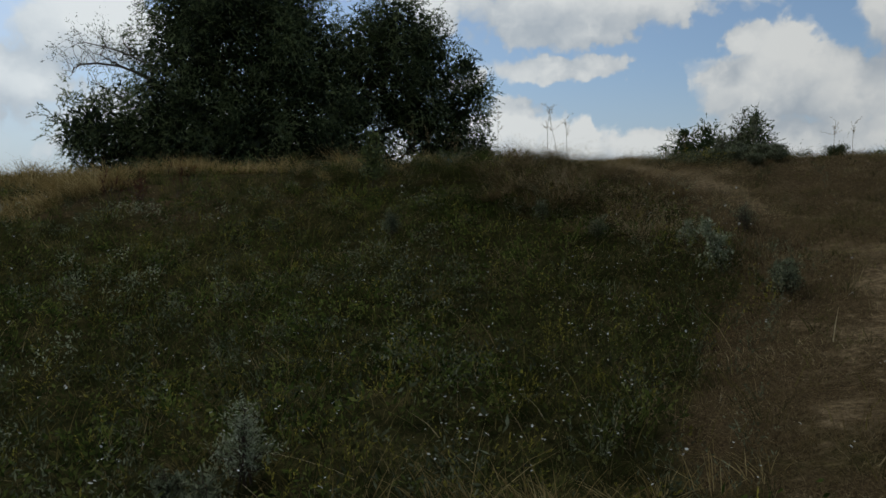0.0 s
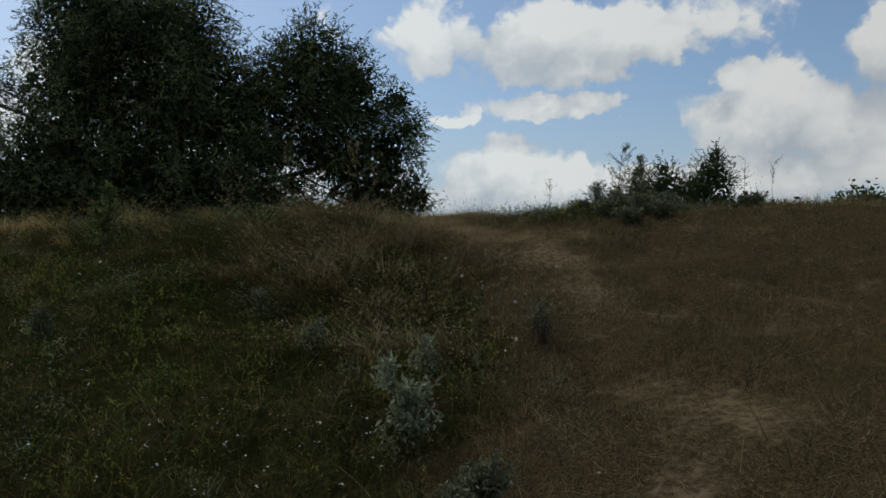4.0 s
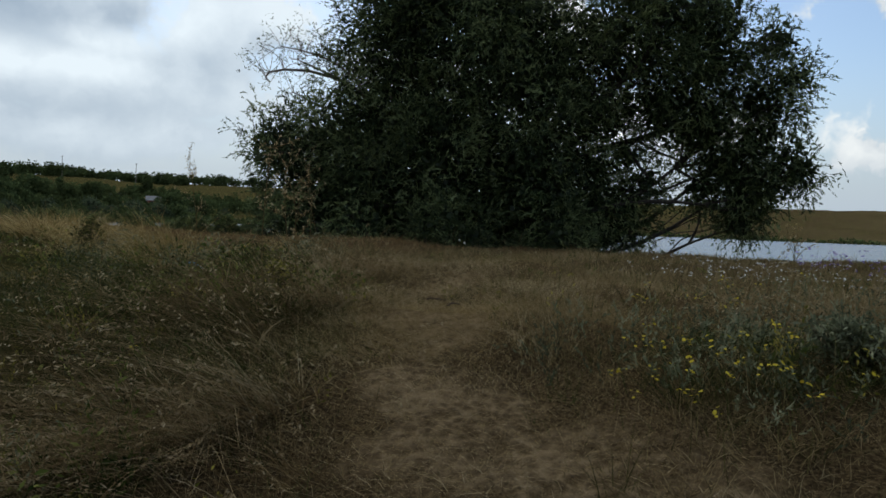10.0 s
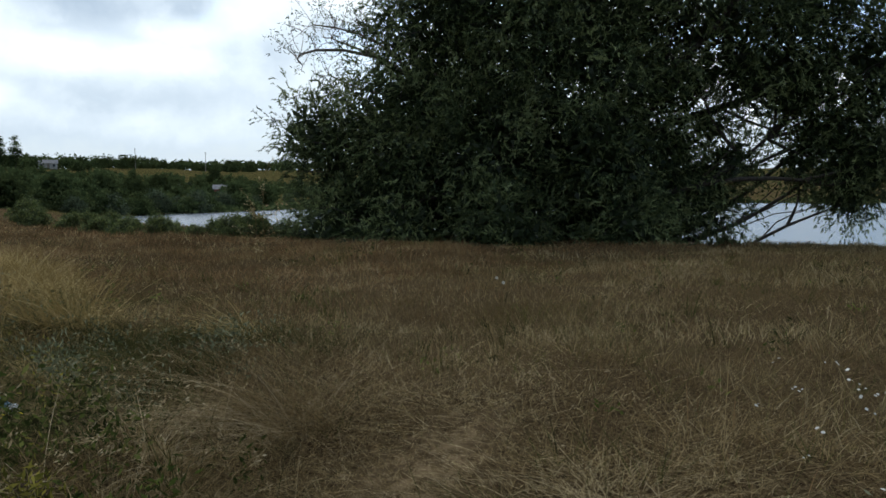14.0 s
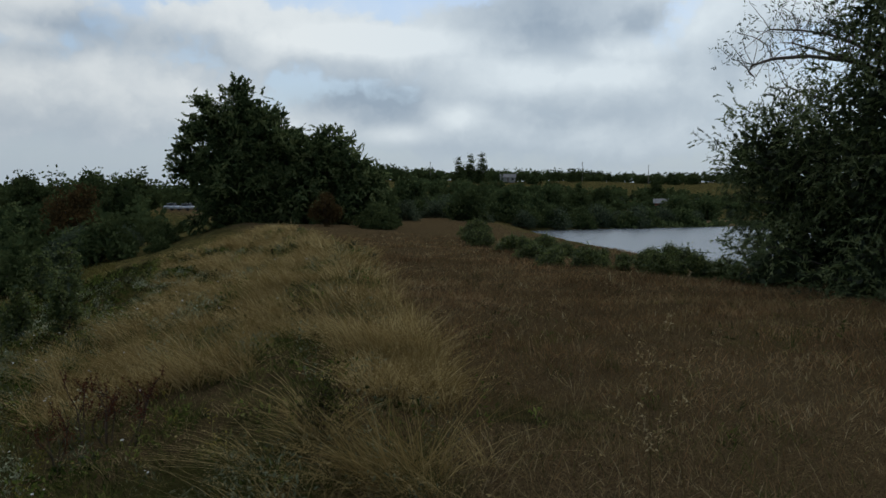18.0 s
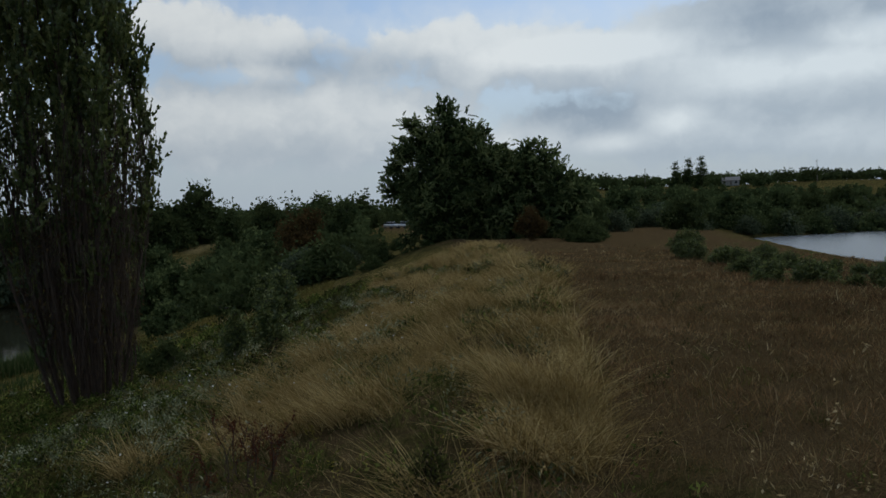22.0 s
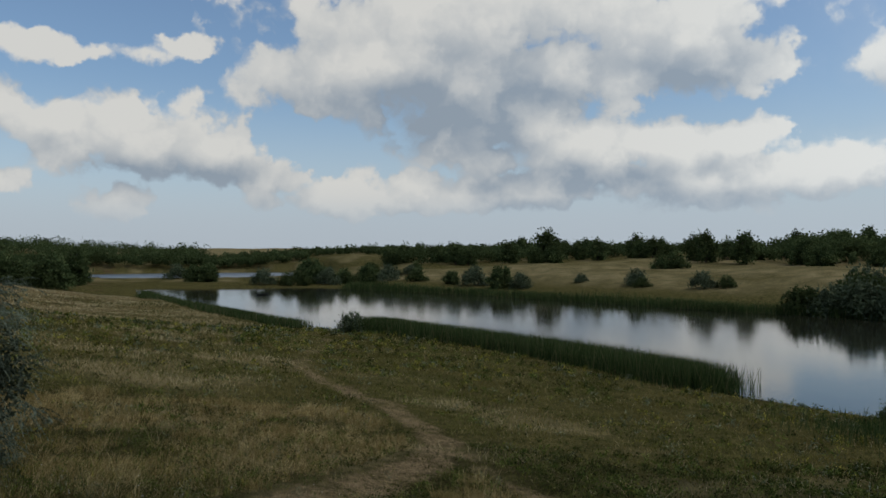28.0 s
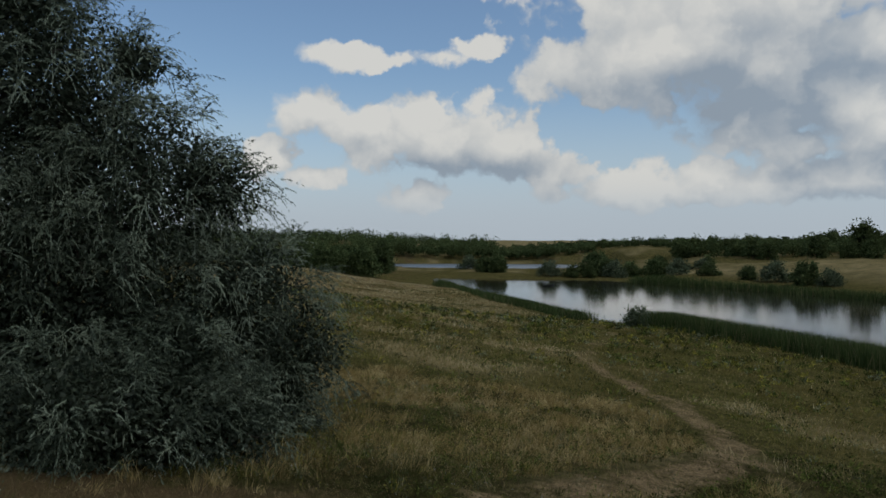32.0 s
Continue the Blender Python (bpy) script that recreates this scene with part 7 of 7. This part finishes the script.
def car(x, y, turn, paint, label):
    root = thing("car", at_ground(x, y), label, "car", "parked cars", turn)
    bm = outline_box((4.2, 1.7, 0.62), 0.14)
    bmesh.ops.translate(bm, vec=(0, 0, 0.32), verts=bm.verts)
    part("body", bm_mesh("body", bm, paint, True), root)
    bm = outline_box((2.3, 1.5, 0.55), 0.12)
    for v in bm.verts:
        if v.co.z > 0.3:
            v.co.x *= 0.72
            v.co.y *= 0.88
    bmesh.ops.translate(bm, vec=(-0.15, 0, 0.9), verts=bm.verts)
    part("cabin", bm_mesh("cabin", bm, GLASS_DARK, True), root)
    placed_box((1.5, 1.28, 0.04), (-0.15, 0, 1.43), paint, "roof_panel", root, 0.015)
    for sx in (-1.3, 1.3):
        for sy in (-0.75, 0.75):
            bm = bmesh.new()
            bmesh.ops.create_cone(bm, cap_ends=True, segments=18, radius1=0.32, radius2=0.32, depth=0.2)
            bmesh.ops.rotate(bm, cent=(0, 0, 0), matrix=Matrix.Rotation(math.pi / 2, 3, "X"), verts=bm.verts)
            bmesh.ops.translate(bm, vec=(sx, sy, 0.32), verts=bm.verts)
            wheel = part("wheel", bm_mesh("wheel", bm, RUBBER), root)
            bm = bmesh.new()
            bmesh.ops.create_cone(bm, cap_ends=True, segments=14, radius1=0.18, radius2=0.16, depth=0.22)
            bmesh.ops.rotate(bm, cent=(0, 0, 0), matrix=Matrix.Rotation(math.pi / 2, 3, "X"), verts=bm.verts)
            bmesh.ops.translate(bm, vec=(sx, sy, 0.32), verts=bm.verts)
            part("rim", bm_mesh("rim", bm, ROOF_GREY), wheel)
    for sy in (-0.55, 0.55):
        placed_box((0.06, 0.32, 0.14), (2.08, sy, 0.62), WALL_PALE, "headlight", root, 0.01)


car(-166.0, 21.0, 0.4, CAR_WHITE, "white car parked at the end of the dam")
car(-166.5, 24.0, 0.5, CAR_WHITE, "white car parked at the end of the dam")
car(-160.0, 27.0, 1.9, CAR_DARK, "dark car parked under the trees")


def pole(x, y, tall):
    root = thing("utility_pole", at_ground(x, y, 0.3), "thin grey wooden utility pole on the ridge", "pole", "utility poles")
    part("post", mesh_of("post", *tubes([(np.array([(0, 0, 0), (0, 0, tall * 0.5), (0, 0, tall)]), np.array([0.14, 0.12, 0.09]))], 8), GREY_WOOD), root)
    placed_box((1.6, 0.1, 0.1), (0, 0, tall - 0.6), GREY_WOOD, "crossarm", root, 0.01)
    for k in (-0.7, 0.0, 0.7):
        placed_box((0.06, 0.06, 0.14), (k, 0, tall - 0.5), WALL_PALE, "insulator", root, 0.01)


for x, y in ((-300, 200), (-290, 228), (-306, 130)):
    pole(x, y, 9.0)


def boat():
    root = thing("rowing_boat", (-42.0, -228.0, LOW_WATER + 0.05), "small dark moored boat on the lower pond", "boat", turn=0.5)
    bm = bmesh.new()
    rings = []
    for f in np.linspace(-1, 1, 11):
        half = 0.75 * (1 - abs(f) ** 2.6) + 0.02
        rings.append([bm.verts.new((f * 2.4, half * math.cos(a), -0.12 + 0.5 * (1 - math.sin(a)) + 0.18 * f * f)) for a in np.linspace(0, math.pi, 9)])
    for a, b in zip(rings, rings[1:]):
        for k in range(8):
            bm.faces.new((a[k], b[k], b[k + 1], a[k + 1]))
    bmesh.ops.solidify(bm, geom=bm.faces[:], thickness=0.04)
    part("hull", bm_mesh("hull", bm, BOAT_PAINT), root)
    for f in (-0.9, 0.2, 1.1):
        placed_box((0.25, 1.1, 0.04), (f, 0, 0.32), GREY_WOOD, "thwart", root, 0.005)


boat()
root = thing("jetty", (-111.5, 119.5, HIGH_WATER), "low grey plank jetty on the upper pond's bank", "jetty", turn=0.5)
for k in range(9):
    placed_box((0.24, 1.8, 0.05), (-1.1 + 0.27 * k, 0, 0.5), GREY_WOOD, "plank", root, 0.008)
for sx in (-1.0, 1.0):
    for sy in (-0.8, 0.8):
        placed_box((0.12, 0.12, 1.1), (sx, sy, -0.6), GREY_WOOD, "post", root, 0.01)
